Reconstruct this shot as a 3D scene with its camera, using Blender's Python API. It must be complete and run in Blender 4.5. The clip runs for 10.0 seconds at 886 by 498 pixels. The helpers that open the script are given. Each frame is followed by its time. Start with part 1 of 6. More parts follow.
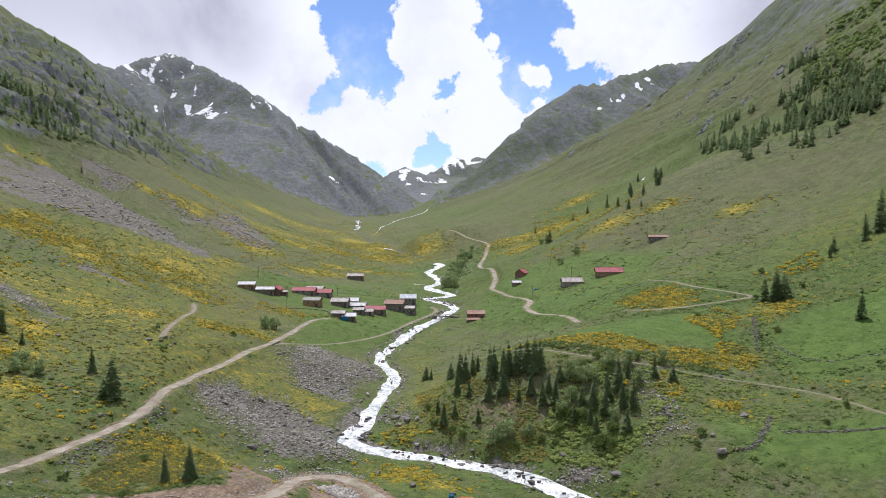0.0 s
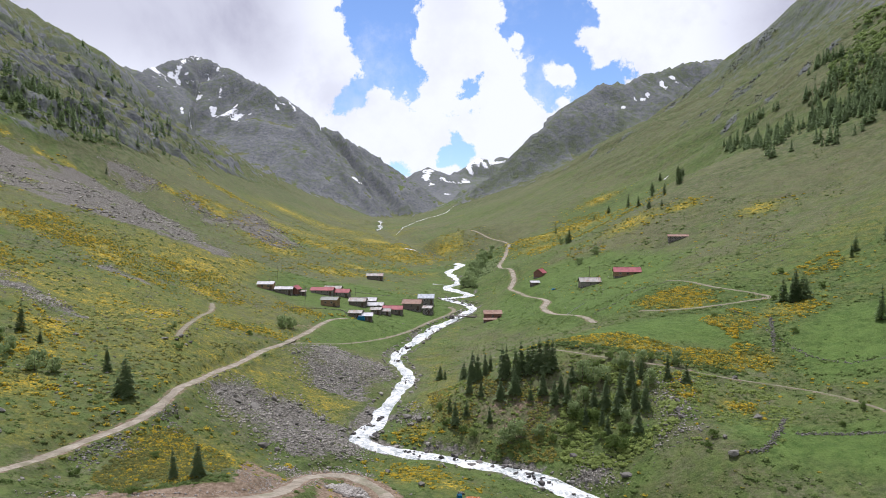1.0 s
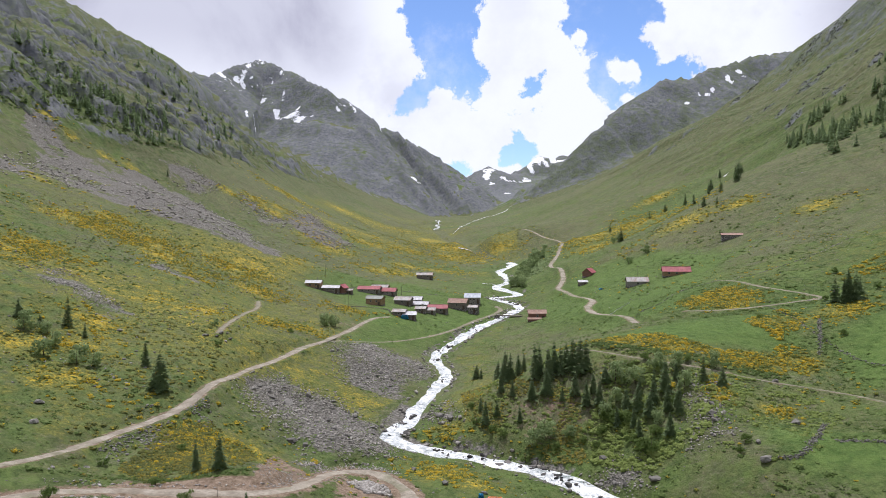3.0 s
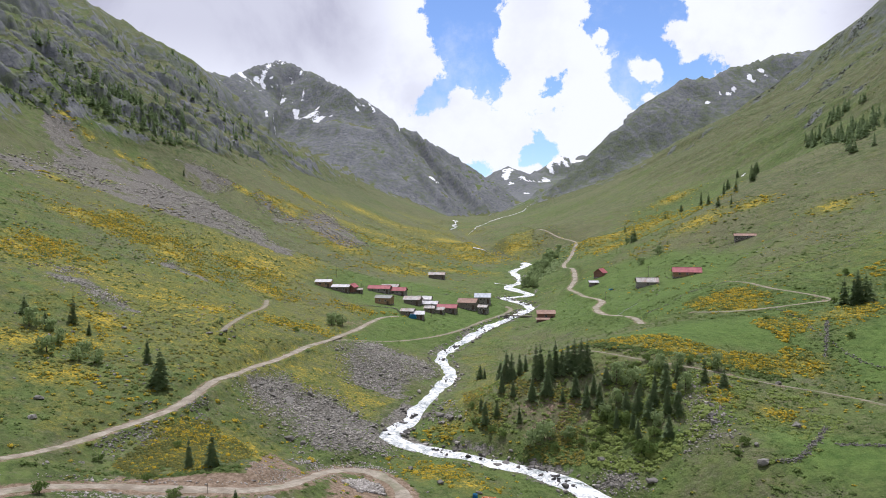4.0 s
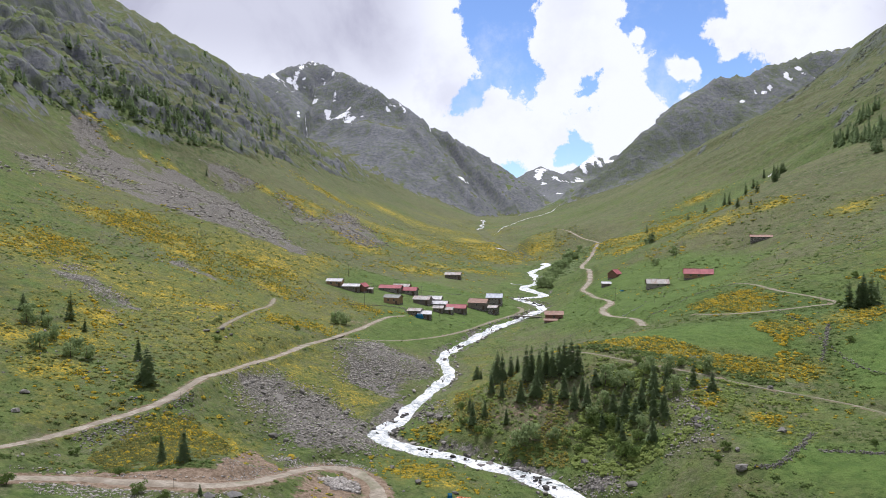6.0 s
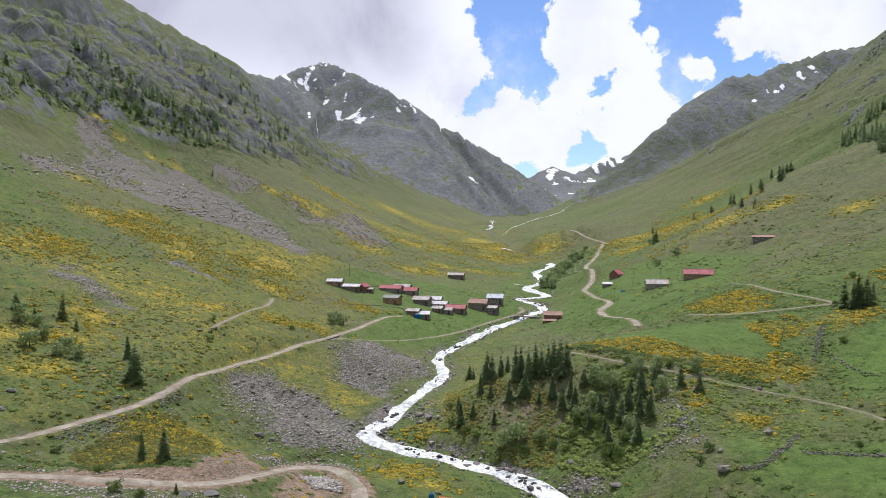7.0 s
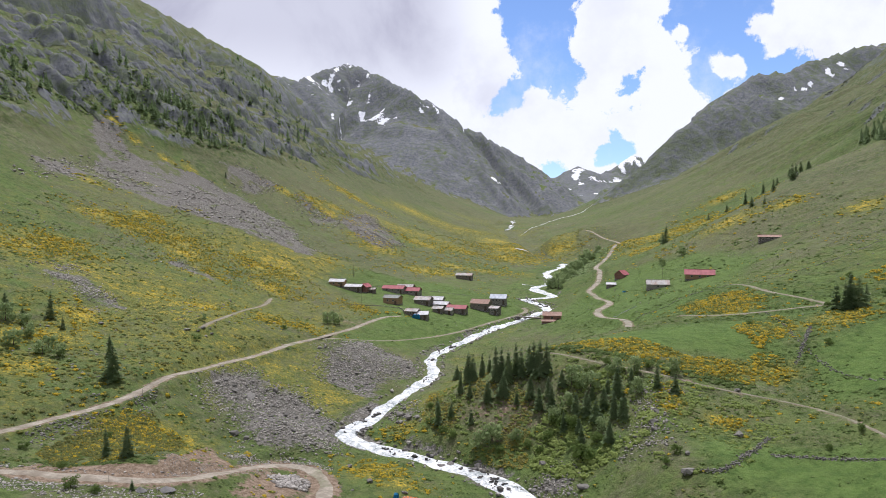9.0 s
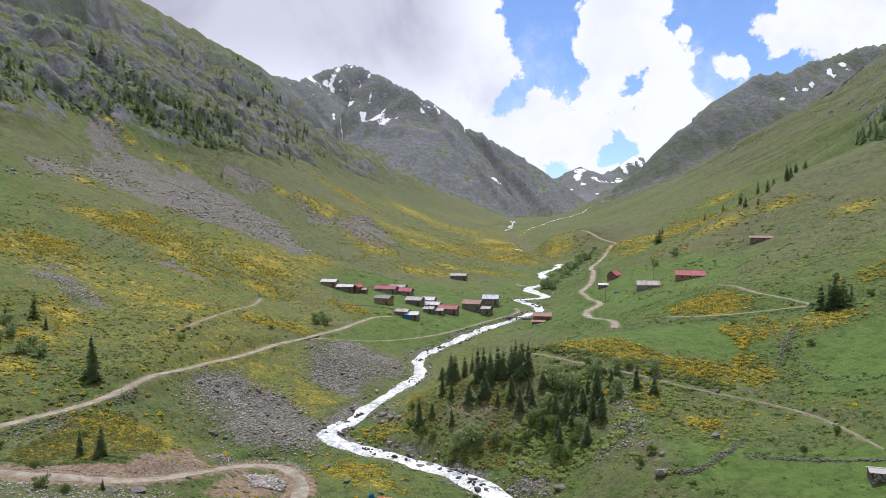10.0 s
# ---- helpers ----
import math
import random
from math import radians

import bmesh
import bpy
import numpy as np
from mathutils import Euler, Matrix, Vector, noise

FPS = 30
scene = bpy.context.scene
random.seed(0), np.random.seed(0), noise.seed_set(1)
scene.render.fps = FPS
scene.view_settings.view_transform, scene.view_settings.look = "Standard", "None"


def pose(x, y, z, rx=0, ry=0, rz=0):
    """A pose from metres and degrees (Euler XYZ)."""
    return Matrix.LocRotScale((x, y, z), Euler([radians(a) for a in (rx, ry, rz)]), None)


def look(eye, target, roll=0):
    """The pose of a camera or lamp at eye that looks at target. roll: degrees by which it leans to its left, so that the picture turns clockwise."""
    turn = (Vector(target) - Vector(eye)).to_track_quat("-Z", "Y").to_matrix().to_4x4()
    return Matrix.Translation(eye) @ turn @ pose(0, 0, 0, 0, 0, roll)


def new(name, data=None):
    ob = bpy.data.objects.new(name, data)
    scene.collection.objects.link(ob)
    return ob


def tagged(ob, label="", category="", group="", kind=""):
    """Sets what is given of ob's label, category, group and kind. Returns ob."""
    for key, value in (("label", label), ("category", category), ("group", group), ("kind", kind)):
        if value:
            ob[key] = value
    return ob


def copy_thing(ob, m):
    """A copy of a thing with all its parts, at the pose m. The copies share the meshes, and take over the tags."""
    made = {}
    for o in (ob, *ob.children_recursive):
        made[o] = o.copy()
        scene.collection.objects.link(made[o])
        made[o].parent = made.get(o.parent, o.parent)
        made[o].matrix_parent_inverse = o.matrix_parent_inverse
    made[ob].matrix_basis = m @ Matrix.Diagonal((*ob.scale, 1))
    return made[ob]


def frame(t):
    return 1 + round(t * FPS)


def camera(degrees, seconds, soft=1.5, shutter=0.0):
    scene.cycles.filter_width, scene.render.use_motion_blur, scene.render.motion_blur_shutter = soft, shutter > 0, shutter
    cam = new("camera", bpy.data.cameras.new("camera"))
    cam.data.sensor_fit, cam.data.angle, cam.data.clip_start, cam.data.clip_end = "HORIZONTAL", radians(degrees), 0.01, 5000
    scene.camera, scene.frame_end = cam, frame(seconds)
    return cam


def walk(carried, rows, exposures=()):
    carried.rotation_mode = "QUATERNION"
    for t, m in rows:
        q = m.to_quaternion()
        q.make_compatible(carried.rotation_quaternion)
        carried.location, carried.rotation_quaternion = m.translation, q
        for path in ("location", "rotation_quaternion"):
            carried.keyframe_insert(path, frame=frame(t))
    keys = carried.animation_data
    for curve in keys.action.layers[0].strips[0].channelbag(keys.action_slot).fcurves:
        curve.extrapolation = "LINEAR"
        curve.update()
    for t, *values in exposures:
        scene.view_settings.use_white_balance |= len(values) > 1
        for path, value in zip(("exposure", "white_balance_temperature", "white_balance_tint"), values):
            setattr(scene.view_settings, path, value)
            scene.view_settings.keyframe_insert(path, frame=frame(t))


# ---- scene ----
cam = camera(61.82, 10.0, 0.85)
PATH = [
    (0, (0.00, 0.00, 54.00), (0.00, 299.87, 45.10), 0.07),
    (0.5, (1.51, -0.16, 54.01), (-2.27, 299.68, 45.09), 0.05),
    (1, (3.13, -0.11, 53.95), (-6.60, 299.61, 45.08), -0.03),
    (1.5, (4.89, -0.06, 53.86), (-11.63, 299.36, 45.04), -0.09),
    (2, (6.71, 0.12, 53.80), (-16.88, 299.06, 44.94), -0.15),
    (2.5, (8.74, 0.27, 53.84), (-20.99, 298.66, 44.87), -0.22),
    (4, (15.67, 1.10, 53.76), (-27.05, 297.90, 44.66), -0.06),
    (4.5, (18.29, 1.48, 53.76), (-28.05, 297.74, 44.64), 0.04),
    (5, (21.02, 1.90, 53.72), (-28.85, 297.58, 44.66), 0.09),
    (5.5, (23.84, 2.29, 53.74), (-29.50, 297.37, 44.67), 0.12),
    (7, (32.54, 3.90, 53.68), (-28.70, 297.44, 44.74), 0.11),
    (7.5, (35.56, 4.46, 53.66), (-28.34, 297.44, 44.81), 0.06),
    (8, (38.55, 5.12, 53.66), (-28.12, 297.48, 44.82), 0.03),
    (8.5, (41.47, 5.75, 53.64), (-27.96, 297.47, 44.86), 0.02),
    (9, (44.38, 6.39, 53.65), (-27.63, 297.49, 44.87), 0.01),
    (9.5, (47.30, 7.08, 53.68), (-25.57, 297.96, 44.89), 0.01),
    (10, (49.48, 7.56, 53.70), (-23.60, 298.40, 45.01), 0.08),
]
walk(cam, [(t, look(eye, to, roll)) for t, eye, to, roll in PATH], [(0, 0.16, 5960, 14), (10, 0.16, 5960, 14)])
# ---- sky, sun ----
SUN_TURN, SUN_HEIGHT = -12.0, 68.0


class Nodes:
    """Short hand for node trees."""

    def __init__(self, tree):
        self.tree = tree
        tree.nodes.clear()

    def add(self, kind, inputs=(), **settings):
        n = self.tree.nodes.new(kind)
        for key, value in settings.items():
            setattr(n, key, value)
        for key, value in dict(inputs).items():
            self.put(n.inputs[key], value)
        return n

    def put(self, socket, value):
        if isinstance(value, bpy.types.NodeSocket):
            self.tree.links.new(value, socket)
        else:
            socket.default_value = value

    def math(self, op, a, b=0.0, c=0.0, clamp=False):
        n = self.add("ShaderNodeMath", operation=op, use_clamp=clamp)
        for s, v in zip(n.inputs, (a, b, c)):
            self.put(s, v)
        return n.outputs[0]

    def mix(self, k, a, b):
        n = self.add("ShaderNodeMix", data_type="RGBA")
        self.put(n.inputs["Factor"], k)
        for s, v in ((n.inputs[6], a), (n.inputs[7], b)):
            self.put(s, (*v, 1) if isinstance(v, tuple) and len(v) == 3 else v)
        return n.outputs[2]

    def ramp(self, v, lo, hi):
        n = self.add("ShaderNodeMapRange", interpolation_type="SMOOTHSTEP")
        for s, value in zip(n.inputs, (v, lo, hi, 0.0, 1.0)):
            self.put(s, value)
        return n.outputs[0]

    def noise(self, vec, scale, detail=4.0, rough=0.55, warp=0.0):
        n = self.add("ShaderNodeTexNoise", {"Vector": vec, "Scale": scale, "Detail": detail, "Roughness": rough, "Distortion": warp})
        return n.outputs["Fac"]

    def voronoi(self, vec, scale, out="Distance", feature="F1"):
        return self.add("ShaderNodeTexVoronoi", {"Vector": vec, "Scale": scale}, feature=feature).outputs[out]


def make_world():
    world = bpy.data.worlds.new("sky")
    world.use_nodes = True
    scene.world = world
    n = Nodes(world.node_tree)
    way = n.add("ShaderNodeTexCoord").outputs["Generated"]
    split = n.add("ShaderNodeSeparateXYZ", {0: way}).outputs
    turn = n.math("MULTIPLY", n.math("ARCTAN2", split[0], split[1]), 57.2958)
    rise = n.math("MULTIPLY", n.math("ARCSINE", split[2]), 57.2958)
    sky = n.add("ShaderNodeTexSky", sky_type="NISHITA", sun_disc=False, sun_elevation=radians(SUN_HEIGHT), sun_rotation=radians(SUN_TURN),
                altitude=1800, air_density=1.0, dust_density=0.6, ozone_density=1.5).outputs[0]
    blue = n.add("ShaderNodeVectorMath", {0: sky, 1: (0.112, 0.117, 0.130)}, operation="MULTIPLY").outputs[0]
    billow = n.noise(way, 22.0, 9.0, 0.62, 0.15)
    wisp = n.noise(way, 70.0, 7.0, 0.65)
    ragged = n.math("ADD", n.math("MULTIPLY", n.math("SUBTRACT", billow, 0.5), 3.4), n.math("MULTIPLY", n.math("SUBTRACT", wisp, 0.5), 2.0))
    gap = n.math("MULTIPLY_ADD", n.ramp(n.noise(way, 1.7, 3.0), 0.60, 0.70), 5.0, -2.5)
    ahead = n.math("MULTIPLY", n.ramp(split[1], 0.55, 0.75), -6.0)
    gap = n.math("ADD", gap, ahead)

    def oval(a, e, w, h, lean):
        de = n.math("SUBTRACT", rise, e)
        da = n.math("SUBTRACT", n.math("SUBTRACT", turn, a), n.math("MULTIPLY", de, -lean))
        r2 = n.math("ADD", n.math("POWER", n.math("ABSOLUTE", n.math("DIVIDE", da, w)), 2.0), n.math("POWER", n.math("ABSOLUTE", n.math("DIVIDE", de, h)), 2.0))
        return n.math("MULTIPLY", n.math("SUBTRACT", 1.0, n.math("SQRT", r2)), min(w, h))

    # gaps of blue between the clouds, then small clouds that float in them: turn, rise, half width, half height, lean
    for oval_of in ((-6.63, 16.07, 3.06, 4.46, 0.00), (-5.93, 12.23, 2.21, 2.21, 0.25), (-8.62, 10.17, 1.27, 1.44, -0.70), (-4.46, 10.76, 0.59, 0.93, 0.00), (6.22, 15.90, 3.40, 3.40, 0.35), (4.38, 14.00, 1.91, 1.61, 0.60), (7.14, 11.47, 3.18, 2.63, 0.00), (9.81, 11.38, 2.55, 1.10, 0.10), (7.36, 9.94, 1.44, 0.85, 0.00), (-0.75, 5.39, 1.44, 1.02, 0.30), (-0.92, 6.49, 0.42, 0.42, 0.00), (-5.30, 4.23, 1.27, 0.55, 0.00), (-0.13, 10.04, 0.55, 1.36, -0.60), (0.38, 8.90, 0.51, 0.38, 0.00), (-2.49, 14.07, 0.42, 0.25, 0.00)):
        gap = n.math("MAXIMUM", gap, oval(*oval_of))
    for oval_of in ((7.14, 11.39, 1.02, 0.93, 0.35), (-6.44, 9.86, 1.44, 0.68, 0.00), (9.32, 14.05, 1.02, 0.68, 0.00), (-1.30, 4.37, 0.59, 0.25, 0.00), (7.44, 9.45, 0.38, 0.25, 0.00), (3.81, 13.88, 0.25, 0.21, 0.00)):
        gap = n.math("MINIMUM", gap, n.math("MULTIPLY", oval(*oval_of), -1.3))
    clear = n.ramp(n.math("ADD", gap, ragged), -0.12, 0.30)
    veil = n.math("MULTIPLY", n.ramp(n.noise(way, 9.0, 8.0, 0.66), 0.50, 0.80), 0.45)
    clear = n.math("MULTIPLY", clear, n.math("SUBTRACT", 1.0, veil))
    puff = n.noise(way, 8.0, 8.0, 0.6)
    shade = n.ramp(n.noise(way, 3.2, 4.0, 0.5), 0.40, 0.62)
    top = n.ramp(rise, 8.0, 15.0)
    side = n.math("MAXIMUM", n.ramp(turn, -10.5, -16.0), n.ramp(turn, 16.0, 24.0))
    fold = n.ramp(n.noise(way, 5.0, 8.0, 0.6, 0.4), 0.36, 0.64)
    grey = n.math("MULTIPLY", n.math("MULTIPLY", top, side), n.math("MULTIPLY_ADD", fold, 0.42, 0.66), clamp=True)
    grey = n.math("MAXIMUM", grey, n.math("MULTIPLY", n.math("MULTIPLY_ADD", shade, 0.25, 0.22), n.ramp(puff, 0.44, 0.70)))
    cloud = n.mix(grey, (0.885, 0.885, 0.91), (0.47, 0.46, 0.53))
    both = n.mix(clear, cloud, blue)
    back = n.add("ShaderNodeBackground", {"Color": both, "Strength": 1.0})
    n.add("ShaderNodeOutputWorld", {"Surface": back.outputs[0]})


make_world()
sun_data = bpy.data.lights.new("sun", "SUN")
sun_data.energy, sun_data.angle, sun_data.color = 3.3, radians(1.2), (1.0, 0.95, 0.87)
sun = new("sun", sun_data)
sun.matrix_world = look((0, 0, 900), (-math.sin(radians(SUN_TURN)) * math.cos(radians(SUN_HEIGHT)), -math.cos(radians(SUN_TURN)) * math.cos(radians(SUN_HEIGHT)),
                                      900 - math.sin(radians(SUN_HEIGHT))))
# ---- lie of the land ----
# Water line of the stream, from the valley head down past the viewer: x, y, z.
STREAM = [(-110, 3300, 128), (-140, 2400, 100), (-160, 1700, 76), (-144, 1231, 55), (-61, 809, 31), (-24, 660, 26), (-1, 592, 23.8), (-5, 566, 22.7),
          (-10, 540, 21.6), (-6, 505, 20.2), (0, 468, 18.4), (-9, 455, 17.5), (-6, 442, 16.8), (5, 420, 15.2), (-9, 410, 14.3), (0, 397, 13.4), (6, 381, 12.6), (3, 364, 11.9), (-9.7, 324, 10.4), (-18, 290, 8.8), (-22, 255, 7.6),
          (-17, 240, 6.9), (-16, 222, 6.2), (-19.5, 200, 5.0), (-20.8, 188, 3.7), (-22.5, 178, 2.6), (-14, 173.8, 1.1), (-3, 171, 0.6), (6, 168, 0.1),
          (13.5, 164.3, -0.4), (20.4, 159, -1.1), (27, 152, -1.9), (36, 138, -3), (48, 110, -5), (62, 60, -8), (84, -60, -15), (95, -320, -30), (95, -1000, -70),
          (60, -4900, -260)]
# Spot heights that give the slopes their shape, side by side with the stream: x, y, z.
LEFT_SLOPE = [(-47, 109, 12), (-42, 121, 13.2), (-37, 125, 12.4), (-36, 131, 9), (-57, 122, 13.5), (-63, 127, 15.6), (-68, 150, 20), (-61, 157, 19),
              (-61, 199, 15.7), (-59, 221, 17), (-51, 292, 16.7), (-89, 149, 25), (-95, 166, 28), (-111, 165, 34), (-108, 191, 34),
              (-103, 196, 30), (-75, 199, 24.2), (-81, 186, 24.6), (-93, 274, 25.2), (-115, 256, 35), (-130, 241, 40), (-139, 202, 43.5),
              (-168, 269, 54), (-177, 257, 57.5), (-90, 339, 26.5), (-42, 307, 16.5), (-18, 377, 15.5)]
LEFT_HEIGHT = [(-126, 406, 36.3), (-123, 394, 40), (-150, 411, 46), (-173, 399, 62), (-219, 403, 77), (-255, 375, 88), (-309, 404, 124),
               (-301, 419, 118), (-306, 383, 131), (-240, 505, 86), (-231, 618, 91), (-298, 561, 138), (-298, 536, 142), (-354, 518, 178),
               (-411, 491, 207), (-337, 928, 144), (-113, 558, 37), (-98, 668, 38), (-56, 463, 21), (-200, 1230, 66), (-330, 1500, 130),
               (-420, 1250, 190), (-520, 900, 290), (-650, 650, 360), (-230, 150, 85), (-420, 150, 190)]
SCREE_BANK = [(-57, 194, 14.8), (-51, 224, 15.2), (-26.5, 234, 8.8), (-48, 177, 9.4), (-38, 153, 6.6), (-28, 160, 6), (-39, 227, 14),
              (-41, 211, 10.5), (-29.5, 152, 5), (-44, 192, 9.5), (-33, 111, 11.5), (-42, 108, 12.8), (-53, 102, 14.5), (-28.6, 137, 6),
              (-24.6, 152.7, 2.4), (-11.5, 142.6, 1.5), (-2, 150, 1.2)]
KNOLL = [(5.2, 181, 7.3), (13, 188, 12.6), (24.5, 166, 0.9), (37, 165, 6), (49, 164, 12), (58, 190, 20.5), (30.5, 188, 16.5), (6, 193, 13.8),
         (41, 177, 13), (35, 158, 1.8), (45, 148, 5), (65, 189, 18.8), (23, 202, 21), (55, 178, 17.2), (49, 157, 9.8), (8, 205, 14), (-2, 208, 9)]
RIGHT_SLOPE = [(55.6, 146, 9.3), (66, 162, 12), (68.6, 155, 11.5), (80, 152, 12), (84, 176, 15.8), (69, 183, 16.8), (88, 172, 17), (80, 199, 21),
               (85, 202, 23), (99, 202, 25.5), (77, 220, 26), (73, 223, 26), (45, 258, 22), (32.5, 296, 21), (99, 243, 31.6), (104, 241, 32.5),
               (82, 288, 33), (81, 275, 33.6), (79, 325, 33.2), (54, 332, 27.5), (17, 328, 14.8), (29, 382, 21.8), (27, 449, 27.5), (46, 224, 23.5)]
RIGHT_HEIGHT = [(114, 321, 45.5), (111, 373, 49), (129, 376, 59), (148, 372, 64.5), (114, 445, 66), (112, 495, 66), (150, 512, 88),
                (76, 549, 44), (104, 783, 83), (174, 365, 71.5), (157, 329, 60), (199, 560, 110), (217, 590, 123), (199, 597, 106),
                (232, 528, 126), (269, 590, 165), (260, 713, 160), (277, 870, 190), (222, 1079, 183), (402, 1117, 285), (448, 1043, 307), (464, 1214, 355), (514, 1150, 404), (590, 1060, 462), (570, 900, 425), (680, 960, 530), (640, 720, 465), (760, 800, 590), (600, 1250, 395), (540, 1300, 350), (39, 591, 41),
                (4, 728, 49), (-23, 770, 45), (240, 250, 105), (420, 400, 250), (14, 669, 29.9)]
BEHIND = [(-120, 40, 38), (-300, -60, 120), (-140, -250, 20), (-450, -400, 190), (-260, -1000, 20), (150, 60, 18), (330, 0, 110),
          (200, -250, 10), (480, -400, 170), (330, -1000, 20), (100, 100, 8), (0, 60, 5), (-60, 60, 17)]
# Crest lines of the mountains with the steepness of their flanks: x, y, z.
SPUR = [(-950, -900, 520), (-1000, -200, 545), (-985, 500, 560), (-930, 900, 545), (-850, 1090, 494), (-790, 1185, 453), (-737, 1256, 419),
        (-682, 1335, 386), (-625, 1400, 335), (-545, 1480, 262), (-455, 1570, 180), (-390, 1640, 130)]
SNOW_PEAK = [(-1350, 1500, 540), (-1050, 1850, 500), (-890, 2031, 490), (-850, 2310, 597), (-735, 2230, 545), (-640, 2120, 490), (-548, 2055, 445), (-450, 2130, 380),
             (-357, 2210, 326), (-285, 2350, 272), (-223, 2522, 228), (-180, 2650, 165), (-150, 2740, 118)]
FAR_RANGE = [(-900, 3900, 420), (-480, 4150, 300), (-330, 4190, 335), (-218, 4164, 392), (-120, 4220, 350), (-30, 4420, 372), (20, 4520, 430), (85, 4601, 490),
             (160, 4620, 455), (230, 4560, 480), (330, 4500, 470), (700, 4400, 500)]
SHADE_RIDGE = [(-76, 2300, 98), (-7, 2100, 122), (66, 1899, 168), (108, 1780, 206), (181, 1678, 279), (235, 1740, 330), (334, 1860, 406), (400, 1930, 428), (480, 2018, 466),
               (600, 2100, 508), (900, 2300, 580)]
GREEN_CREST = [(330, 1560, 262), (423, 1334, 338), (464, 1214, 358), (514, 1150, 404), (585, 1060, 462), (690, 930, 545), (790, 700, 640), (830, 100, 600),
               (760, -900, 470)]


def lattice(ix, iy, seed):
    h = (ix.astype(np.int64) * 374761393 + iy.astype(np.int64) * 668265263 + seed * 974711) & 0x7FFFFFFF
    h = ((h ^ (h >> 13)) * 1274126177) & 0x7FFFFFFF
    return ((h ^ (h >> 16)) & 0xFFFF) / 65535.0


def ripple(x, y, size, seed):
    """Smooth value noise, -1 to 1, with features of the given size."""
    u, v = x / size, y / size
    ix, iy = np.floor(u), np.floor(v)
    fx, fy = u - ix, v - iy
    fx, fy = fx * fx * fx * (fx * (6 * fx - 15) + 10), fy * fy * fy * (fy * (6 * fy - 15) + 10)
    a, b = lattice(ix, iy, seed), lattice(ix + 1, iy, seed)
    c, d = lattice(ix, iy + 1, seed), lattice(ix + 1, iy + 1, seed)
    return 2 * ((a * (1 - fx) + b * fx) * (1 - fy) + (c * (1 - fx) + d * fx) * fy) - 1


def fractal(x, y, size, seed, octaves=5, keep=0.5, turned=1.1):
    total, amp = 0, 1
    for k in range(octaves):
        c, s = math.cos(turned * k), math.sin(turned * k)
        total = total + amp * ripple(c * x - s * y + 31.7 * k, s * x + c * y - 17.3 * k, size / 2 ** k, seed + k)
        amp *= keep
    return total


def step(a, b, v):
    t = np.clip((v - a) / (b - a), 0, 1)
    return t * t * (3 - 2 * t)


def dense(line, gap):
    """A smooth line through the given places, with a place about every gap metres."""
    p = np.array(line, float)
    out = []
    for i in range(len(p) - 1):
        a, b, c, d = p[max(i - 1, 0)], p[i], p[i + 1], p[min(i + 2, len(p) - 1)]
        n = max(2, int(np.linalg.norm((c - b)[:2]) / gap))
        t = (np.arange(n) / n)[:, None]
        la, lc = max(np.linalg.norm((b - a)[:2]), 1e-6), max(np.linalg.norm((d - c)[:2]), 1e-6)
        lb = np.linalg.norm((c - b)[:2])
        m0 = ((c - b) + (b - a) * (lb / la if i else 1)) / 2 if i else c - b
        m1 = ((c - b) + (d - c) * (lb / lc if i < len(p) - 2 else 1)) / 2 if i < len(p) - 2 else c - b
        out.append((2 * t**3 - 3 * t**2 + 1) * b + (t**3 - 2 * t**2 + t) * m0 + (3 * t**2 - 2 * t**3) * c + (t**3 - t**2) * m1)
    return np.vstack(out + [p[-1:]])


def near_line(x, y, line):
    """For each place: its distance from a line, how far along that lies, the line's height there, and the side (positive: to its left)."""
    p = np.asarray(line, float)
    run = np.concatenate([[0], np.cumsum(np.hypot(*np.diff(p[:, :2], axis=0).T))])
    best = np.full(x.shape, 1e18)
    along, height, side = np.zeros(x.shape), np.zeros(x.shape), np.zeros(x.shape)
    for i in range(len(p) - 1):
        ax, ay, az = p[i]
        dx, dy, dz = p[i + 1] - p[i]
        ll = dx * dx + dy * dy
        t = np.clip(((x - ax) * dx + (y - ay) * dy) / ll, 0, 1)
        d = (x - ax - t * dx) ** 2 + (y - ay - t * dy) ** 2
        m = d < best
        best = np.where(m, d, best)
        along = np.where(m, run[i] + t * math.sqrt(ll), along)
        height = np.where(m, az + t * dz, height)
        side = np.where(m, dx * (y - ay) - dy * (x - ax), side)
    return np.sqrt(best), along, height, side


STREAM_LINE = dense(STREAM, 6)
SPOTS = np.array([p for p in STREAM if -400 < p[1] < 1800] + LEFT_SLOPE + LEFT_HEIGHT + SCREE_BANK + KNOLL + RIGHT_SLOPE + RIGHT_HEIGHT + BEHIND, float)


def spread(d2):
    return np.where(d2 > 0, d2 * np.log(np.maximum(d2, 1e-9)), 0)


def spot_weights():
    """A thin plate that bends over the spot heights."""
    u = SPOTS[:, :2] / 100
    k = spread(((u[:, None] - u[None]) ** 2).sum(-1)) + np.eye(len(u)) * 0.002
    q = np.hstack([np.ones((len(u), 1)), u])
    a = np.block([[k, q], [q.T, np.zeros((3, 3))]])
    return np.linalg.solve(a, np.concatenate([SPOTS[:, 2], np.zeros(3)]))


PLATE = spot_weights()


def plate(x, y):
    u, v = x / 100, y / 100
    z = PLATE[-3] + PLATE[-2] * u + PLATE[-1] * v
    for (sx, sy, _), w in zip(SPOTS, PLATE):
        z = z + w * spread((u - sx / 100) ** 2 + (v - sy / 100) ** 2)
    return z


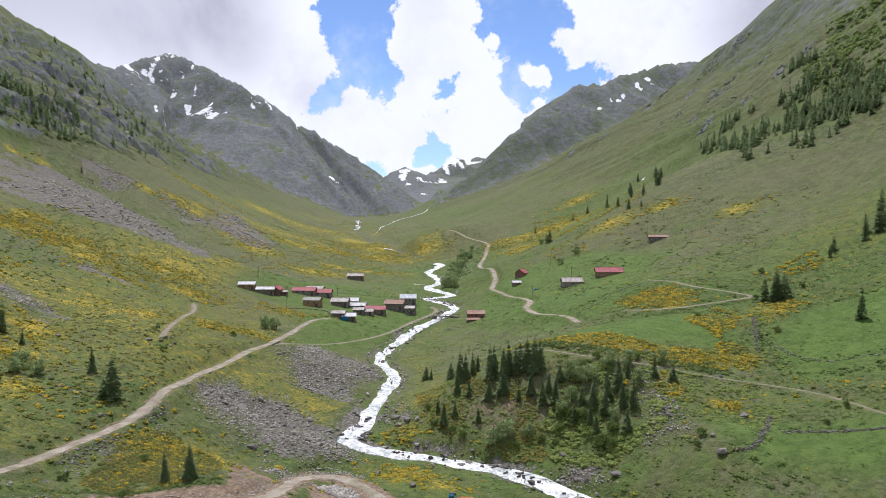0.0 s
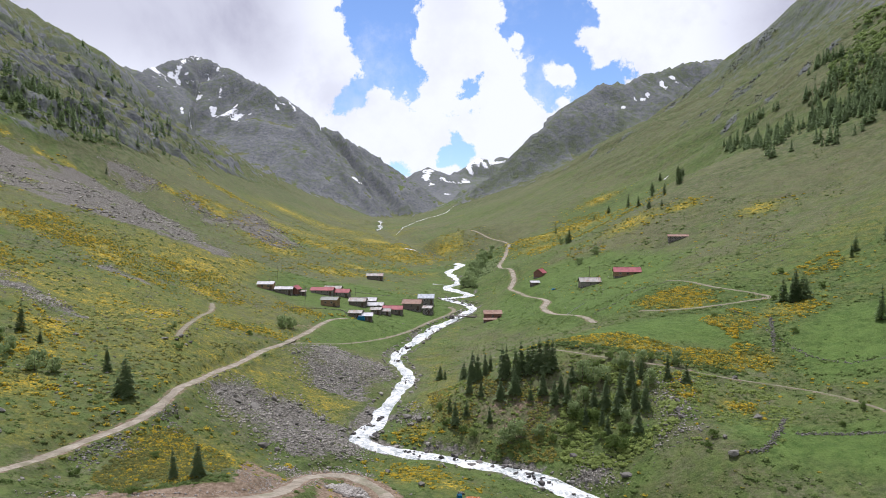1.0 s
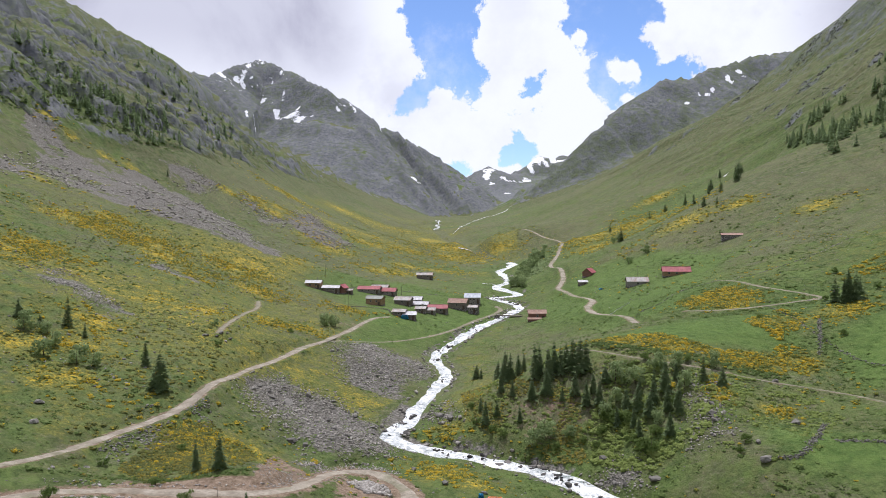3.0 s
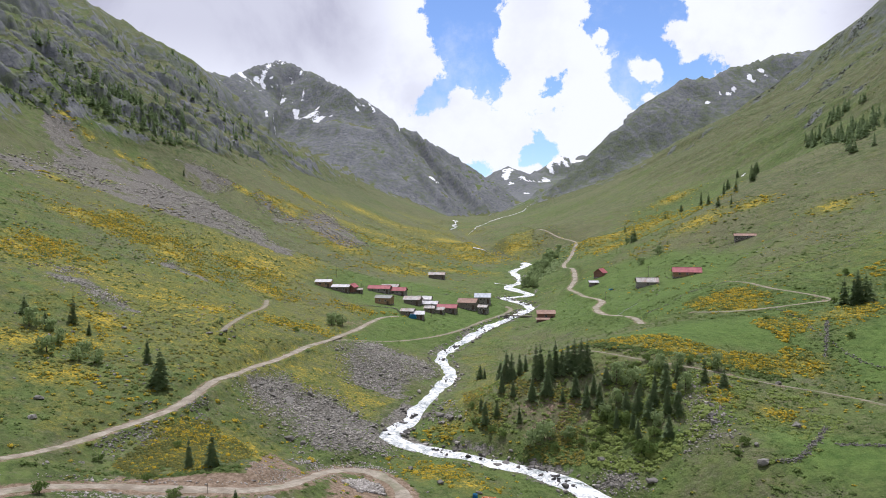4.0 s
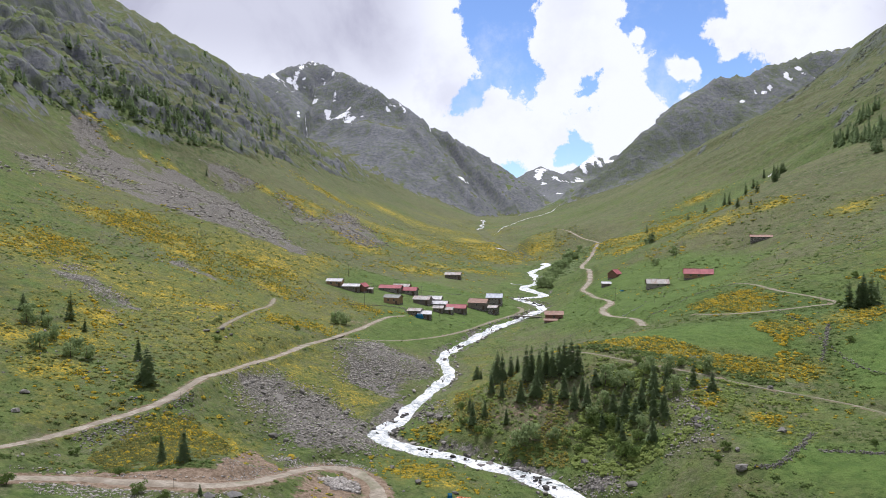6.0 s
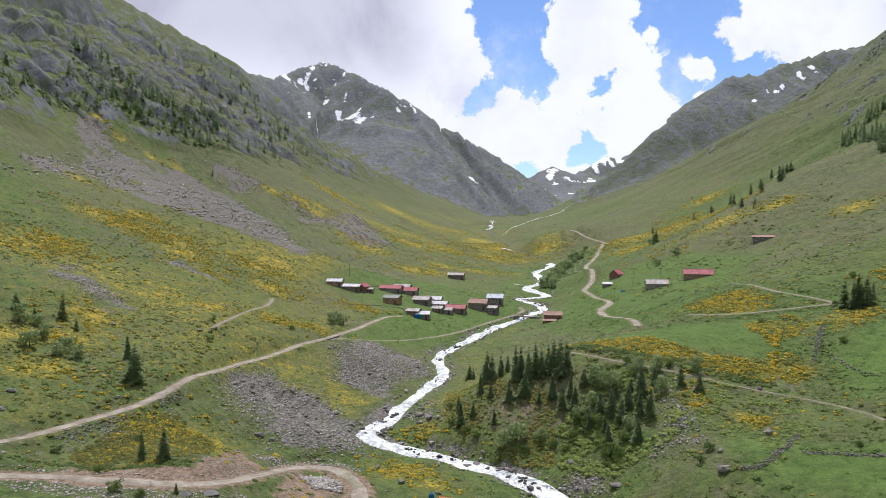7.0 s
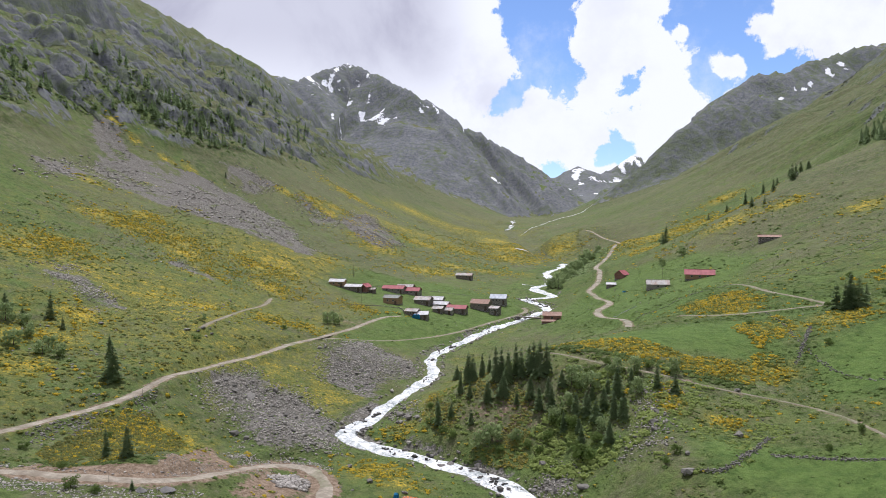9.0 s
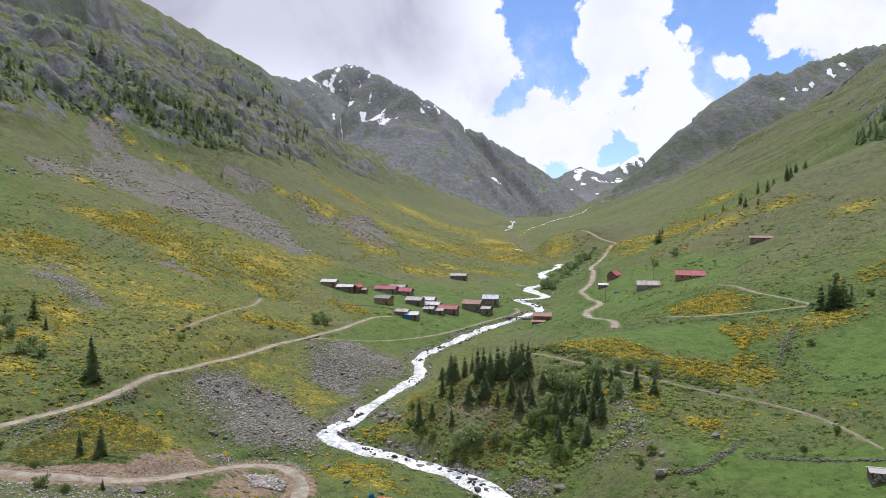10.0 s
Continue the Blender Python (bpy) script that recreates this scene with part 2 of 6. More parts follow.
def blend_max(a, b, soft):
    h = np.clip(0.5 + 0.5 * (a - b) / soft, 0, 1)
    return b + (a - b) * h + soft * h * (1 - h)


def ridge(x, y, line, slope, seed, crag, gully, lump=0.26, teeth=0.0):
    """A mountain under its crest line, with spurs and gullies running down its flanks."""
    d, along, h, side = near_line(x, y, line)
    s = np.where(side > 0, 1.0, -1.0) * 900
    ribs = 1 - np.abs(fractal(along + s + 0.06 * d + 16 * ripple(x, y, 80, seed + 40), 0.07 * d, gully, seed, 5, 0.5, 0.0))
    rough = fractal(x, y, 70, seed + 9, 5, 0.55)
    fall = slope * d * (0.86 + 0.1 * np.tanh((140 - d) / 120))
    grow = step(0, 60, d)
    return h - fall + (ribs - 0.62) * crag * 1.5 * (0.22 + 0.78 * grow) + rough * crag * (0.22 + 0.5 * grow) * lump + teeth * fractal(along, along * 0, 26, seed + 70, 3, 0.6) * (1 - step(4, 40, d))


def cliffs(x, y, z):
    """Steep rock bands with green ledges between them, on the western flank only."""
    out = np.zeros(x.shape)
    m = (x < -200) & (y > 120) & (y < 1650) & (z > 95)
    if m.any():
        a, b, c = x[m], y[m], z[m]
        d = near_line(a, b, SPUR)[0]
        lean = c + 0.42 * b + 20 * fractal(a * 0.35, b, 70, 63, 4, 0.58, 0.0)
        bold = step(-0.40, 0.30, fractal(a, b, 110, 67, 2)) * step(98, 140, c) * step(25, 110, d) * step(-200, -280, a) * step(1650, 1450, b)
        for tall, part_of in ((52, 0.26), (19, 0.15)):
            saw = lean / tall - np.floor(lean / tall)
            out[m] += tall * part_of * (step(0.60, 0.97, saw) - saw) * bold
        out[m] += 2.6 * (0.5 - np.abs(fractal(a, b + 0.4 * a, 24, 68, 4, 0.62))) * bold
    return out


def wild(x, y):
    """The land before any track or bed was cut into it."""
    d, along, h, side = near_line(x, y, STREAM)
    far = h + np.maximum(d - 40, 0) * np.where(y > 2200, 0.22, 0.40)
    w = step(1050, 1500, np.abs(y - 200))
    w = np.maximum(w, np.maximum(step(-440, -600, x), step(590, 760, x)))
    low = np.where(w < 1, plate(x, y), 0)
    under = 240 * (1 - w)
    low = low * (1 - w) + np.minimum(far, 340) * w
    rise = step(70, 240, low - h)
    low = low + fractal(x, y, 26, 3, 4, 0.5) * (0.45 + 2.6 * rise) * step(4, 22, d) + fractal(x, y, 5, 8, 2) * 0.13 * step(5, 14, d)
    across = y + 0.32 * x + 12 * ripple(x, y, 48, 60)
    crag = 0.75 - np.abs(fractal(x * 0.30, across, 58, 61, 5, 0.62, 0.0)) * 1.15 + 0.22 * fractal(x, y, 26, 66, 4, 0.62)
    low = low + 5.5 * fractal(x * 0.35, y + 0.5 * x, 62, 140, 5, 0.55) * step(75, 140, low) * step(90, 150, x)
    low = low + crag * 11 * step(98, 165, low) * step(-190, -290, x) * step(120, 300, y)
    z = blend_max(low, ridge(x, y, SPUR, 0.72, 11, 19, 110, 0.55, 1.0) - under, 10)
    z = z + cliffs(x, y, z)
    z = blend_max(z, ridge(x, y, GREEN_CREST, 0.66, 23, 13, 150, 0.4) - under, 10)
    if np.max(y) > 1000:
        z = blend_max(z, ridge(x, y, SHADE_RIDGE, 0.62, 31, 24, 120, 0.4, 3.5) - under, 12)
        z = blend_max(z, ridge(x, y, SNOW_PEAK, 0.86, 17, 30, 105, 0.22), 12)
        z = blend_max(z, ridge(x, y, FAR_RANGE, 0.62, 47, 46, 240), 12)
    return z


# Tracks: width, and the places they pass.
TRACKS = {
    "valley_road": (3.3, [(-71, 95), (-67.5, 112), (-65, 124), (-61.6, 137), (-60, 147), (-60.3, 155), (-61, 164), (-61.8, 184), (-60.4, 204), (-58.6, 220),
                          (-55.4, 236), (-55, 262), (-52.8, 287), (-50.5, 295), (-46, 299)]),
    "lower_road": (3.9, [(-62, 92), (-57, 101), (-52, 107), (-42, 109.6), (-34.5, 111.7), (-29, 117.5), (-28, 128), (-28.6, 140), (-26.5, 147.5), (-22, 150.6),
                         (-16.5, 147.3), (-12, 139), (-10, 126), (-14, 108), (-16, 90)]),
    "side_track": (2.0, [(-75, 196.6), (-80.6, 218.5), (-84, 238), (-88.5, 262.4), (-94, 278)]),
    "stream_track": (2.4, [(-55, 236), (-46, 253), (-36.7, 272), (-27.5, 290), (-20.6, 306), (-13.8, 333), (-5.6, 356), (-3.4, 371), (-6, 380)]),
    "upper_road": (3.2, [(-8, 800), (1, 749), (21, 709), (39, 676), (32.5, 559), (25.5, 515), (30, 423), (26, 390), (30, 367), (38, 323), (34, 299), (36, 281), (44, 267), (45.4, 246)]),
    "field_track": (2.6, [(81, 287), (83, 281), (88, 263), (97, 248.6), (100.5, 240.2), (95, 240), (86.6, 240.7), (75, 241), (61, 246)]),
    "foot_path": (1.3, [(11, 222), (20, 206), (27, 200), (35.6, 194), (48, 187.4), (59.6, 183), (75.7, 181), (82, 176), (89, 162), (93, 150)]),
}


def track_line(name):
    """A track's line with heights that run more evenly than the ground under it."""
    p = dense([(x, y, 0) for x, y in TRACKS[name][1]], 1.5)
    z = wild(p[:, 0], p[:, 1])
    for _ in range(3):
        z = np.convolve(np.pad(z, 3, mode="edge"), np.ones(7) / 7, mode="valid")
    p[:, 2] = z
    return p


TRACK_LINES = {name: track_line(name) for name in TRACKS}
STREAM_NEAR = STREAM_LINE[(STREAM_LINE[:, 1] > -100) & (STREAM_LINE[:, 1] < 1300)]
STREAM_HALF = 2.7


def stream_half(along):
    return STREAM_HALF + 0.15 + 0.9 * ripple(along, along * 0, 15, 5) + 0.95 * ripple(along, along * 0, 5.5, 6) + 0.35 * ripple(along, along * 0, 1.8, 7)


def land(x, y):
    """The ground with its tracks levelled and the stream's bed cut in."""
    z = wild(x, y)
    for name, (width, _) in TRACKS.items():
        p = TRACK_LINES[name]
        m = (x > p[:, 0].min() - 8) & (x < p[:, 0].max() + 8) & (y > p[:, 1].min() - 8) & (y < p[:, 1].max() + 8)
        if m.any():
            d, _, h, _ = near_line(x[m], y[m], p[::2])
            k = 1 - step(width / 2 + 0.2, width / 2 + 1.2 + width * 0.5, d)
            z[m] = z[m] * (1 - k) + (h - 0.06) * k
    m = (np.abs(x + 30) < 140) & (y > -90) & (y < 1290)
    if m.any():
        d, along, h, _ = near_line(x[m], y[m], STREAM_NEAR)
        wide = 1.3 * step(195, 155, y[m])
        k = 1 - step(STREAM_HALF - 0.8 + wide, STREAM_HALF + 2.6 + wide + 0.08 * np.maximum(y[m] - 560, 0), d)
        z[m] = z[m] * (1 - k) + (h - 0.55) * k
    return z
# ---- materials ----
def material(name, rough=0.9, metal=0.0):
    m = bpy.data.materials.new(name)
    m.use_nodes = True
    n = Nodes(m.node_tree)
    out = n.add("ShaderNodeOutputMaterial")
    skin = n.add("ShaderNodeBsdfPrincipled", {"Roughness": rough, "Metallic": metal})
    n.put(out.inputs["Surface"], skin.outputs[0])
    place = n.add("ShaderNodeNewGeometry").outputs["Position"]
    return m, n, skin, place


def bump(n, skin, height, strength, distance):
    b = n.add("ShaderNodeBump", {"Height": height, "Strength": strength, "Distance": distance})
    n.put(skin.inputs["Normal"], b.outputs[0])


def ground_material():
    m, n, skin, p = material("mountain_meadow", 0.95)
    n.put(skin.inputs["Specular IOR Level"], 0.15)
    cover = n.add("ShaderNodeAttribute", attribute_name="cover")
    more = n.add("ShaderNodeAttribute", attribute_name="more")
    c = n.add("ShaderNodeSeparateXYZ", {0: cover.outputs["Vector"]}).outputs
    d = n.add("ShaderNodeSeparateXYZ", {0: more.outputs["Vector"]}).outputs
    scree, rock, snow, bloom = c[0], c[1], c[2], cover.outputs["Alpha"]
    dirt, shrub, dry = d[0], d[1], d[2]
    wide, mid, fine = n.noise(p, 0.022, 6, 0.6), n.noise(p, 0.13, 7, 0.68), n.noise(p, 1.4, 4, 0.65)
    tuft = n.noise(p, 0.42, 7, 0.74)
    grass = n.mix(n.ramp(wide, 0.35, 0.65), (0.082, 0.134, 0.030), (0.118, 0.170, 0.045))
    grass = n.mix(n.ramp(mid, 0.42, 0.62), grass, (0.140, 0.160, 0.060))
    grass = n.mix(n.math("MULTIPLY", n.ramp(tuft, 0.46, 0.62), 0.95), grass, (0.042, 0.078, 0.020))
    grass = n.mix(n.math("MULTIPLY", n.ramp(fine, 0.48, 0.72), 0.5), grass, (0.165, 0.205, 0.075))
    grass = n.mix(n.math("MULTIPLY", dry, n.ramp(n.noise(p, 0.09, 4), 0.3, 0.65)), grass, (0.160, 0.150, 0.068))
    straw = n.ramp(n.math("MULTIPLY_ADD", dry, 0.22, n.noise(p, 0.055, 7, 0.74)), 0.64, 0.78)
    grass = n.mix(n.math("MULTIPLY", straw, 0.5), grass, n.mix(n.ramp(fine, 0.4, 0.65), (0.120, 0.104, 0.045), (0.19, 0.162, 0.070)))
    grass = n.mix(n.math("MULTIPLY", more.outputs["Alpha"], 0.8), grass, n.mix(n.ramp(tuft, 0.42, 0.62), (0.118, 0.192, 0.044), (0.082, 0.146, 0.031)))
    heath = n.math("MULTIPLY", n.ramp(n.math("MULTIPLY_ADD", dry, 0.26, n.noise(p, 0.10, 8, 0.78)), 0.58, 0.70), n.math("SUBTRACT", 1.0, more.outputs["Alpha"]))
    grass = n.mix(n.math("MULTIPLY", heath, 0.72), grass, n.mix(n.ramp(fine, 0.38, 0.66), (0.108, 0.100, 0.060), (0.205, 0.188, 0.125)))
    blade = n.ramp(n.noise(p, 0.9, 9, 0.80), 0.40, 0.64)
    grass = n.mix(n.math("MULTIPLY", blade, 0.60), grass, n.mix(n.ramp(mid, 0.40, 0.62), (0.150, 0.205, 0.062), (0.052, 0.085, 0.022)))
    bush = n.math("MULTIPLY", shrub, n.ramp(n.noise(p, 0.30, 6, 0.68), 0.47, 0.56))
    grass = n.mix(n.math("MINIMUM", bush, 1.0), grass, n.mix(n.ramp(fine, 0.35, 0.7), (0.034, 0.062, 0.017), (0.075, 0.115, 0.034)))
    drift = n.math("ADD", bloom, n.math("MULTIPLY", n.math("SUBTRACT", n.noise(p, 0.24, 7, 0.74), 0.5), 1.5))
    olive = n.mix(n.ramp(n.noise(p, 1.1, 6, 0.74), 0.38, 0.64), (0.100, 0.116, 0.030), (0.235, 0.230, 0.056))
    grass = n.mix(n.math("MULTIPLY", n.ramp(drift, 0.28, 0.62), 0.85), grass, olive)
    golden = n.ramp(n.math("ADD", drift, n.math("MULTIPLY", n.math("SUBTRACT", n.noise(p, 1.5, 6, 0.76), 0.5), 1.5)), 0.62, 0.92)
    grass = n.mix(golden, grass, n.mix(n.ramp(fine, 0.4, 0.65), (0.36, 0.270, 0.038), (0.52, 0.385, 0.042)))
    stone_id = n.voronoi(p, 1.5, "Color")
    tone = n.add("ShaderNodeSeparateXYZ", {0: stone_id}).outputs[0]
    stones = n.mix(tone, (0.190, 0.174, 0.152), (0.41, 0.382, 0.340))
    crack = n.ramp(n.voronoi(p, 1.5), 0.75, 0.35)
    stones = n.mix(crack, (0.085, 0.080, 0.066), stones)
    crumb = n.mix(n.ramp(fine, 0.4, 0.65), (0.10, 0.095, 0.085), (0.25, 0.235, 0.22))
    stones = n.mix(0.45, stones, crumb)
    stones = n.mix(n.math("MULTIPLY", n.ramp(n.noise(p, 0.35, 6, 0.75), 0.44, 0.62), 0.5), stones, (0.125, 0.116, 0.088))
    k = n.ramp(n.math("ADD", scree, n.math("MULTIPLY", n.math("SUBTRACT", n.noise(p, 0.07, 8, 0.75), 0.5), 2.4)), 0.44, 0.58)
    face = n.mix(k, grass, stones)
    streak = n.add("ShaderNodeMapping", {"Vector": p, "Scale": (0.14, 0.14, 0.14)}).outputs[0]
    # rock grey, lightened and blued so its colour also carries distance haze
    crag = n.mix(n.ramp(n.noise(streak, 1.0, 9, 0.74), 0.34, 0.70), (0.110, 0.117, 0.125), (0.265, 0.272, 0.284))
    moss = n.ramp(n.math("MULTIPLY_ADD", shrub, 0.16, n.noise(p, 0.07, 9, 0.78)), 0.50, 0.68)
    crag = n.mix(n.math("MULTIPLY", moss, 0.8), crag, n.mix(n.ramp(tuft, 0.4, 0.62), (0.125, 0.152, 0.068), (0.082, 0.106, 0.054)))
    k = n.ramp(n.math("ADD", rock, n.math("MULTIPLY", n.math("SUBTRACT", n.noise(p, 0.045, 9, 0.76), 0.5), 2.0)), 0.40, 0.56)
    face = n.mix(k, face, crag)
    earth = n.mix(n.ramp(n.noise(p, 0.9, 8, 0.76), 0.36, 0.64), (0.150, 0.105, 0.070), (0.330, 0.252, 0.185))
    k = n.ramp(n.math("ADD", dirt, n.math("MULTIPLY", n.math("SUBTRACT", n.noise(p, 0.5, 6, 0.7), 0.5), 1.0)), 0.40, 0.60)
    face = n.mix(k, face, earth)
    white = k = n.ramp(n.math("ADD", snow, n.math("MULTIPLY", n.math("SUBTRACT", n.noise(p, 0.045, 7, 0.66), 0.5), 2.6)), 0.60, 0.64)
    face = n.mix(k, face, (0.86, 0.87, 0.90))
    n.put(skin.inputs["Base Color"], face)
    rough = n.math("ADD", n.math("MULTIPLY", n.noise(p, 0.5, 8, 0.72), 0.75), n.math("MULTIPLY", n.voronoi(p, 1.5), n.math("MULTIPLY", scree, -0.5)))
    folds = n.add("ShaderNodeMapping", {"Vector": p, "Scale": (0.055, 0.055, 0.045)}).outputs[0]
    rough = n.math("ADD", rough, n.math("MULTIPLY", n.noise(folds, 1.0, 10, 0.70, 0.5), n.math("MULTIPLY_ADD", n.math("MULTIPLY", rock, n.math("SUBTRACT", 1.0, white)), 4.5, 1.3)))
    blocks = n.add("ShaderNodeMapping", {"Vector": p, "Scale": (0.16, 0.16, 0.09)}).outputs[0]
    rough = n.math("ADD", rough, n.math("MULTIPLY", n.voronoi(blocks, 1.0), n.math("MULTIPLY", rock, 1.3)))
    bump(n, skin, rough, 0.9, 1.0)
    return m


# ---- the ground, one sheet to the horizon ----
def inside(x, y, ring, soft):
    """1 inside a ring of places, 0 outside, with an edge soft metres wide."""
    cross = np.zeros(x.shape, bool)
    near = np.full(x.shape, 1e9)
    for (ax, ay), (bx, by) in zip(ring, ring[1:] + ring[:1]):
        t = np.clip(((x - ax) * (bx - ax) + (y - ay) * (by - ay)) / ((bx - ax) ** 2 + (by - ay) ** 2), 0, 1)
        near = np.minimum(near, np.hypot(x - ax - t * (bx - ax), y - ay - t * (by - ay)))
        cross ^= ((ay > y) != (by > y)) & (x < (bx - ax) * (y - ay) / (by - ay + 1e-12) + ax)
    return step(-soft, soft, np.where(cross, near, -near))


SCREE_FIELDS = [
    [(-60, 180), (-56, 197), (-48, 188), (-41, 196), (-25, 178), (-19, 162), (-25, 150), (-34, 147), (-39, 155), (-49, 159), (-55, 166)],
    [(-52, 228), (-43, 250), (-30, 246), (-17, 236), (-20, 218), (-25, 203), (-39, 205)],
    [(-315, 450), (-300, 455), (-278, 453), (-262, 461), (-247, 477), (-225, 491), (-178, 471), (-140, 420), (-112, 372), (-117, 353), (-155, 352), (-196, 343), (-239, 351), (-271, 391)],
    [(-135, 200), (-132, 213), (-100, 197), (-99, 181)],
    [(-132, 272), (-112, 270), (-111, 264), (-130, 262)],
    [(20, 156), (25, 162), (33, 162), (38, 156), (34, 150), (24, 153)],
    [(-16, 192), (-12, 197), (-6, 184), (-16, 185)],
    [(48, 179), (52, 179), (52, 158), (46, 158)],
    [(-246, 316), (-258, 353), (-262, 379), (-228, 353), (-223, 309), (-222, 288)],
    [(-185, 570), (-181, 640), (-126, 558), (-125, 515), (-156, 533)],
    [(-257, 519), (-248, 556), (-231, 561), (-227, 513), (-241, 497)],
    [(-226, 573), (-194, 564), (-172, 555), (-180, 517)],
]
BLOOMS = [(75, 261, 12), (75, 249, 12), (84, 220, 9), (100, 222, 9), (79, 194, 7), (70, 195, 7), (60, 191, 7), (47, 199, 10), (36, 204, 8), (54, 172, 5), (64, 167, 5),
          (125, 420, 14), (128, 706, 26), (98, 431, 22), (87, 599, 45), (147, 368, 14), (61, 596, 42), (-62, 691, 45), (-20, 694, 30), (-81, 478, 30),
          (-191, 565, 26), (-227, 715, 40)]
BLOOMS_WEST = [(-121, 269, 16), (-153, 299, 22), (-167, 291, 18), (-136, 286, 18), (-153, 230, 18), (-154, 213, 18), (-120, 315, 20), (-101, 291, 16), (-128, 516, 25),
               (-91, 159, 11), (-98, 176, 12), (-85, 141, 11), (-46, 138, 12), (-50, 127, 9), (-8, 158, 11), (-1, 151, 8), (-63, 247, 12), (-55, 132, 7), (-10, 181, 8), (-100, 150, 12), (-60, 300, 14),
               (-20, 268, 4), (-4, 196, 7), (-75, 240, 14), (-92, 225, 14), (-305, 457, 9), (-287, 454, 9), (-267, 462, 9), (-256, 474, 9), (-224, 557, 14), (-210, 580, 16), (-196, 594, 16), (-176, 593, 16), (-223, 332, 12),
               (-176, 313, 14), (-181, 287, 16), (-178, 355, 8), (-229, 390, 8)]
BLOOMS += [(-118, 596, 30), (-96, 626, 30), (-54, 643, 30), (-29, 649, 25), (-53, 531, 22), (-148, 537, 22), (-77, 524, 20), (59, 546, 25), (-52, 725, 35)]


OUTCROPS = [(220, 1040, 26, 7), (197, 1014, 16, 6), (180, 1056, 14, 5), (250, 856, 12, 4), (268, 847, 12, 8), (259, 771, 13, 5), (253, 708, 16, 6), (243, 699, 10, 5), (297, 821, 20, 7), (282, 728, 14, 7),
            (309, 823, 22, 8), (284, 694, 16, 8), (380, 1243, 40, 12), (332, 1220, 36, 7), (312, 1288, 30, 6), (421, 1157, 40, 14), (348, 897, 26, 9), (364, 857, 24, 9), (445, 1123, 30, 12), (314, 697, 16, 7), (333, 686, 14, 8),
            (331, 909, 22, 7), (351, 1054, 26, 9)]
SNOW_PATCHES = [(-873, 2067, 20, 15, 0.2), (-850, 2066, 9, 10, 0), (-843, 2158, 8, 30, 0.1), (-848, 2215, 7, 26, 0.2), (-850, 2125, 12, 14, 0), (-832, 2120, 9, 15, 0), (-813, 2145, 9, 10, 0), (-838, 2299, 18, 10, 0),
                (-751, 2076, 9, 14, 0), (-691, 2015, 11, 14, 0.3), (-696, 2075, 11, 12, 0), (-640, 1988, 30, 15, 0.3), (-616, 1978, 18, 16, 0), (-630, 2014, 8, 14, 0), (-580, 1971, 9, 8, 0), (-596, 1941, 8, 8, 0),
                (-523, 1850, 6, 6, 0), (-515, 2017, 7, 18, 0.3), (-506, 2033, 10, 7, 0), (-489, 2054, 5, 14, 0.3), (-472, 2030, 5, 18, 0.4), (-421, 2136, 4, 16, 0.4), (-792, 2197, 8, 7, 0), (-764, 2200, 12, 5, 0),
                (-750, 2230, 6, 6, 0), (-733, 1899, 6, 18, 0.5), (-713, 1904, 4, 18, 0.5), (-264, 1765, 5, 26, 0.5), (-249, 1755, 4, 12, 0.5), (-678, 2101, 6, 6, 0), (430, 1825, 7, 11, 0.3), (412, 1826, 4, 7, 0),
                (514, 1962, 8, 9, 0), (523, 1971, 6, 6, 0), (554, 2017, 8, 6, 0), (377, 1797, 5, 7, 0), (483, 1924, 7, 7, 0), (460, 1907, 5, 6, 0)]
FAR_SNOW = [(-205, 362, 40, 26), (-215, 322, 26, 30), (-190, 284, 26, 10), (-240, 248, 16, 9), (-133, 318, 24, 12), (-72, 299, 66, 11), (-10, 308, 34, 12), (-99, 222, 26, 7), (-175, 209, 15, 5), (12, 412, 16, 20),
            (85, 452, 78, 38), (160, 445, 60, 20), (50, 379, 36, 9), (-11, 330, 26, 8), (215, 455, 30, 12)]


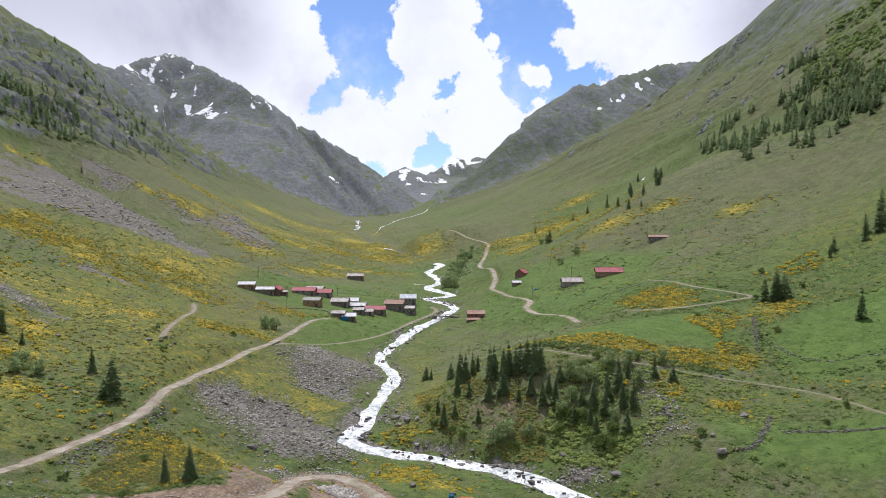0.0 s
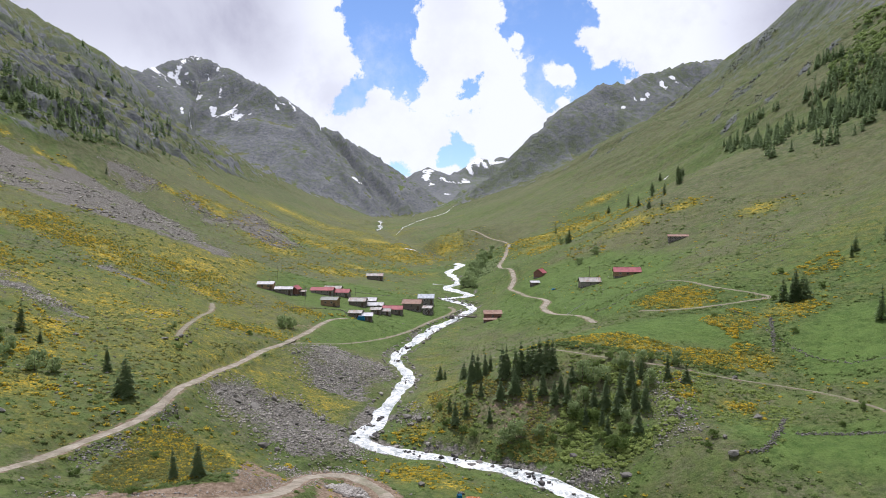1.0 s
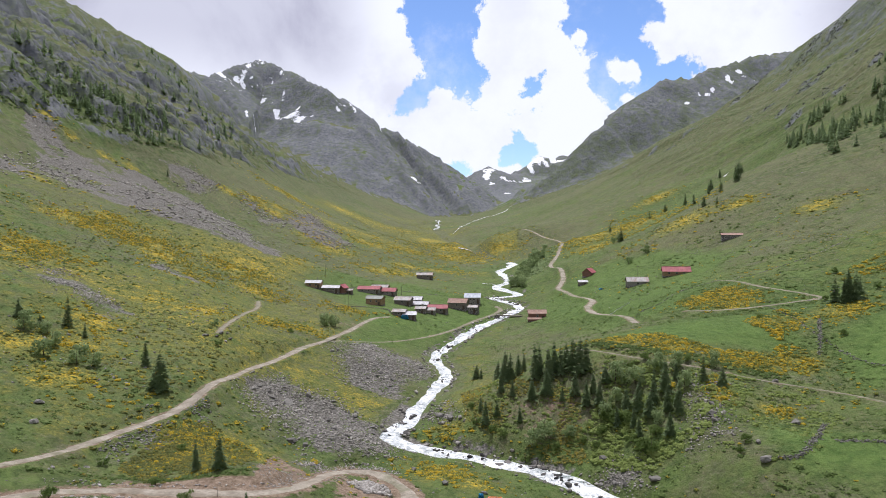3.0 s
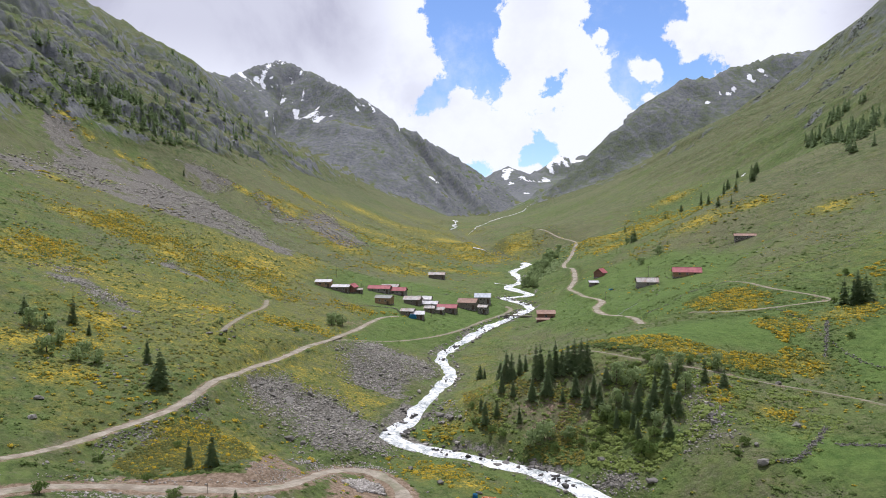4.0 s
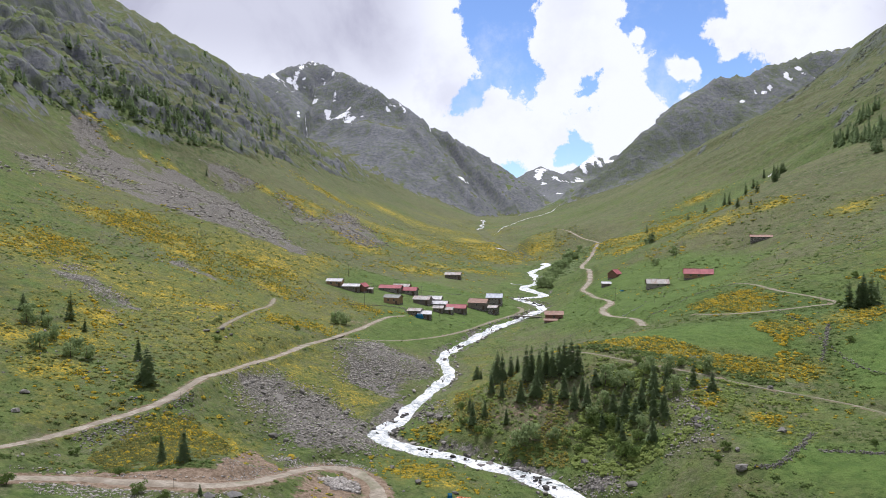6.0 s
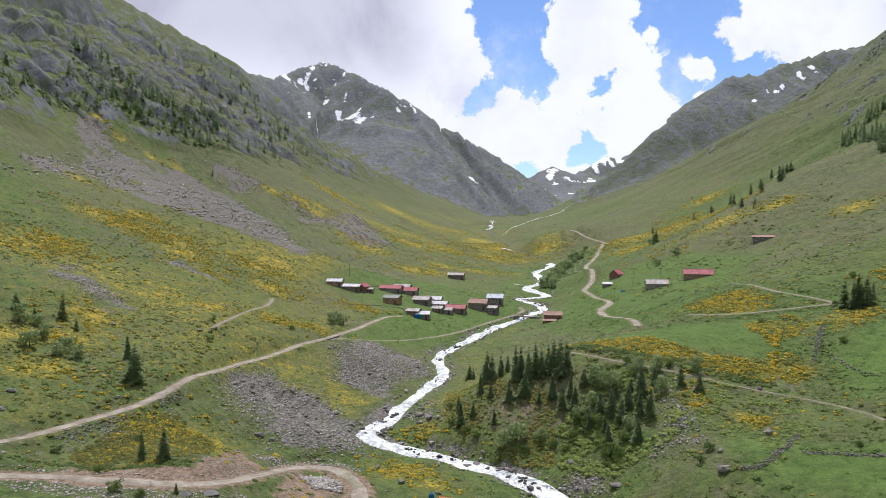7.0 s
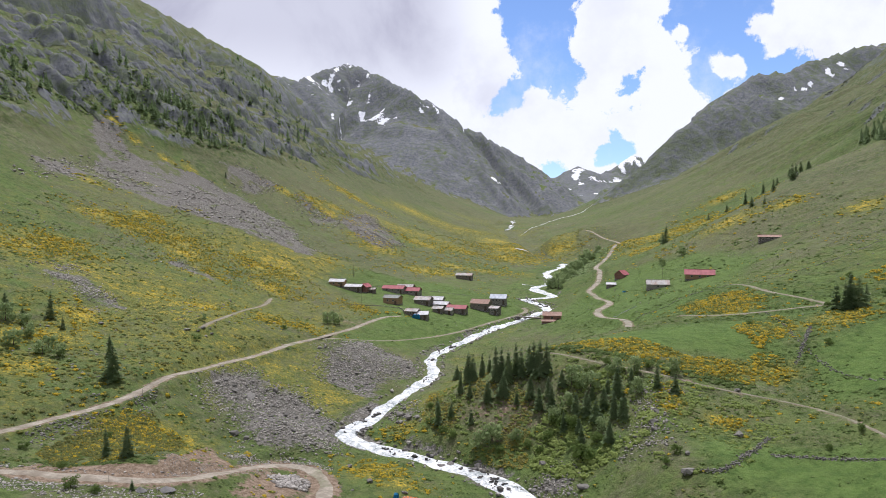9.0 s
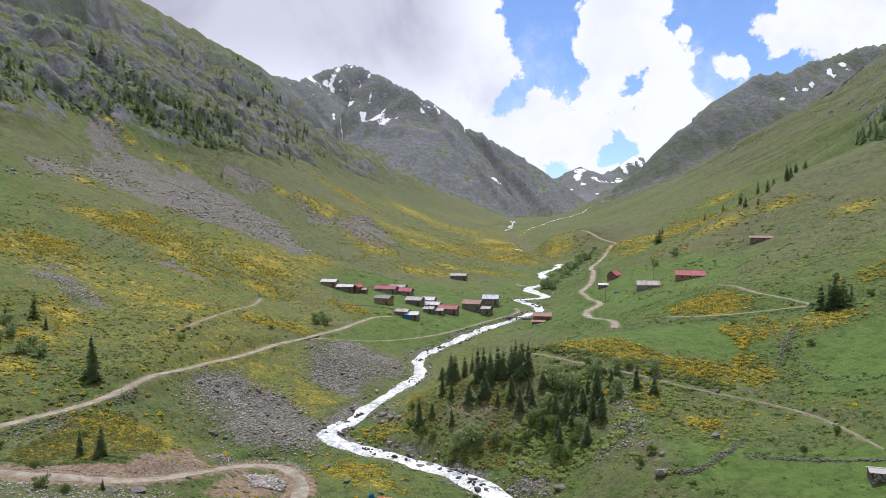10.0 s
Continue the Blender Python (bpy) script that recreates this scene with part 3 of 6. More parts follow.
def covers(x, y, z, slope, d_stream):
    """What lies on the ground: scree, bare rock, snow, flowering shrub; bare earth, green shrub, dry grass."""
    n = x.shape
    scree = np.zeros(n)
    near = (np.abs(x) < 450) & (y > 80) & (y < 1100)
    for ring in SCREE_FIELDS:
        scree[near] = np.maximum(scree[near], inside(x[near], y[near], ring, 7.0))
    scree *= 0.64 + 0.06 * (x < -90) + 0.26 * fractal(x, y, 16, 95, 3) + 0.20 * fractal(x * 0.4, y + 0.5 * x, 26, 96, 3, 0.5, 0.0) * (x < -90)
    bank = (1 - step(4, 8, d_stream)) * step(0, 60, y) * (1 - step(420, 700, y))
    scree = np.maximum(scree, bank * 0.40)
    high = z - 95
    rock = np.clip(0.5 * step(0.60, 0.86, slope) * step(85, 160, z) + 0.5 * step(0.50, 0.8, slope) * step(120, 260, z), 0, 1)
    rock = np.where((x < -180) & (y < 1500), (0.18 + 0.62 * step(0.70, 1.15, slope)) * step(95, 135, z), rock)
    rock = np.where(x > 150, np.maximum(rock * 0.60 * step(60, 260, high), 0.24 * step(90, 200, z)), rock)
    rock = np.maximum(rock, 0.34 * step(230, 420, z))
    away = step(1300, 1700, y)
    rock = np.maximum(rock, away * step(0.34, 0.52, slope) * 0.95)
    rock = np.where((y > 3300), 0.75, rock)
    # dark outcrops on the eastern flank, drawn out down the slope: x, y, half length, half width
    for cx, cy, ln, wd in OUTCROPS:
        u, v = (x - cx) * 0.66 + (y - cy) * 0.75, (y - cy) * 0.66 - (x - cx) * 0.75
        rock = np.maximum(rock, 0.66 - 0.40 * ((u / ln) ** 2 + (v / wd) ** 2))
    snow = (0.16 * step(-45, 5, z - 590) + 0.20 * step(340, 450, z)) * (y > 1700) * (x < -350)
    dr = near_line(x, y, SHADE_RIDGE[5:])[0]
    snow = np.maximum(snow, 0.22 * (dr < 130) * (dr > 22) * (y > 1600) * step(370, 430, z))
    # lying snow: x, y, half widths, turn
    for cx, cy, rx, ry, turn in SNOW_PATCHES:
        c, s = math.cos(turn), math.sin(turn)
        u, v = (x - cx) * c + (y - cy) * s, (y - cy) * c - (x - cx) * s
        snow = np.maximum(snow, 1.0 - 0.42 * ((u / rx) ** 2 + (v / ry) ** 2))
    # snowfields of the far range, by place and height: x, z, half widths
    fields = np.full(n, -0.9)
    for cx, cz, rx, rz in FAR_SNOW:
        fields = np.maximum(fields, 1.25 - 0.9 * (((x - cx) / rx) ** 2 + ((z - cz) / rz) ** 2))
    fields = fields + 0.45 * fractal(x, z * 1.6, 60, 171, 3)
    snow = np.where(y > 3300, np.clip(fields, -0.6, 1.3), np.clip(snow, 0, 1))
    bloom = np.zeros(n)
    for bx, by, r in BLOOMS + BLOOMS_WEST:
        bloom = np.maximum(bloom, 0.78 * np.exp(-((x - bx) ** 2 + (y - by) ** 2) / (r * r)))
    drift = fractal(x * 0.6 + y * 0.35, y * 0.8 - x * 0.2, 60, 77, 3)
    meadow = step(90, 130, y) * (1 - step(1100, 1500, y)) * (1 - step(75, 110, z))
    bloom = np.maximum(bloom, (0.31 + 0.07 * step(-60, -100, x) + 0.30 * drift) * meadow * np.where(x < 0, 1.0, 0.62))
    bloom *= (1 - step(0.3, 0.7, scree)) * step(5, 9, d_stream)
    dirt = np.zeros(n)
    ring = [(-34, 113), (-36, 122), (-40.5, 139), (-40, 144), (-35, 140), (-31.5, 139.5), (-29, 140.5), (-27, 126), (-29, 117)]
    dirt = np.maximum(dirt, inside(x, y, ring, 2.0) * 0.9)
    dirt = np.maximum(dirt, inside(x, y, [(-54, 109), (-34, 112), (-34, 119), (-44, 115), (-54, 112.5)], 1.2) * 0.8)
    dirt = np.maximum(dirt, inside(x, y, [(-27, 140), (-20, 148), (-14, 143), (-14, 125), (-22, 118)], 3.0) * 0.70)
    dirt = np.maximum(dirt, inside(x, y, [(3, 184), (12, 189), (24, 186), (29, 178), (24, 171), (9, 170)], 4.0) * 0.46)
    dirt = np.maximum(dirt, inside(x, y, [(-60, 266), (-53, 278), (-57, 284), (-64, 272)], 3.0) * 0.5)
    for name, (width, _) in TRACKS.items():
        p = TRACK_LINES[name]
        m = (np.abs(x) < 160) & (y > 80) & (y < 820)
        dd = near_line(x[m], y[m], p[::3])[0]
        verge = 3.4 if name == "lower_road" else 1.4
        dirt[m] = np.maximum(dirt[m], (0.66 if verge > 2 else 0.52) * (1 - step(width / 2, width / 2 + verge, dd)))
    shrub = 0.25 + 0.3 * fractal(x, y, 45, 91, 3) - 0.10 * inside(x, y, [(-8, 200), (6, 178), (30, 160), (46, 158), (62, 185), (40, 205), (14, 206)], 8)
    shrub = shrub + 0.3 * (y > 1400) * (x > -40) + 0.28 * step(60, 130, z) * (x < 0) * (1 - step(1200, 1600, y)) + 0.3 * step(40, 120, z) * (x > 0) * (y < 480) + 0.4 * step(100, 190, z) * (x > 100) * (y < 1400)
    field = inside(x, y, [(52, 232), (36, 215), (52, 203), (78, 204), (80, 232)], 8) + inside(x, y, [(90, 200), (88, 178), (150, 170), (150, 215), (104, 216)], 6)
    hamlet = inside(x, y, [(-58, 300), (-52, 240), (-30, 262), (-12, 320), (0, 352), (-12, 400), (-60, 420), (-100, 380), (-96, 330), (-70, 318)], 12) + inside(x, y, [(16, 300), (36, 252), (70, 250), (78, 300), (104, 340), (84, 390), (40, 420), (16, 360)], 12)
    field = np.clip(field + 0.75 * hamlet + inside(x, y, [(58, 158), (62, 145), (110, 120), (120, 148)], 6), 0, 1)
    shrub, bloom = np.clip(shrub * (1 - 0.85 * field), 0, 1), bloom * (1 - 0.8 * field)
    dry = np.clip(0.35 + 0.4 * inside(x, y, [(-4, 200), (4, 178), (26, 170), (30, 182), (14, 196)], 6) + 0.22 * (x < -25) * (y < 700) + 0.3 * (x > 100) * step(110, 190, z) + 0.5 * fractal(x, y, 120, 93, 3) - 0.7 * field + 0.15 * step(60, 160, z) + 0.35 * step(520, 800, y) * (1 - step(1500, 1900, y)), 0, 0.85)
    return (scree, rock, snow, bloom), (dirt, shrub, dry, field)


def build_ground(mat):
    fine = np.radians(np.arange(-49, 37.01, 0.135))
    rest = np.radians(np.arange(38.5, 310, 2.4))
    turn = np.concatenate([fine, rest])
    reach = np.concatenate([[1.0], np.geomspace(3, 84, 30), np.geomspace(86, 330, 170), np.geomspace(331.3, 1150, 310), np.geomspace(1158, 4880, 155)])
    r, a = np.meshgrid(reach, turn, indexing="ij")
    x, y = (22 + r * np.sin(a)).ravel(), (r * np.cos(a)).ravel()
    z = land(x, y)
    rows, cols = r.shape
    zz = z.reshape(rows, cols)
    dr = np.gradient(zz, axis=0) / np.gradient(r, axis=0)
    da = np.gradient(zz, axis=1) / np.maximum(np.gradient(a, axis=1) * r, 1e-6)
    slope = np.hypot(dr, da).ravel()
    d_stream = near_line(x, y, STREAM_LINE[::3])[0] if len(STREAM_LINE) < 40 else np.full(x.shape, 1e3)
    m = (np.abs(x + 30) < 160) & (y > -90) & (y < 1290)
    d_stream[m] = near_line(x[m], y[m], STREAM_NEAR)[0]
    first, second = covers(x, y, z, slope, d_stream)
    i = np.arange(rows - 1)[:, None] * cols
    j = np.arange(cols)[None]
    nxt = (j + 1) % cols
    quads = np.stack([i + j, i + cols + j, i + cols + nxt, i + nxt], -1).reshape(-1, 4)
    me = bpy.data.meshes.new("ground")
    me.vertices.add(len(x) + 1)
    me.vertices.foreach_set("co", np.vstack([np.stack([x, y, z], 1), [[22, 0, z[:cols].mean()]]]).astype(np.float32).ravel())
    hub = np.stack([np.full(cols, len(x)), np.arange(cols), (np.arange(cols) + 1) % cols], 1)
    me.loops.add(quads.size + hub.size)
    me.loops.foreach_set("vertex_index", np.concatenate([quads[:, ::-1].ravel(), hub[:, ::-1].ravel()]).astype(np.int32))
    me.polygons.add(len(quads) + cols)
    me.polygons.foreach_set("loop_start", np.concatenate([np.arange(len(quads)) * 4, quads.size + np.arange(cols) * 3]).astype(np.int32))
    me.polygons.foreach_set("use_smooth", np.ones(len(quads) + cols, bool))
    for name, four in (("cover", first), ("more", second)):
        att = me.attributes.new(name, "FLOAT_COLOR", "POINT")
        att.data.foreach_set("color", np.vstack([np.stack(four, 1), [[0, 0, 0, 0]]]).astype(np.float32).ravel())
    me.update(calc_edges=True)
    me.validate()
    me.materials.append(mat)
    return tagged(new("ground", me), "green alpine valley floor and mountain slopes with scree", "ground", kind="structure")


ground = build_ground(ground_material())


def strip(name, line, half, mat, lift, label, category, bow=0.0, parts=6):
    """A band of ground cover laid along a line."""
    p = np.asarray(line, float)
    t = np.gradient(p[:, :2], axis=0)
    t /= np.linalg.norm(t, axis=1)[:, None]
    side = np.stack([-t[:, 1], t[:, 0]], 1)
    half = np.broadcast_to(np.asarray(half, float), (len(p), 2))
    verts, faces = [], []
    for k in range(parts + 1):
        u = k / parts
        off = -half[:, 0] * (1 - u) + half[:, 1] * u
        xy = p[:, :2] + side * off[:, None]
        z = p[:, 2] + lift + bow * (1 - (2 * u - 1) ** 2)
        verts.append(np.column_stack([xy, z]))
    verts = np.vstack(verts)
    n = len(p)
    for k in range(parts):
        for i in range(n - 1):
            faces.append((k * n + i, k * n + i + 1, (k + 1) * n + i + 1, (k + 1) * n + i))
    me = bpy.data.meshes.new(name)
    me.from_pydata(verts.tolist(), [], faces)
    me.polygons.foreach_set("use_smooth", [True] * len(faces))
    me.materials.append(mat)
    return tagged(new(name, me), label, category, kind="structure")


def road_material(name, low, high, green):
    m, n, skin, p = material(name, 0.95)
    base = n.mix(n.ramp(n.noise(p, 0.35, 6, 0.65), 0.32, 0.68), low, high)
    base = n.mix(n.math("MULTIPLY", n.ramp(n.noise(p, 1.6, 8, 0.8), 0.46, 0.66), 0.7), base, (0.175, 0.150, 0.115))
    base = n.mix(n.math("MULTIPLY", n.ramp(n.noise(p, 0.12, 4, 0.6), 0.50, 0.66), green), base, (0.125, 0.150, 0.060))
    n.put(skin.inputs["Base Color"], base)
    bump(n, skin, n.noise(p, 2.0, 6, 0.7), 0.7, 0.12)
    return m


def water_material():
    m, n, skin, p = material("rushing_white_water", 0.35)
    flow = n.noise(p, 0.55, 7, 0.7, 1.2)
    foam = n.ramp(n.math("ADD", flow, n.math("MULTIPLY", n.noise(p, 0.13, 3), 0.35)), 0.50, 0.78)
    n.put(skin.inputs["Base Color"], n.mix(foam, (0.22, 0.26, 0.26), (0.84, 0.85, 0.85)))
    n.put(skin.inputs["Roughness"], n.math("MULTIPLY_ADD", foam, 0.5, 0.25))
    bump(n, skin, n.noise(p, 1.1, 6, 0.65, 0.8), 1.0, 0.35)
    return m


gravel, white_water = road_material("gravel_track", (0.215, 0.178, 0.132), (0.40, 0.355, 0.285), 0.5), water_material()
trodden = road_material("trodden_track", (0.185, 0.165, 0.105), (0.29, 0.26, 0.19), 0.75)
ROAD_WORDS = {"valley_road": "pale gravel road winding up the valley side", "lower_road": "wide dusty gravel road bending by the stream",
              "side_track": "short pale dirt track on the slope", "stream_track": "narrow dirt track beside the stream",
              "upper_road": "winding dirt road climbing the far side", "field_track": "dirt track looping round a flowering field",
              "foot_path": "faint trodden foot path across the knoll"}
for name, (width, _) in TRACKS.items():
    line = TRACK_LINES[name]
    s = np.arange(len(line)) * 1.5
    edge = np.stack([width * 0.37 * (1 + 0.2 * ripple(s, s * 0, 7, q) + 0.22 * ripple(s, s * 0, 1.6, q + 9)) for q in (3, 4)], 1)
    strip(name, line, edge, gravel if width > 3 else trodden, -0.05, ROAD_WORDS[name], "dirt road", 0.14)
fine_stream = dense([tuple(v) for v in STREAM_NEAR if v[1] < 612], 1.6)
run = np.concatenate([[0], np.cumsum(np.hypot(*np.diff(fine_stream[:, :2], axis=0).T))])
swell = 0.16 * ripple(run, run * 0, 4, 15) + 0.12 * ripple(run, run * 0, 9, 16)
fine_stream[:, 2] += swell - 0.22
strip("stream", fine_stream, np.stack([stream_half(run), stream_half(run + 500)], 1) * (1 + 0.65 * step(352, 385, fine_stream[:, 1]) * step(640, 600, fine_stream[:, 1]) * (0.75 + 0.5 * ripple(run, run * 0, 11, 18)) + 0.42 * step(195, 155, fine_stream[:, 1]))[:, None], white_water, -0.42, "foaming white mountain stream over boulders", "stream", 0.5, 8)

upper = dense([tuple(v) for v in STREAM_LINE if 1120 < v[1] < 1330], 2.0)
upper[:, 0] += 5 * ripple(upper[:, 1], upper[:, 1] * 0, 24, 21) + 3 * ripple(upper[:, 1], upper[:, 1] * 0, 9, 22)
upper[:, 2] = land(upper[:, 0].copy(), upper[:, 1].copy()) + 0.5
thin = 1.7 + 1.2 * ripple(upper[:, 1], upper[:, 1] * 0, 11, 23)
strip("upper_cascade", upper, np.stack([thin, thin], 1), white_water, 0.0, "distant white cascade of the mountain stream", "stream", 0.3, 4)


def rivulet(name, places, half, label, seed):
    """A thin broken thread of white water lying on the ground."""
    p = dense([(a, b, 0) for a, b in places], 1.6)
    p[:, 0] += half * 1.2 * ripple(p[:, 1], p[:, 0], 14, seed)
    p[:, 2] = land(p[:, 0].copy(), p[:, 1].copy()) + 0.25 + 0.0005 * p[:, 1]
    q = np.arange(len(p)) * 1.6
    w = half * np.clip(0.45 + 1.0 * ripple(q, q * 0, 22, seed + 1) + 0.5 * ripple(q, q * 0, 6, seed + 2), 0.01, 2)
    strip(name, p, np.stack([w, w], 1), white_water, 0.0, label, "stream", 0.2, 4)


rivulet("side_channel", [(-19, 467), (-15, 463), (-12, 459), (-8, 455)], 2.4, "white side channel joining the mountain stream", 31)
rivulet("side_channel", [(-54, 692), (-47, 686), (-38, 680)], 1.6, "short white reach of the mountain stream", 37)
rivulet("far_rivulet", [(-95, 1250), (-97, 1160), (-93, 1080), (-94, 1005)], 0.7, "thin white rivulet on the far valley floor", 41)
rivulet("far_rivulet", [(-22, 1540), (-28, 1510), (-40, 1416), (-77, 1353), (-95, 1250)], 0.75, "thin white rivulet falling from the valley head", 44)
rivulet("meadow_brook", [(40, 275), (44, 279), (48, 283)], 0.5, "little white brook crossing the meadow", 47)
# ---- helpers for things ----
rng = np.random.default_rng(4)


def ground_at(places):
    p = np.array(places, float).reshape(-1, 2)
    return land(p[:, 0].copy(), p[:, 1].copy())


def part(name, bm, mat, parent=None, label=""):
    """One mesh object from a bmesh, under a thing or a part."""
    me = bpy.data.meshes.new(name)
    bm.to_mesh(me)
    bm.free()
    me.materials.append(mat)
    ob = new(name, me)
    ob.parent = parent
    return tagged(ob, label)


def thing(name, label, category, group="", kind=""):
    ob = new(name)
    ob.empty_display_size = 0.5
    return tagged(ob, label, category, group, kind)


def box(bm, cx, cy, cz, sx, sy, sz, turn=0.0, tilt=0.0):
    m = pose(cx, cy, cz, 0, tilt, turn) @ Matrix.Diagonal((sx, sy, sz, 1))
    return bmesh.ops.create_cube(bm, size=1.0, matrix=m)["verts"]


def bevelled(bm, width):
    bmesh.ops.bevel(bm, geom=bm.edges[:], offset=width, segments=1, affect="EDGES")
    return bm


def joined(name, shapes, spots, mat, label, category, smooth=False):
    """One stuff object: many copies of a few small shapes. spots: rows of x, y, z, size x, size y, size z, turn, lean, which shape."""
    verts, faces, base = [], [], 0
    spots = np.asarray(spots, float)
    for k, (v, f) in enumerate(shapes):
        rows = spots[spots[:, 8].astype(int) == k]
        if not len(rows):
            continue
        c, s = np.cos(rows[:, 6])[:, None], np.sin(rows[:, 6])[:, None]
        x, y, z = v[None, :, 0] * rows[:, 3:4], v[None, :, 1] * rows[:, 4:5], v[None, :, 2] * rows[:, 5:6]
        cl, sl = np.cos(rows[:, 7])[:, None], np.sin(rows[:, 7])[:, None]
        x, z = x * cl + z * sl, z * cl - x * sl
        out = np.stack([x * c - y * s + rows[:, 0:1], x * s + y * c + rows[:, 1:2], z + rows[:, 2:3]], -1)
        verts.append(out.reshape(-1, 3))
        step_by = (np.arange(len(rows)) * len(v))[:, None, None] + base
        faces.append((f[None] + step_by).reshape(-1, f.shape[1]))
        base += len(rows) * len(v)
    verts, faces = np.vstack(verts), np.vstack(faces)
    me = bpy.data.meshes.new(name)
    me.vertices.add(len(verts))
    me.vertices.foreach_set("co", verts.astype(np.float32).ravel())
    me.loops.add(faces.size)
    me.loops.foreach_set("vertex_index", faces.astype(np.int32).ravel())
    me.polygons.add(len(faces))
    me.polygons.foreach_set("loop_start", (np.arange(len(faces)) * faces.shape[1]).astype(np.int32))
    if smooth:
        me.polygons.foreach_set("use_smooth", np.ones(len(faces), bool))
    me.update(calc_edges=True)
    me.materials.append(mat)
    return tagged(new(name, me), label, category, kind="stuff")


def stone_shape(seed, flat=0.7, points=11):
    """An angular stone: the hull round a few random places."""
    bm = bmesh.new()
    r = random.Random(seed)
    for _ in range(points):
        d = Vector((r.gauss(0, 1), r.gauss(0, 1), r.gauss(0, 1))).normalized() * 0.55
        bm.verts.new((d.x, d.y * 0.8, d.z * flat))
    out = bmesh.ops.convex_hull(bm, input=bm.verts[:])
    loose = [v for v in bm.verts if not v.link_faces]
    bmesh.ops.delete(bm, geom=loose, context="VERTS")
    bmesh.ops.triangulate(bm, faces=bm.faces[:])
    bmesh.ops.recalc_face_normals(bm, faces=bm.faces[:])
    bm.verts.index_update()
    v = np.array([tuple(x.co) for x in bm.verts])
    f = np.array([[y.index for y in x.verts] for x in bm.faces])
    bm.free()
    return v, f


def leafy_shape(seed, leaves, size, flat=0.8, around=7, bands=3):
    """A bush one metre wide: a lumpy leafy dome with loose sprays of leaves standing out of it."""
    r = random.Random(seed)
    v, f = [], []

    def lump(a, e):
        return 0.5 * (0.80 + 0.16 * math.sin(3 * a + seed) * math.cos(e) + 0.10 * math.sin(5 * a + 2 * seed + 3 * e))

    if bands:
        for k in range(bands + 1):
            e = radians(-8 + 90 * k / bands)
            for q in range(around):
                a = math.tau * (q + 0.5 * (k % 2)) / around
                rad = lump(a, e) * r.uniform(0.72, 0.98)
                v.append(Vector((math.cos(a) * math.cos(e) * rad, math.sin(a) * math.cos(e) * rad, flat * math.sin(e) * rad)))
        for k in range(bands):
            for q in range(around):
                f.append((k * around + q, k * around + (q + 1) % around, (k + 1) * around + (q + 1) % around, (k + 1) * around + q))
    for k in range(leaves):
        a, u = r.uniform(0, 6.283), r.random()
        e = math.asin(u)
        rad = lump(a, e) * r.uniform(0.85, 1.12)
        c = Vector((math.cos(a) * math.cos(e) * rad, math.sin(a) * math.cos(e) * rad, flat * math.sin(e) * rad + 0.02))
        out = Vector((math.cos(a) * math.cos(e), math.sin(a) * math.cos(e), math.sin(e) + 1.0)).normalized()
        side = out.cross(Vector((r.uniform(-1, 1), r.uniform(-1, 1), r.uniform(-1, 1)))).normalized()
        up = (out.cross(side) + out * r.uniform(-0.35, 0.6)).normalized()
        s = size * r.uniform(0.6, 1.3)
        i = len(v)
        v += [c - side * s * 0.5, c + up * s * 0.45 - side * s * 0.1, c + side * s * 0.55 + up * s * 0.15, c - up * s * 0.35 + side * s * 0.1]
        f.append((i, i + 1, i + 2, i + 3))
    return np.array([tuple(x) for x in v]), np.array(f)


def leaf_material(name, low, high, flower=None, share=0.5):
    m, n, skin, p = material(name, 0.75)
    n.put(skin.inputs["Specular IOR Level"], 0.2)
    pick = n.add("ShaderNodeNewGeometry").outputs["Random Per Island"]
    own = n.add("ShaderNodeObjectInfo").outputs["Random"]
    grain = n.noise(p, 1.9, 5, 0.72)
    k = n.math("ADD", n.math("MULTIPLY_ADD", own, 0.25, n.math("MULTIPLY", pick, 0.40)), n.math("MULTIPLY", n.ramp(grain, 0.36, 0.66), 0.40))
    base = n.mix(k, low, high)
    if flower:
        patch = n.ramp(n.noise(p, 0.30, 4, 0.6), 0.34, 0.60)
        v = n.math("MULTIPLY_ADD", n.math("SUBTRACT", n.math("FRACT", n.math("MULTIPLY", pick, 7.31)), 0.5), 0.40, n.noise(p, 1.3, 6, 0.74))
        edge = n.math("MULTIPLY_ADD", patch, -0.26 * share, 0.64)
        bloom = n.ramp(n.math("SUBTRACT", v, edge), -0.04, 0.05)
        base = n.mix(bloom, base, n.mix(pick, flower, (flower[0] * 1.22, flower[1] * 1.14, flower[2])))
    n.put(skin.inputs["Base Color"], base)
    glow = n.add("ShaderNodeBsdfTranslucent", {"Color": base})
    both = n.add("ShaderNodeMixShader", {0: 0.5, 1: skin.outputs[0], 2: glow.outputs[0]})
    n.put(n.tree.nodes["Material Output"].inputs["Surface"], both.outputs[0])
    return m


def rock_material(name, low, high):
    m, n, skin, p = material(name, 0.9)
    pick = n.add("ShaderNodeNewGeometry").outputs["Random Per Island"]
    base = n.mix(pick, low, high)
    base = n.mix(n.math("MULTIPLY", n.ramp(n.noise(p, 2.2, 5, 0.7), 0.48, 0.7), 0.5), base, (low[0] * 0.5, low[1] * 0.52, low[2] * 0.45))
    base = n.mix(n.math("MULTIPLY", n.ramp(n.noise(p, 0.8, 4, 0.7), 0.58, 0.7), 0.35), base, (0.20, 0.20, 0.13))
    n.put(skin.inputs["Base Color"], base)
    bump(n, skin, n.noise(p, 3.0, 6, 0.7), 0.8, 0.15)
    return m


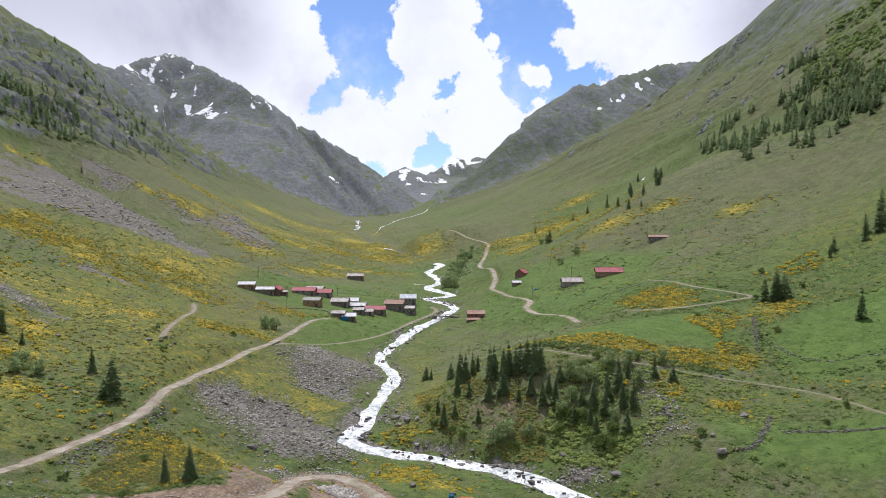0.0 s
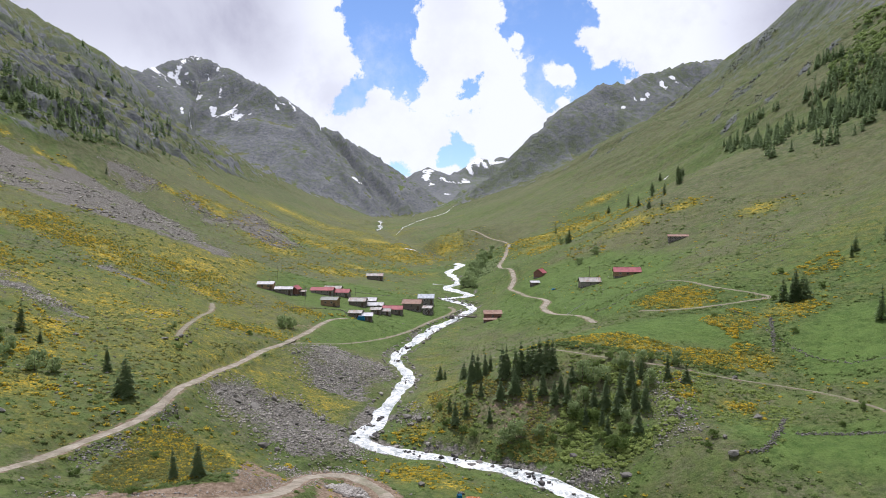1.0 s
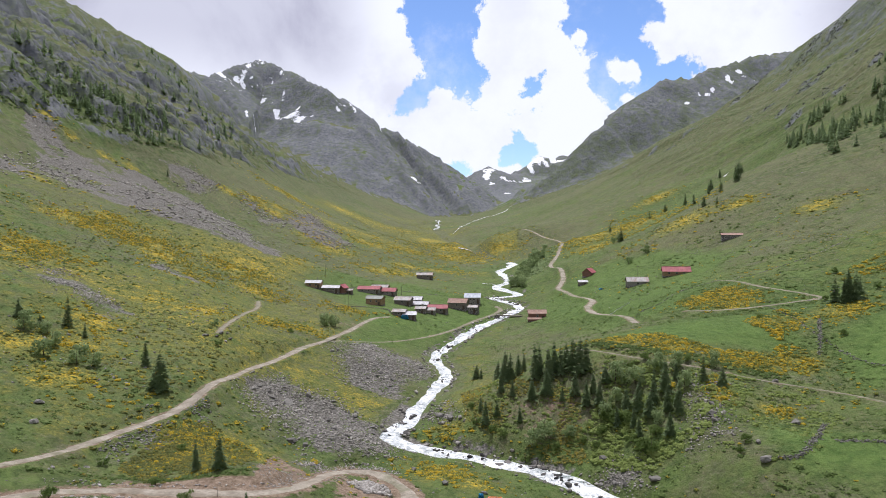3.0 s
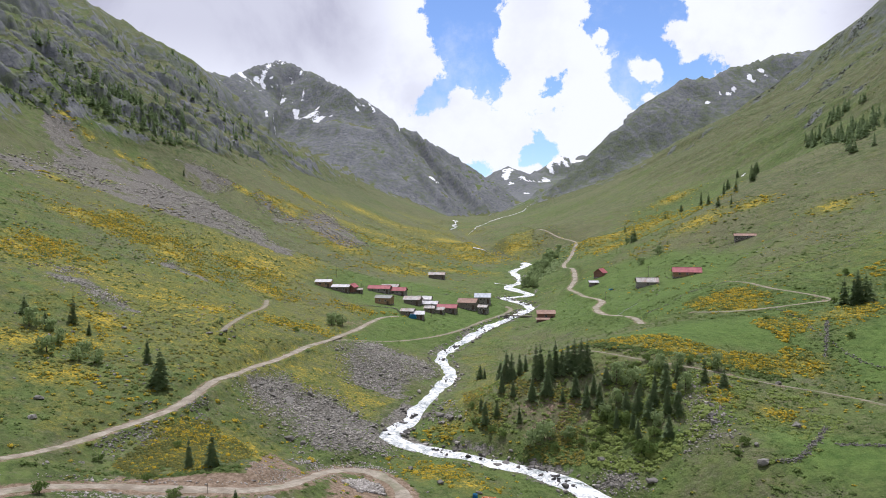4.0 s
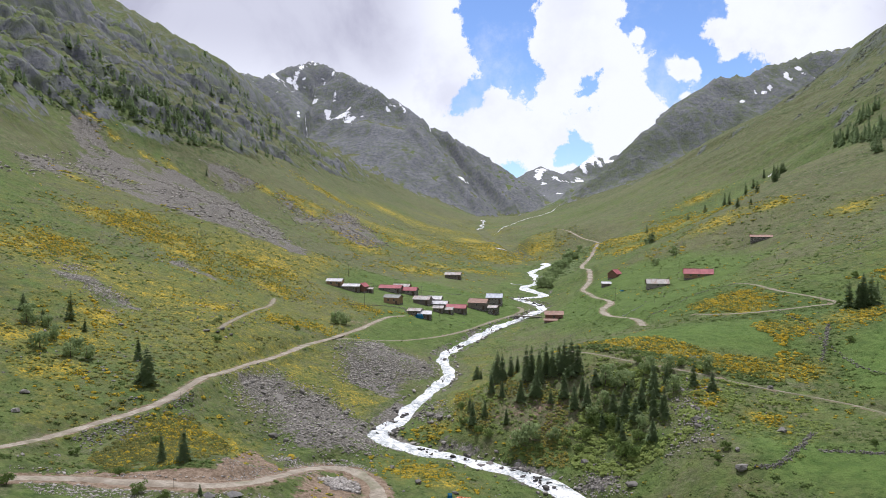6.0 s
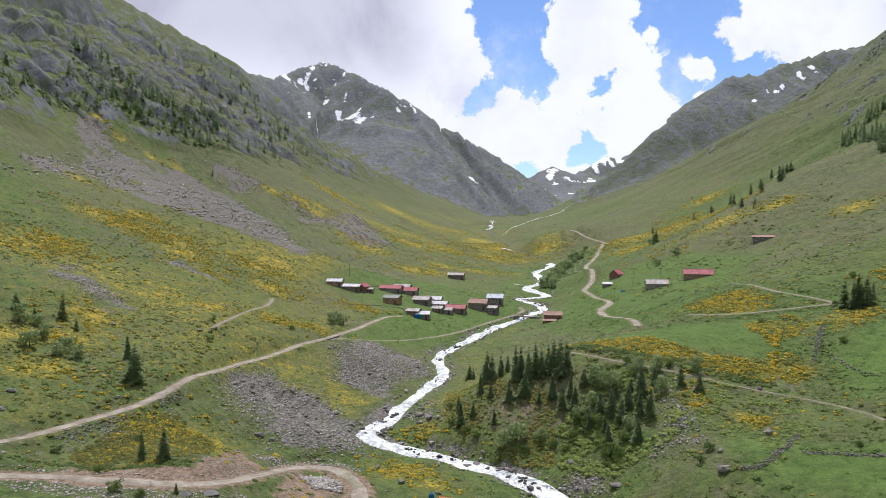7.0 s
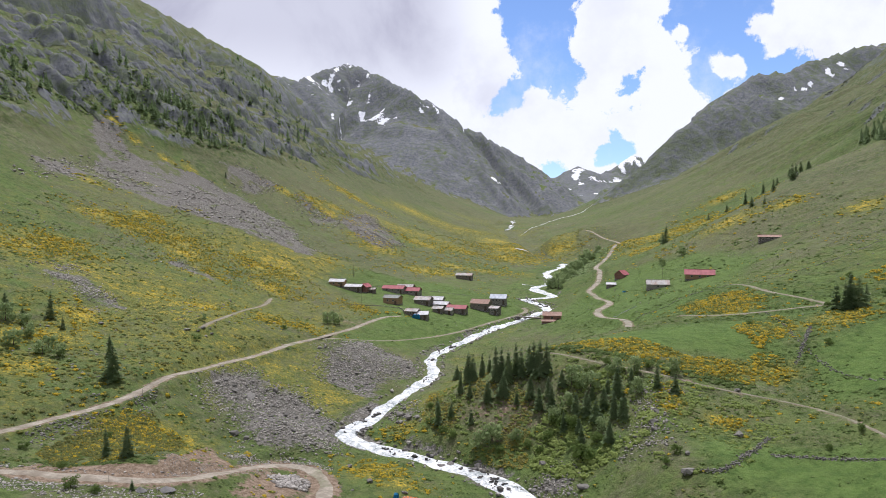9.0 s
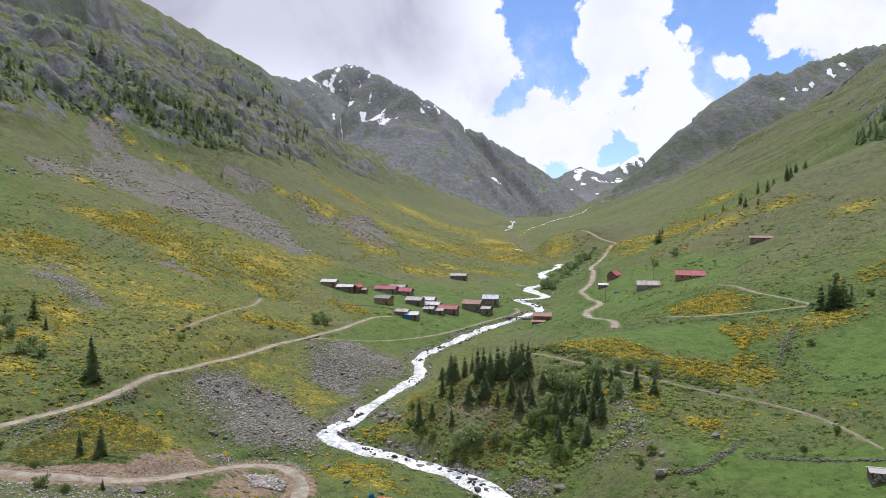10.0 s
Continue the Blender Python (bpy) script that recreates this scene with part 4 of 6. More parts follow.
spruce_green = leaf_material("spruce_needles", (0.132, 0.195, 0.088), (0.275, 0.352, 0.168))
willow_green = leaf_material("willow_leaves", (0.210, 0.290, 0.125), (0.375, 0.450, 0.210))
bush_green = leaf_material("shrub_leaves", (0.100, 0.160, 0.040), (0.220, 0.290, 0.090))
azalea = leaf_material("flowering_azalea", (0.165, 0.215, 0.050), (0.265, 0.285, 0.078), flower=(0.56, 0.435, 0.042), share=0.85)
russet = leaf_material("russet_shrub", (0.140, 0.178, 0.050), (0.240, 0.245, 0.080), flower=(0.36, 0.310, 0.060), share=0.12)
grey_stone = rock_material("grey_scree", (0.200, 0.184, 0.160), (0.45, 0.420, 0.372))
field_stone = rock_material("weathered_field_stone", (0.135, 0.126, 0.112), (0.285, 0.268, 0.240))
pale_stone = rock_material("pale_rubble", (0.22, 0.20, 0.175), (0.50, 0.465, 0.43))
wet_stone = rock_material("wet_boulder", (0.045, 0.042, 0.040), (0.19, 0.175, 0.165))


def bark_material():
    m, n, skin, p = material("spruce_bark", 0.95)
    n.put(skin.inputs["Base Color"], n.mix(n.noise(p, 4.0, 5), (0.055, 0.040, 0.030), (0.125, 0.095, 0.075)))
    bump(n, skin, n.noise(p, 9.0, 4), 0.6, 0.03)
    return m


bark = bark_material()


# ---- trees ----
def trunk_shape(height, radius, seed):
    bm = bmesh.new()
    r = random.Random(seed)
    rings = []
    for k in range(6):
        u = k / 5
        rad = radius * (1 - 0.93 * u) * (1.35 if k == 0 else 1)
        bend = Vector((r.uniform(-1, 1), r.uniform(-1, 1), 0)) * 0.012 * height * u
        rings.append([bm.verts.new((math.cos(a) * rad + bend.x, math.sin(a) * rad + bend.y, u * height - (0.25 if k == 0 else 0)))
                      for a in (i * math.tau / 7 for i in range(7))])
    for a, b in zip(rings, rings[1:]):
        for i in range(7):
            bm.faces.new((a[i], a[(i + 1) % 7], b[(i + 1) % 7], b[i]))
    return bm


def spruce_crown(height, spread_by, seed, whorls=19):
    """Whorls of drooping boughs, each set with narrow hanging sprays of needles."""
    bm = bmesh.new()
    r = random.Random(seed)
    lop = r.uniform(0, 6.3)

    def spray(c, d, ln, wide):
        side = d.cross(Vector((0, 0, 1))).normalized() * wide
        bm.faces.new([bm.verts.new(p) for p in (c, c + d * ln * 0.45 + side, c + d * ln, c + d * ln * 0.45 - side)])

    for w in range(whorls):
        u = (w + r.uniform(-0.3, 0.3)) / whorls
        u = min(max(u, 0), 0.985)
        z = height * (0.06 + 0.92 * u)
        reach = spread_by * (1 - u) ** 0.8 * r.uniform(0.75, 1.15) + 0.05 * spread_by
        count = max(4, round(9 - 4 * u))
        off = r.uniform(0, 6.3)
        for b in range(count):
            if r.random() < 0.10:
                continue
            a = off + math.tau * (b + r.uniform(-0.35, 0.35)) / count
            ln = reach * r.uniform(0.6, 1.18) * (1 + 0.12 * math.cos(a - lop))
            out, side = Vector((math.cos(a), math.sin(a), 0)), Vector((-math.sin(a), math.cos(a), 0))
            droop = r.uniform(0.20, 0.50)
            root = Vector((0, 0, z + 0.035 * height))
            for f in (0.18, 0.38, 0.56, 0.74, 0.9):
                c = root + out * ln * f - Vector((0, 0, ln * droop * f * f))
                for sgn in (-1, 1):
                    d = (out * r.uniform(0.5, 0.9) + side * sgn * r.uniform(0.5, 0.95) - Vector((0, 0, r.uniform(0.15, 0.65)))).normalized()
                    spray(c, d, (ln * 0.34 + 0.028 * height) * (1.12 - 0.5 * f) * r.uniform(0.75, 1.2), 0.016 * height + 0.07 * ln)
            tip = root + out * ln * 0.82 - Vector((0, 0, ln * droop * 0.68))
            spray(tip, (out - Vector((0, 0, droop * 0.9))).normalized(), ln * 0.32, 0.010 * height + 0.03 * ln)
    for k in range(5):
        spray(Vector((0, 0, height * (0.93 + 0.012 * k))), Vector((math.cos(k * 2.4) * 0.35, math.sin(k * 2.4) * 0.35, 1)).normalized(), height * 0.07, height * 0.008)
    return bm


def bushy_crown(height, spread_by, seed, sprays=800):
    """Several leafy boughs that make an uneven, open crown."""
    bm = bmesh.new()
    r = random.Random(seed)
    lobes = [(Vector((r.uniform(-0.33, 0.33) * spread_by * 2, r.uniform(-0.33, 0.33) * spread_by * 2, height * r.uniform(0.18, 0.74))), r.uniform(0.30, 0.52)) for _ in range(9)]
    lobes.append((Vector((0, 0, height * 0.55)), 0.6))
    for k in range(sprays):
        c0, rad = r.choice(lobes)
        d = Vector((r.gauss(0, 1), r.gauss(0, 1), r.gauss(0, 1))).normalized()
        c = c0 + Vector((d.x * rad * spread_by, d.y * rad * spread_by, d.z * rad * height * 0.48)) * r.uniform(0.6, 1.06)
        c.z = max(c.z, 0.05)
        s = 0.064 * (height + spread_by) * r.uniform(0.5, 1.15)
        side = d.cross(Vector((r.uniform(-1, 1), r.uniform(-1, 1), r.uniform(-1, 1)))).normalized()
        up = (d.cross(side) + d * r.uniform(-0.2, 0.8)).normalized()
        vs = [bm.verts.new(p) for p in (c - side * s * 0.5, c + up * s * 0.5, c + side * s * 0.5 + up * s * 0.1, c - up * s * 0.4)]
        bm.faces.new(vs)
    return bm


def make_tree(name, label, category, group, height, crown, trunk_radius, mat, seed):
    ob = thing(name, label, category, group)
    part("trunk", trunk_shape(height * 0.97, trunk_radius, seed), bark, ob)
    part("crown", crown, mat, ob)
    return ob


SPRUCES = [make_tree("spruce", "dark green spruce tree with drooping boughs on grass", "spruce tree", "spruces of the valley", 10.0,
                     spruce_crown(10.0, w, 30 + k, wh), 0.16, spruce_green, 30 + k) for k, (w, wh) in enumerate(((2.5, 20), (2.1, 22), (2.9, 18), (1.8, 21)))]
WILLOWS = [make_tree("bushy_tree", "grey-green leafy bush with many stems on the slope", "bush", "leafy bushes", 4.0, bushy_crown(4.0, 1.9, 50 + k), 0.09, willow_green, 50 + k) for k in range(3)]
BUSHES = [make_tree("shrub", "round fresh green shrub on the grass", "shrub", "green shrubs", 3.0, bushy_crown(3.0, 1.9, 60 + k), 0.07, bush_green, 60 + k) for k in range(3)]
used = set()


def plant(kind, rows, full):
    """Trees at x, y with their heights; the first of each kind is moved, the rest are copies."""
    z = ground_at([r[:2] for r in rows])
    for i, ((x, y, h), g) in enumerate(zip(rows, z)):
        ob = kind[int(rng.integers(len(kind)))]
        s, turn = h / full, float(rng.uniform(0, 360))
        m = pose(x, y, g - 0.05, 0, 0, turn)
        if ob.name not in used:
            used.add(ob.name)
            ob.matrix_basis = m
            t = ob
        else:
            t = copy_thing(ob, m)
        t.scale = (s * rng.uniform(0.9, 1.12), s * rng.uniform(0.9, 1.12), s)


KNOLL_SPRUCES = [(-5, 224, 4.5), (-3.5, 222, 3.5), (2.3, 206, 5.5), (4.6, 195, 8), (6, 194, 7), (8, 196.5, 6), (3.7, 189.5, 5), (12.3, 192, 9), (13.5, 194, 7.5), (15.7, 191, 8),
                 (18.9, 191.5, 7.5), (17.3, 193.5, 8), (15.3, 186, 6.5), (11.6, 185, 5.5), (22, 192, 8.5), (23.8, 190.3, 9.5), (25.3, 191.5, 8), (22.2, 184.5, 6), (24.6, 181.2, 6),
                 (27.7, 180.4, 6), (26.5, 184, 5), (42.7, 178.8, 8), (51.4, 178.8, 6), (55.2, 176.4, 4.5), (44.1, 169.8, 7.5), (42, 172, 6.5), (41.3, 164.4, 5), (0.3, 180, 6)]
KNOLL_SPRUCES += [(3, 182, 4), (-1.2, 185, 4), (33.5, 177, 5.5), (36, 176, 6), (38.2, 173, 5.5), (34.5, 171.5, 5), (39.7, 176.5, 5.5), (31, 173.5, 5), (37, 180, 5),
                  (29.6, 186, 4.5), (40.5, 181, 4.5), (45.8, 182, 4), (9.5, 199, 5), (20.5, 195, 6), (6.7, 187, 4.2), (19, 183.5, 4), (35.2, 168.5, 4.5), (8.6, 179, 4)]
LONE_SPRUCES = [(-75.7, 158.8, 5.6), (-66.7, 148.3, 8.6), (-69.4, 150.5, 3.0), (-100.1, 167.5, 7.4), (-94, 164.7, 3.6), (-103.2, 161.5, 3.0), (-109, 162, 4.6), (-45, 118.5, 5.2), (-41.1, 119.1, 5.8),
                (104.2, 230, 9.6), (101.6, 233, 7.6), (106.6, 230.6, 8.4), (102.9, 229.5, 8.0), (105.4, 233.5, 9.0), (113.4, 199.7, 9.2), (152, 258, 10), (155.5, 262.6, 13), (149.5, 262, 8),
                (158, 256, 9), (146, 256, 7), (136.6, 258.6, 5.6), (133, 254, 4.5), (-32.2, 108.4, 1.8), (-246, 505, 5), (140.3, 483.4, 9), (110, 236, 5)]
ROW_SPRUCES = [(128, 578, 11), (114, 483, 7), (126, 496, 8.5), (157, 622, 10), (127.4, 471, 8), (172, 655, 8), (112, 447, 6), (117, 437, 4.5), (141, 490, 10.5), (144, 494, 9), (182, 635, 9), (120, 616, 7),
               (105, 598, 6), (74, 593, 7), (67, 465, 9), (65.5, 468, 7), (150.5, 512, 8)]
plant(SPRUCES, KNOLL_SPRUCES + LONE_SPRUCES + ROW_SPRUCES, 10.0)
thick = np.random.default_rng(17)
THICKET = [(4 + 15 * u * u + thick.uniform(-3, 3.5), 438 + 150 * u + thick.uniform(-4, 4), thick.uniform(4, 7.5)) for u in thick.random(46)]
plant(WILLOWS, [(-104, 157, 5), (-100, 159.5, 4), (-93, 148, 4.8), (-86, 149, 4.0), (-83.5, 151, 3.8), (-88, 153, 4.2), (-63, 262, 5), (-60, 266, 5.4), (-64, 270, 4.2), (-95, 154, 4), (32, 185.2, 6), (36.5, 184, 5.5),
                (12, 173, 5), (14.5, 174.5, 5.5), (20, 174, 3.6), (42, 187, 5), (46.5, 186, 4.5), (56, 186, 4.5), (39, 170, 4), (29, 177, 4.5), (31.5, 180, 4), (47, 178, 4.5), (66, 500, 6), (72, 402, 5), (62, 392, 5),
                (9, 470, 5), (12, 490, 5), (8, 452, 4), (14, 520, 6), (17, 545, 6), (6, 505, 5), (-80, 206, 2.5), (20, 565, 6), (24, 600, 6), (13, 535, 5), (3, 440, 4)] + THICKET, 4.0)
plant(BUSHES, [(35.4, 163.7, 4.2), (37, 162.5, 3.4), (29, 176, 3.4), (31, 175, 3.6), (33, 174, 3.2), (27.6, 173, 2.8), (38.5, 166.5, 3), (33.5, 168, 2.6), (10, 170, 2), (17, 171, 2.4), (23, 172, 2.2), (26, 170, 2), (5, 176, 2), (2, 177.5, 2.2),
               (-2, 181, 2), (-4, 188, 2), (44, 174, 2.6), (36, 189, 2.6), (40, 191, 2.4), (50, 189, 2.2), (-72, 190, 2.0), (100, 236, 2.2), (115, 236, 2.4), (93, 205, 2), (112, 260, 2.4), (88, 160, 1.6),
               (-52, 128, 1.6), (-49, 112.5, 1.8), (-60, 116, 1.7), (-40, 104, 2.2), (-36, 104.5, 1.6), (-56, 96, 2.4), (78, 226, 1.8), (81, 155, 1.4), (-66, 232, 2.0), (54, 153, 2.2), (52, 150, 1.6)], 3.0)


# ---- woods, shrubs and stones that nobody could count ----
def scatter(count, ring, test=None):
    """Random places inside a ring of places."""
    r = np.array(ring, float)
    out = np.empty((0, 2))
    while len(out) < count:
        p = rng.uniform(r.min(0), r.max(0), (count * 3, 2))
        p = p[inside(p[:, 0], p[:, 1], ring, 0.01) > 0.5]
        if test is not None:
            p = p[rng.random(len(p)) < test(p[:, 0], p[:, 1])]
        out = np.vstack([out, p])
    return out[:count]


def rows_for(p, low, high, kinds, squash=(1, 1), sink=0.0, power=1.0, lean=0.0):
    z = ground_at(p)
    size = low + (high - low) * rng.random(len(p)) ** power
    return np.column_stack([p, z - sink * size, size * rng.uniform(0.8, 1.25, len(p)), size * rng.uniform(0.8, 1.25, len(p)), size * rng.uniform(*squash, len(p)),
                            rng.uniform(0, 6.283, len(p)), rng.normal(0, lean, len(p)) if lean else np.zeros(len(p)), rng.integers(0, kinds, len(p))])


def small_spruce(seed):
    """A far spruce of few triangles, one metre high."""
    r = random.Random(seed)
    v, f = [], []
    for w in range(7):
        u = w / 7
        z, reach = 0.06 + 0.86 * u, 0.25 * (1 - u) ** 0.9 + 0.02
        for b in range(7):
            a = r.uniform(0, 6.28)
            o, s = np.array([math.cos(a), math.sin(a), 0]), np.array([-math.sin(a), math.cos(a), 0])
            ln = reach * r.uniform(0.75, 1.2)
            i = len(v)
            v += [np.array([0, 0, z + 0.10]), o * ln * 0.6 + s * ln * 0.45 + [0, 0, z + 0.02], o * ln + [0, 0, z - 0.05], o * ln * 0.6 - s * ln * 0.45 + [0, 0, z + 0.02]]
            f.append((i, i + 1, i + 2, i + 3))
    i = len(v)
    v += [np.array([0.02, 0, 0.8]), np.array([-0.02, 0.02, 0.8]), np.array([0, 0, 1.04]), np.array([-0.01, -0.02, 0.8])]
    f.append((i, i + 1, i + 2, i + 3))
    return np.array(v), np.array(f)


FAR_SPRUCES = [small_spruce(s) for s in (1, 2, 3)]
LEAFY = [leafy_shape(s, 20, 0.23) for s in (1, 2, 3)]
LEAFY_LOW = [leafy_shape(s, 8, 0.30, 0.7, 6, 2) for s in (4, 5, 6)]
STONES = [stone_shape(s, fl) for s, fl in ((1, 0.75), (2, 0.95), (3, 0.6), (4, 0.8))]


def clumps(size, seed, cut):
    return lambda x, y: np.clip((fractal(x, y, size, seed, 3) - cut) * 3, 0, 1)


wood_ring = [(206, 620), (228, 635), (240, 598), (247, 575), (262, 600), (300, 640), (300, 600), (283, 530), (284, 506), (275, 450), (240, 412), (225, 433), (216, 462), (214, 493), (192, 470)]
wood = np.vstack([scatter(330, wood_ring, clumps(26, 71, -0.15)), scatter(150, [(240, 412), (275, 450), (284, 506), (252, 520), (222, 470)], clumps(24, 72, -0.35)), scatter(46, [(192, 470), (204, 600), (212, 610), (208, 480)], clumps(14, 73, -0.1)),
                  scatter(16, [(178, 440), (230, 400), (236, 420), (190, 470)])])
joined("spruce_wood", FAR_SPRUCES, rows_for(wood, 4.0, 11.0, 3, (0.95, 1.15)), spruce_green, "dark spruce wood on the steep green mountainside", "wood")
broad_green = leaf_material("broadleaf_crowns", (0.170, 0.250, 0.070), (0.320, 0.400, 0.140))
broad = np.vstack([scatter(330, [(247, 440), (268, 540), (284, 600), (320, 600), (330, 560), (300, 470), (275, 440)], clumps(26, 77, -0.2)), scatter(420, [(280, 500), (310, 600), (390, 760), (440, 700), (340, 480)], clumps(40, 69, -0.35))])
joined("broadleaf_wood", [leafy_shape(q, 40, 0.22, 1.1, 8, 3) for q in (7, 8, 9)], rows_for(broad, 2.5, 7.0, 3, (0.8, 1.1), 0.05, 1.3), broad_green, "fresh green broadleaf trees between the spruces", "wood", True)
crag_face = [(-420, 470), (-330, 660), (-300, 640), (-262, 560), (-275, 500), (-305, 470), (-330, 420), (-290, 360), (-330, 300), (-400, 330)]
north_face = [(-330, 640), (-480, 700), (-600, 1000), (-640, 1300), (-430, 1250), (-330, 980), (-262, 700), (-270, 600)]
crag_wood = np.vstack([scatter(150, crag_face, clumps(34, 74, 0.0)), scatter(120, [(-345, 470), (-320, 640), (-285, 600), (-280, 500)], clumps(26, 70, 0.0)), scatter(150, north_face, clumps(50, 75, 0.0))])
joined("crag_spruces", FAR_SPRUCES, rows_for(crag_wood, 4.0, 11.0, 3, (1.0, 1.3)), spruce_green, "scattered dark spruces among grey crags", "wood")
crag_scrub = np.vstack([scatter(2300, crag_face, clumps(36, 78, -0.45)), scatter(2600, north_face, clumps(50, 79, -0.45))])
joined("crag_scrub", LEAFY_LOW, rows_for(crag_scrub, 1.2, 4.6, 3, (0.8, 1.3), 0.1, 2.0), bush_green, "dense green scrub clinging to steep crags", "scrub", True)

VALLEY = [(-190, 380), (-170, 190), (-75, 90), (-10, 120), (40, 110), (100, 120), (130, 190), (140, 300), (120, 420), (60, 420), (-60, 420)]
FIELDS = [[(52, 232), (36, 215), (52, 203), (78, 204), (80, 232)], [(90, 200), (88, 178), (150, 170), (150, 215), (104, 216)], [(58, 158), (62, 145), (110, 120), (120, 148)],
          [(-56, 300), (-20, 330), (-8, 350), (-20, 380), (-90, 370), (-92, 320)]]


def off_track(p, clear=0.6):
    """Only the places that lie off the tracks, the water and the mown fields."""
    ok = near_line(p[:, 0], p[:, 1], STREAM_NEAR)[0] > 4.2
    for name, (width, _) in TRACKS.items():
        ok &= near_line(p[:, 0], p[:, 1], TRACK_LINES[name][::3])[0] > width / 2 + clear
    return p[ok]


def in_fields(p):
    m = np.zeros(len(p), bool)
    for ring in FIELDS:
        m |= inside(p[:, 0], p[:, 1], ring, 0.01) > 0.5
    return m


def in_scree(p):
    m = np.zeros(len(p), bool)
    for ring in SCREE_FIELDS:
        m |= inside(p[:, 0], p[:, 1], ring, 0.01) > 0.5
    return m


# flowering azalea in drifts
drifts = []
for bx, by, r in BLOOMS + BLOOMS_WEST:
    if by < 330:
        n = int(r * r * 2.3)
        drifts.append(rng.normal(0, 1, (n, 2)) * [r * 0.55, r * 0.40] + [bx, by])
loose = scatter(1700, VALLEY, lambda x, y: np.clip((fractal(x * 0.7 + y * 0.3, y, 34, 81, 4) - 0.15) * 2.2, 0, 1) * np.where(x < -15, 1.0, 0.35))
p = off_track(np.vstack(drifts + [loose]))
p = p[~in_fields(p) & ~in_scree(p)]
tuft = clumps(9, 83, -0.25)(p[:, 0], p[:, 1])
p = p[rng.random(len(p)) < 0.25 + 0.75 * tuft]
near_by = p[:, 1] < 205
joined("azalea_shrubs", LEAFY, rows_for(p[near_by], 0.5, 2.0, 3, (0.6, 1.05), 0.05, 1.8), azalea, "low shrubs covered in golden yellow flowers", "flowering shrubs", True)
joined("slope_azalea", LEAFY_LOW, rows_for(p[~near_by], 0.6, 2.2, 3, (0.7, 1.1), 0.05, 1.8), azalea, "golden flowering shrubs in drifts over the slope", "flowering shrubs", True)
far = []
for bx, by, r in BLOOMS + BLOOMS_WEST:
    if by >= 330:
        far.append(rng.normal(0, 1, (int(r * r * 0.34), 2)) * [r * 0.7, r * 0.5] + [bx, by])
far.append(scatter(1300, [(40, 640), (52, 500), (62, 400), (100, 400), (150, 520), (130, 640), (80, 700)], clumps(30, 85, 0.05)))
far.append(scatter(900, [(-160, 640), (-130, 430), (-30, 430), (-22, 600), (-60, 800)], clumps(30, 86, 0.1)))
p = np.vstack(far)
p = p[rng.random(len(p)) < 0.3 + 0.7 * clumps(14, 84, -0.2)(p[:, 0], p[:, 1])]
joined("distant_azalea", LEAFY_LOW, rows_for(p, 1.2, 4.0, 3, (0.5, 0.8), 0.05, 1.6), azalea, "distant drifts of golden yellow flowering shrubs", "flowering shrubs", True)
p = off_track(scatter(2500, VALLEY, clumps(18, 87, -0.1)))
p = p[~in_fields(p) & ~in_scree(p)]
joined("low_scrub", LEAFY, rows_for(p, 0.4, 1.8, 3, (0.6, 1.0), 0.05, 2.0), bush_green, "low green scrub scattered over the meadow", "scrub", True)
p = off_track(scatter(650, [(-60, 145), (-38, 122), (-60, 104), (-75, 130), (-120, 160), (-100, 220), (-60, 215), (-64, 160)], clumps(14, 88, 0.0)))
p = p[~in_scree(p)]
joined("russet_scrub", LEAFY, rows_for(p, 0.6, 1.7, 3, (0.5, 0.8), 0.05), russet, "faded russet and olive low shrubs", "scrub", True)
knoll_ring = [(-6, 200), (-2, 182), (8, 172), (24, 168), (34, 160), (46, 162), (52, 176), (60, 186), (42, 196), (26, 199), (10, 204)]
p = off_track(scatter(1100, knoll_ring, clumps(9, 89, -0.35)))
herb_green = leaf_material("tall_herbs", (0.200, 0.280, 0.068), (0.370, 0.430, 0.135))
joined("knoll_undergrowth", LEAFY, rows_for(p, 0.4, 1.6, 3, (0.8, 1.3), 0.05, 1.8), herb_green, "dense green undergrowth covering the wooded knoll", "scrub", True)
hedge = np.vstack([dense([(19, 208, 0), (28, 204, 0), (38, 198, 0), (50, 192, 0), (62, 187, 0), (72, 186, 0)], 0.5)[:, :2] for _ in range(3)])
hedge = off_track(hedge + rng.normal(0, 1.1, hedge.shape), 0.3)
joined("path_hedge", LEAFY, rows_for(hedge, 0.8, 1.9, 3, (0.6, 0.9), 0.05), bush_green, "dark green bushes lining the foot path", "scrub", True)
bank_scrub = scatter(320, [(8, 450), (3, 520), (18, 620), (36, 620), (22, 500)], clumps(18, 90, -0.4))
joined("bank_thicket", LEAFY, rows_for(bank_scrub, 1.5, 4.5, 3, (0.7, 1.0), 0.05), willow_green, "grey-green thicket on the stream bank", "scrub", True)

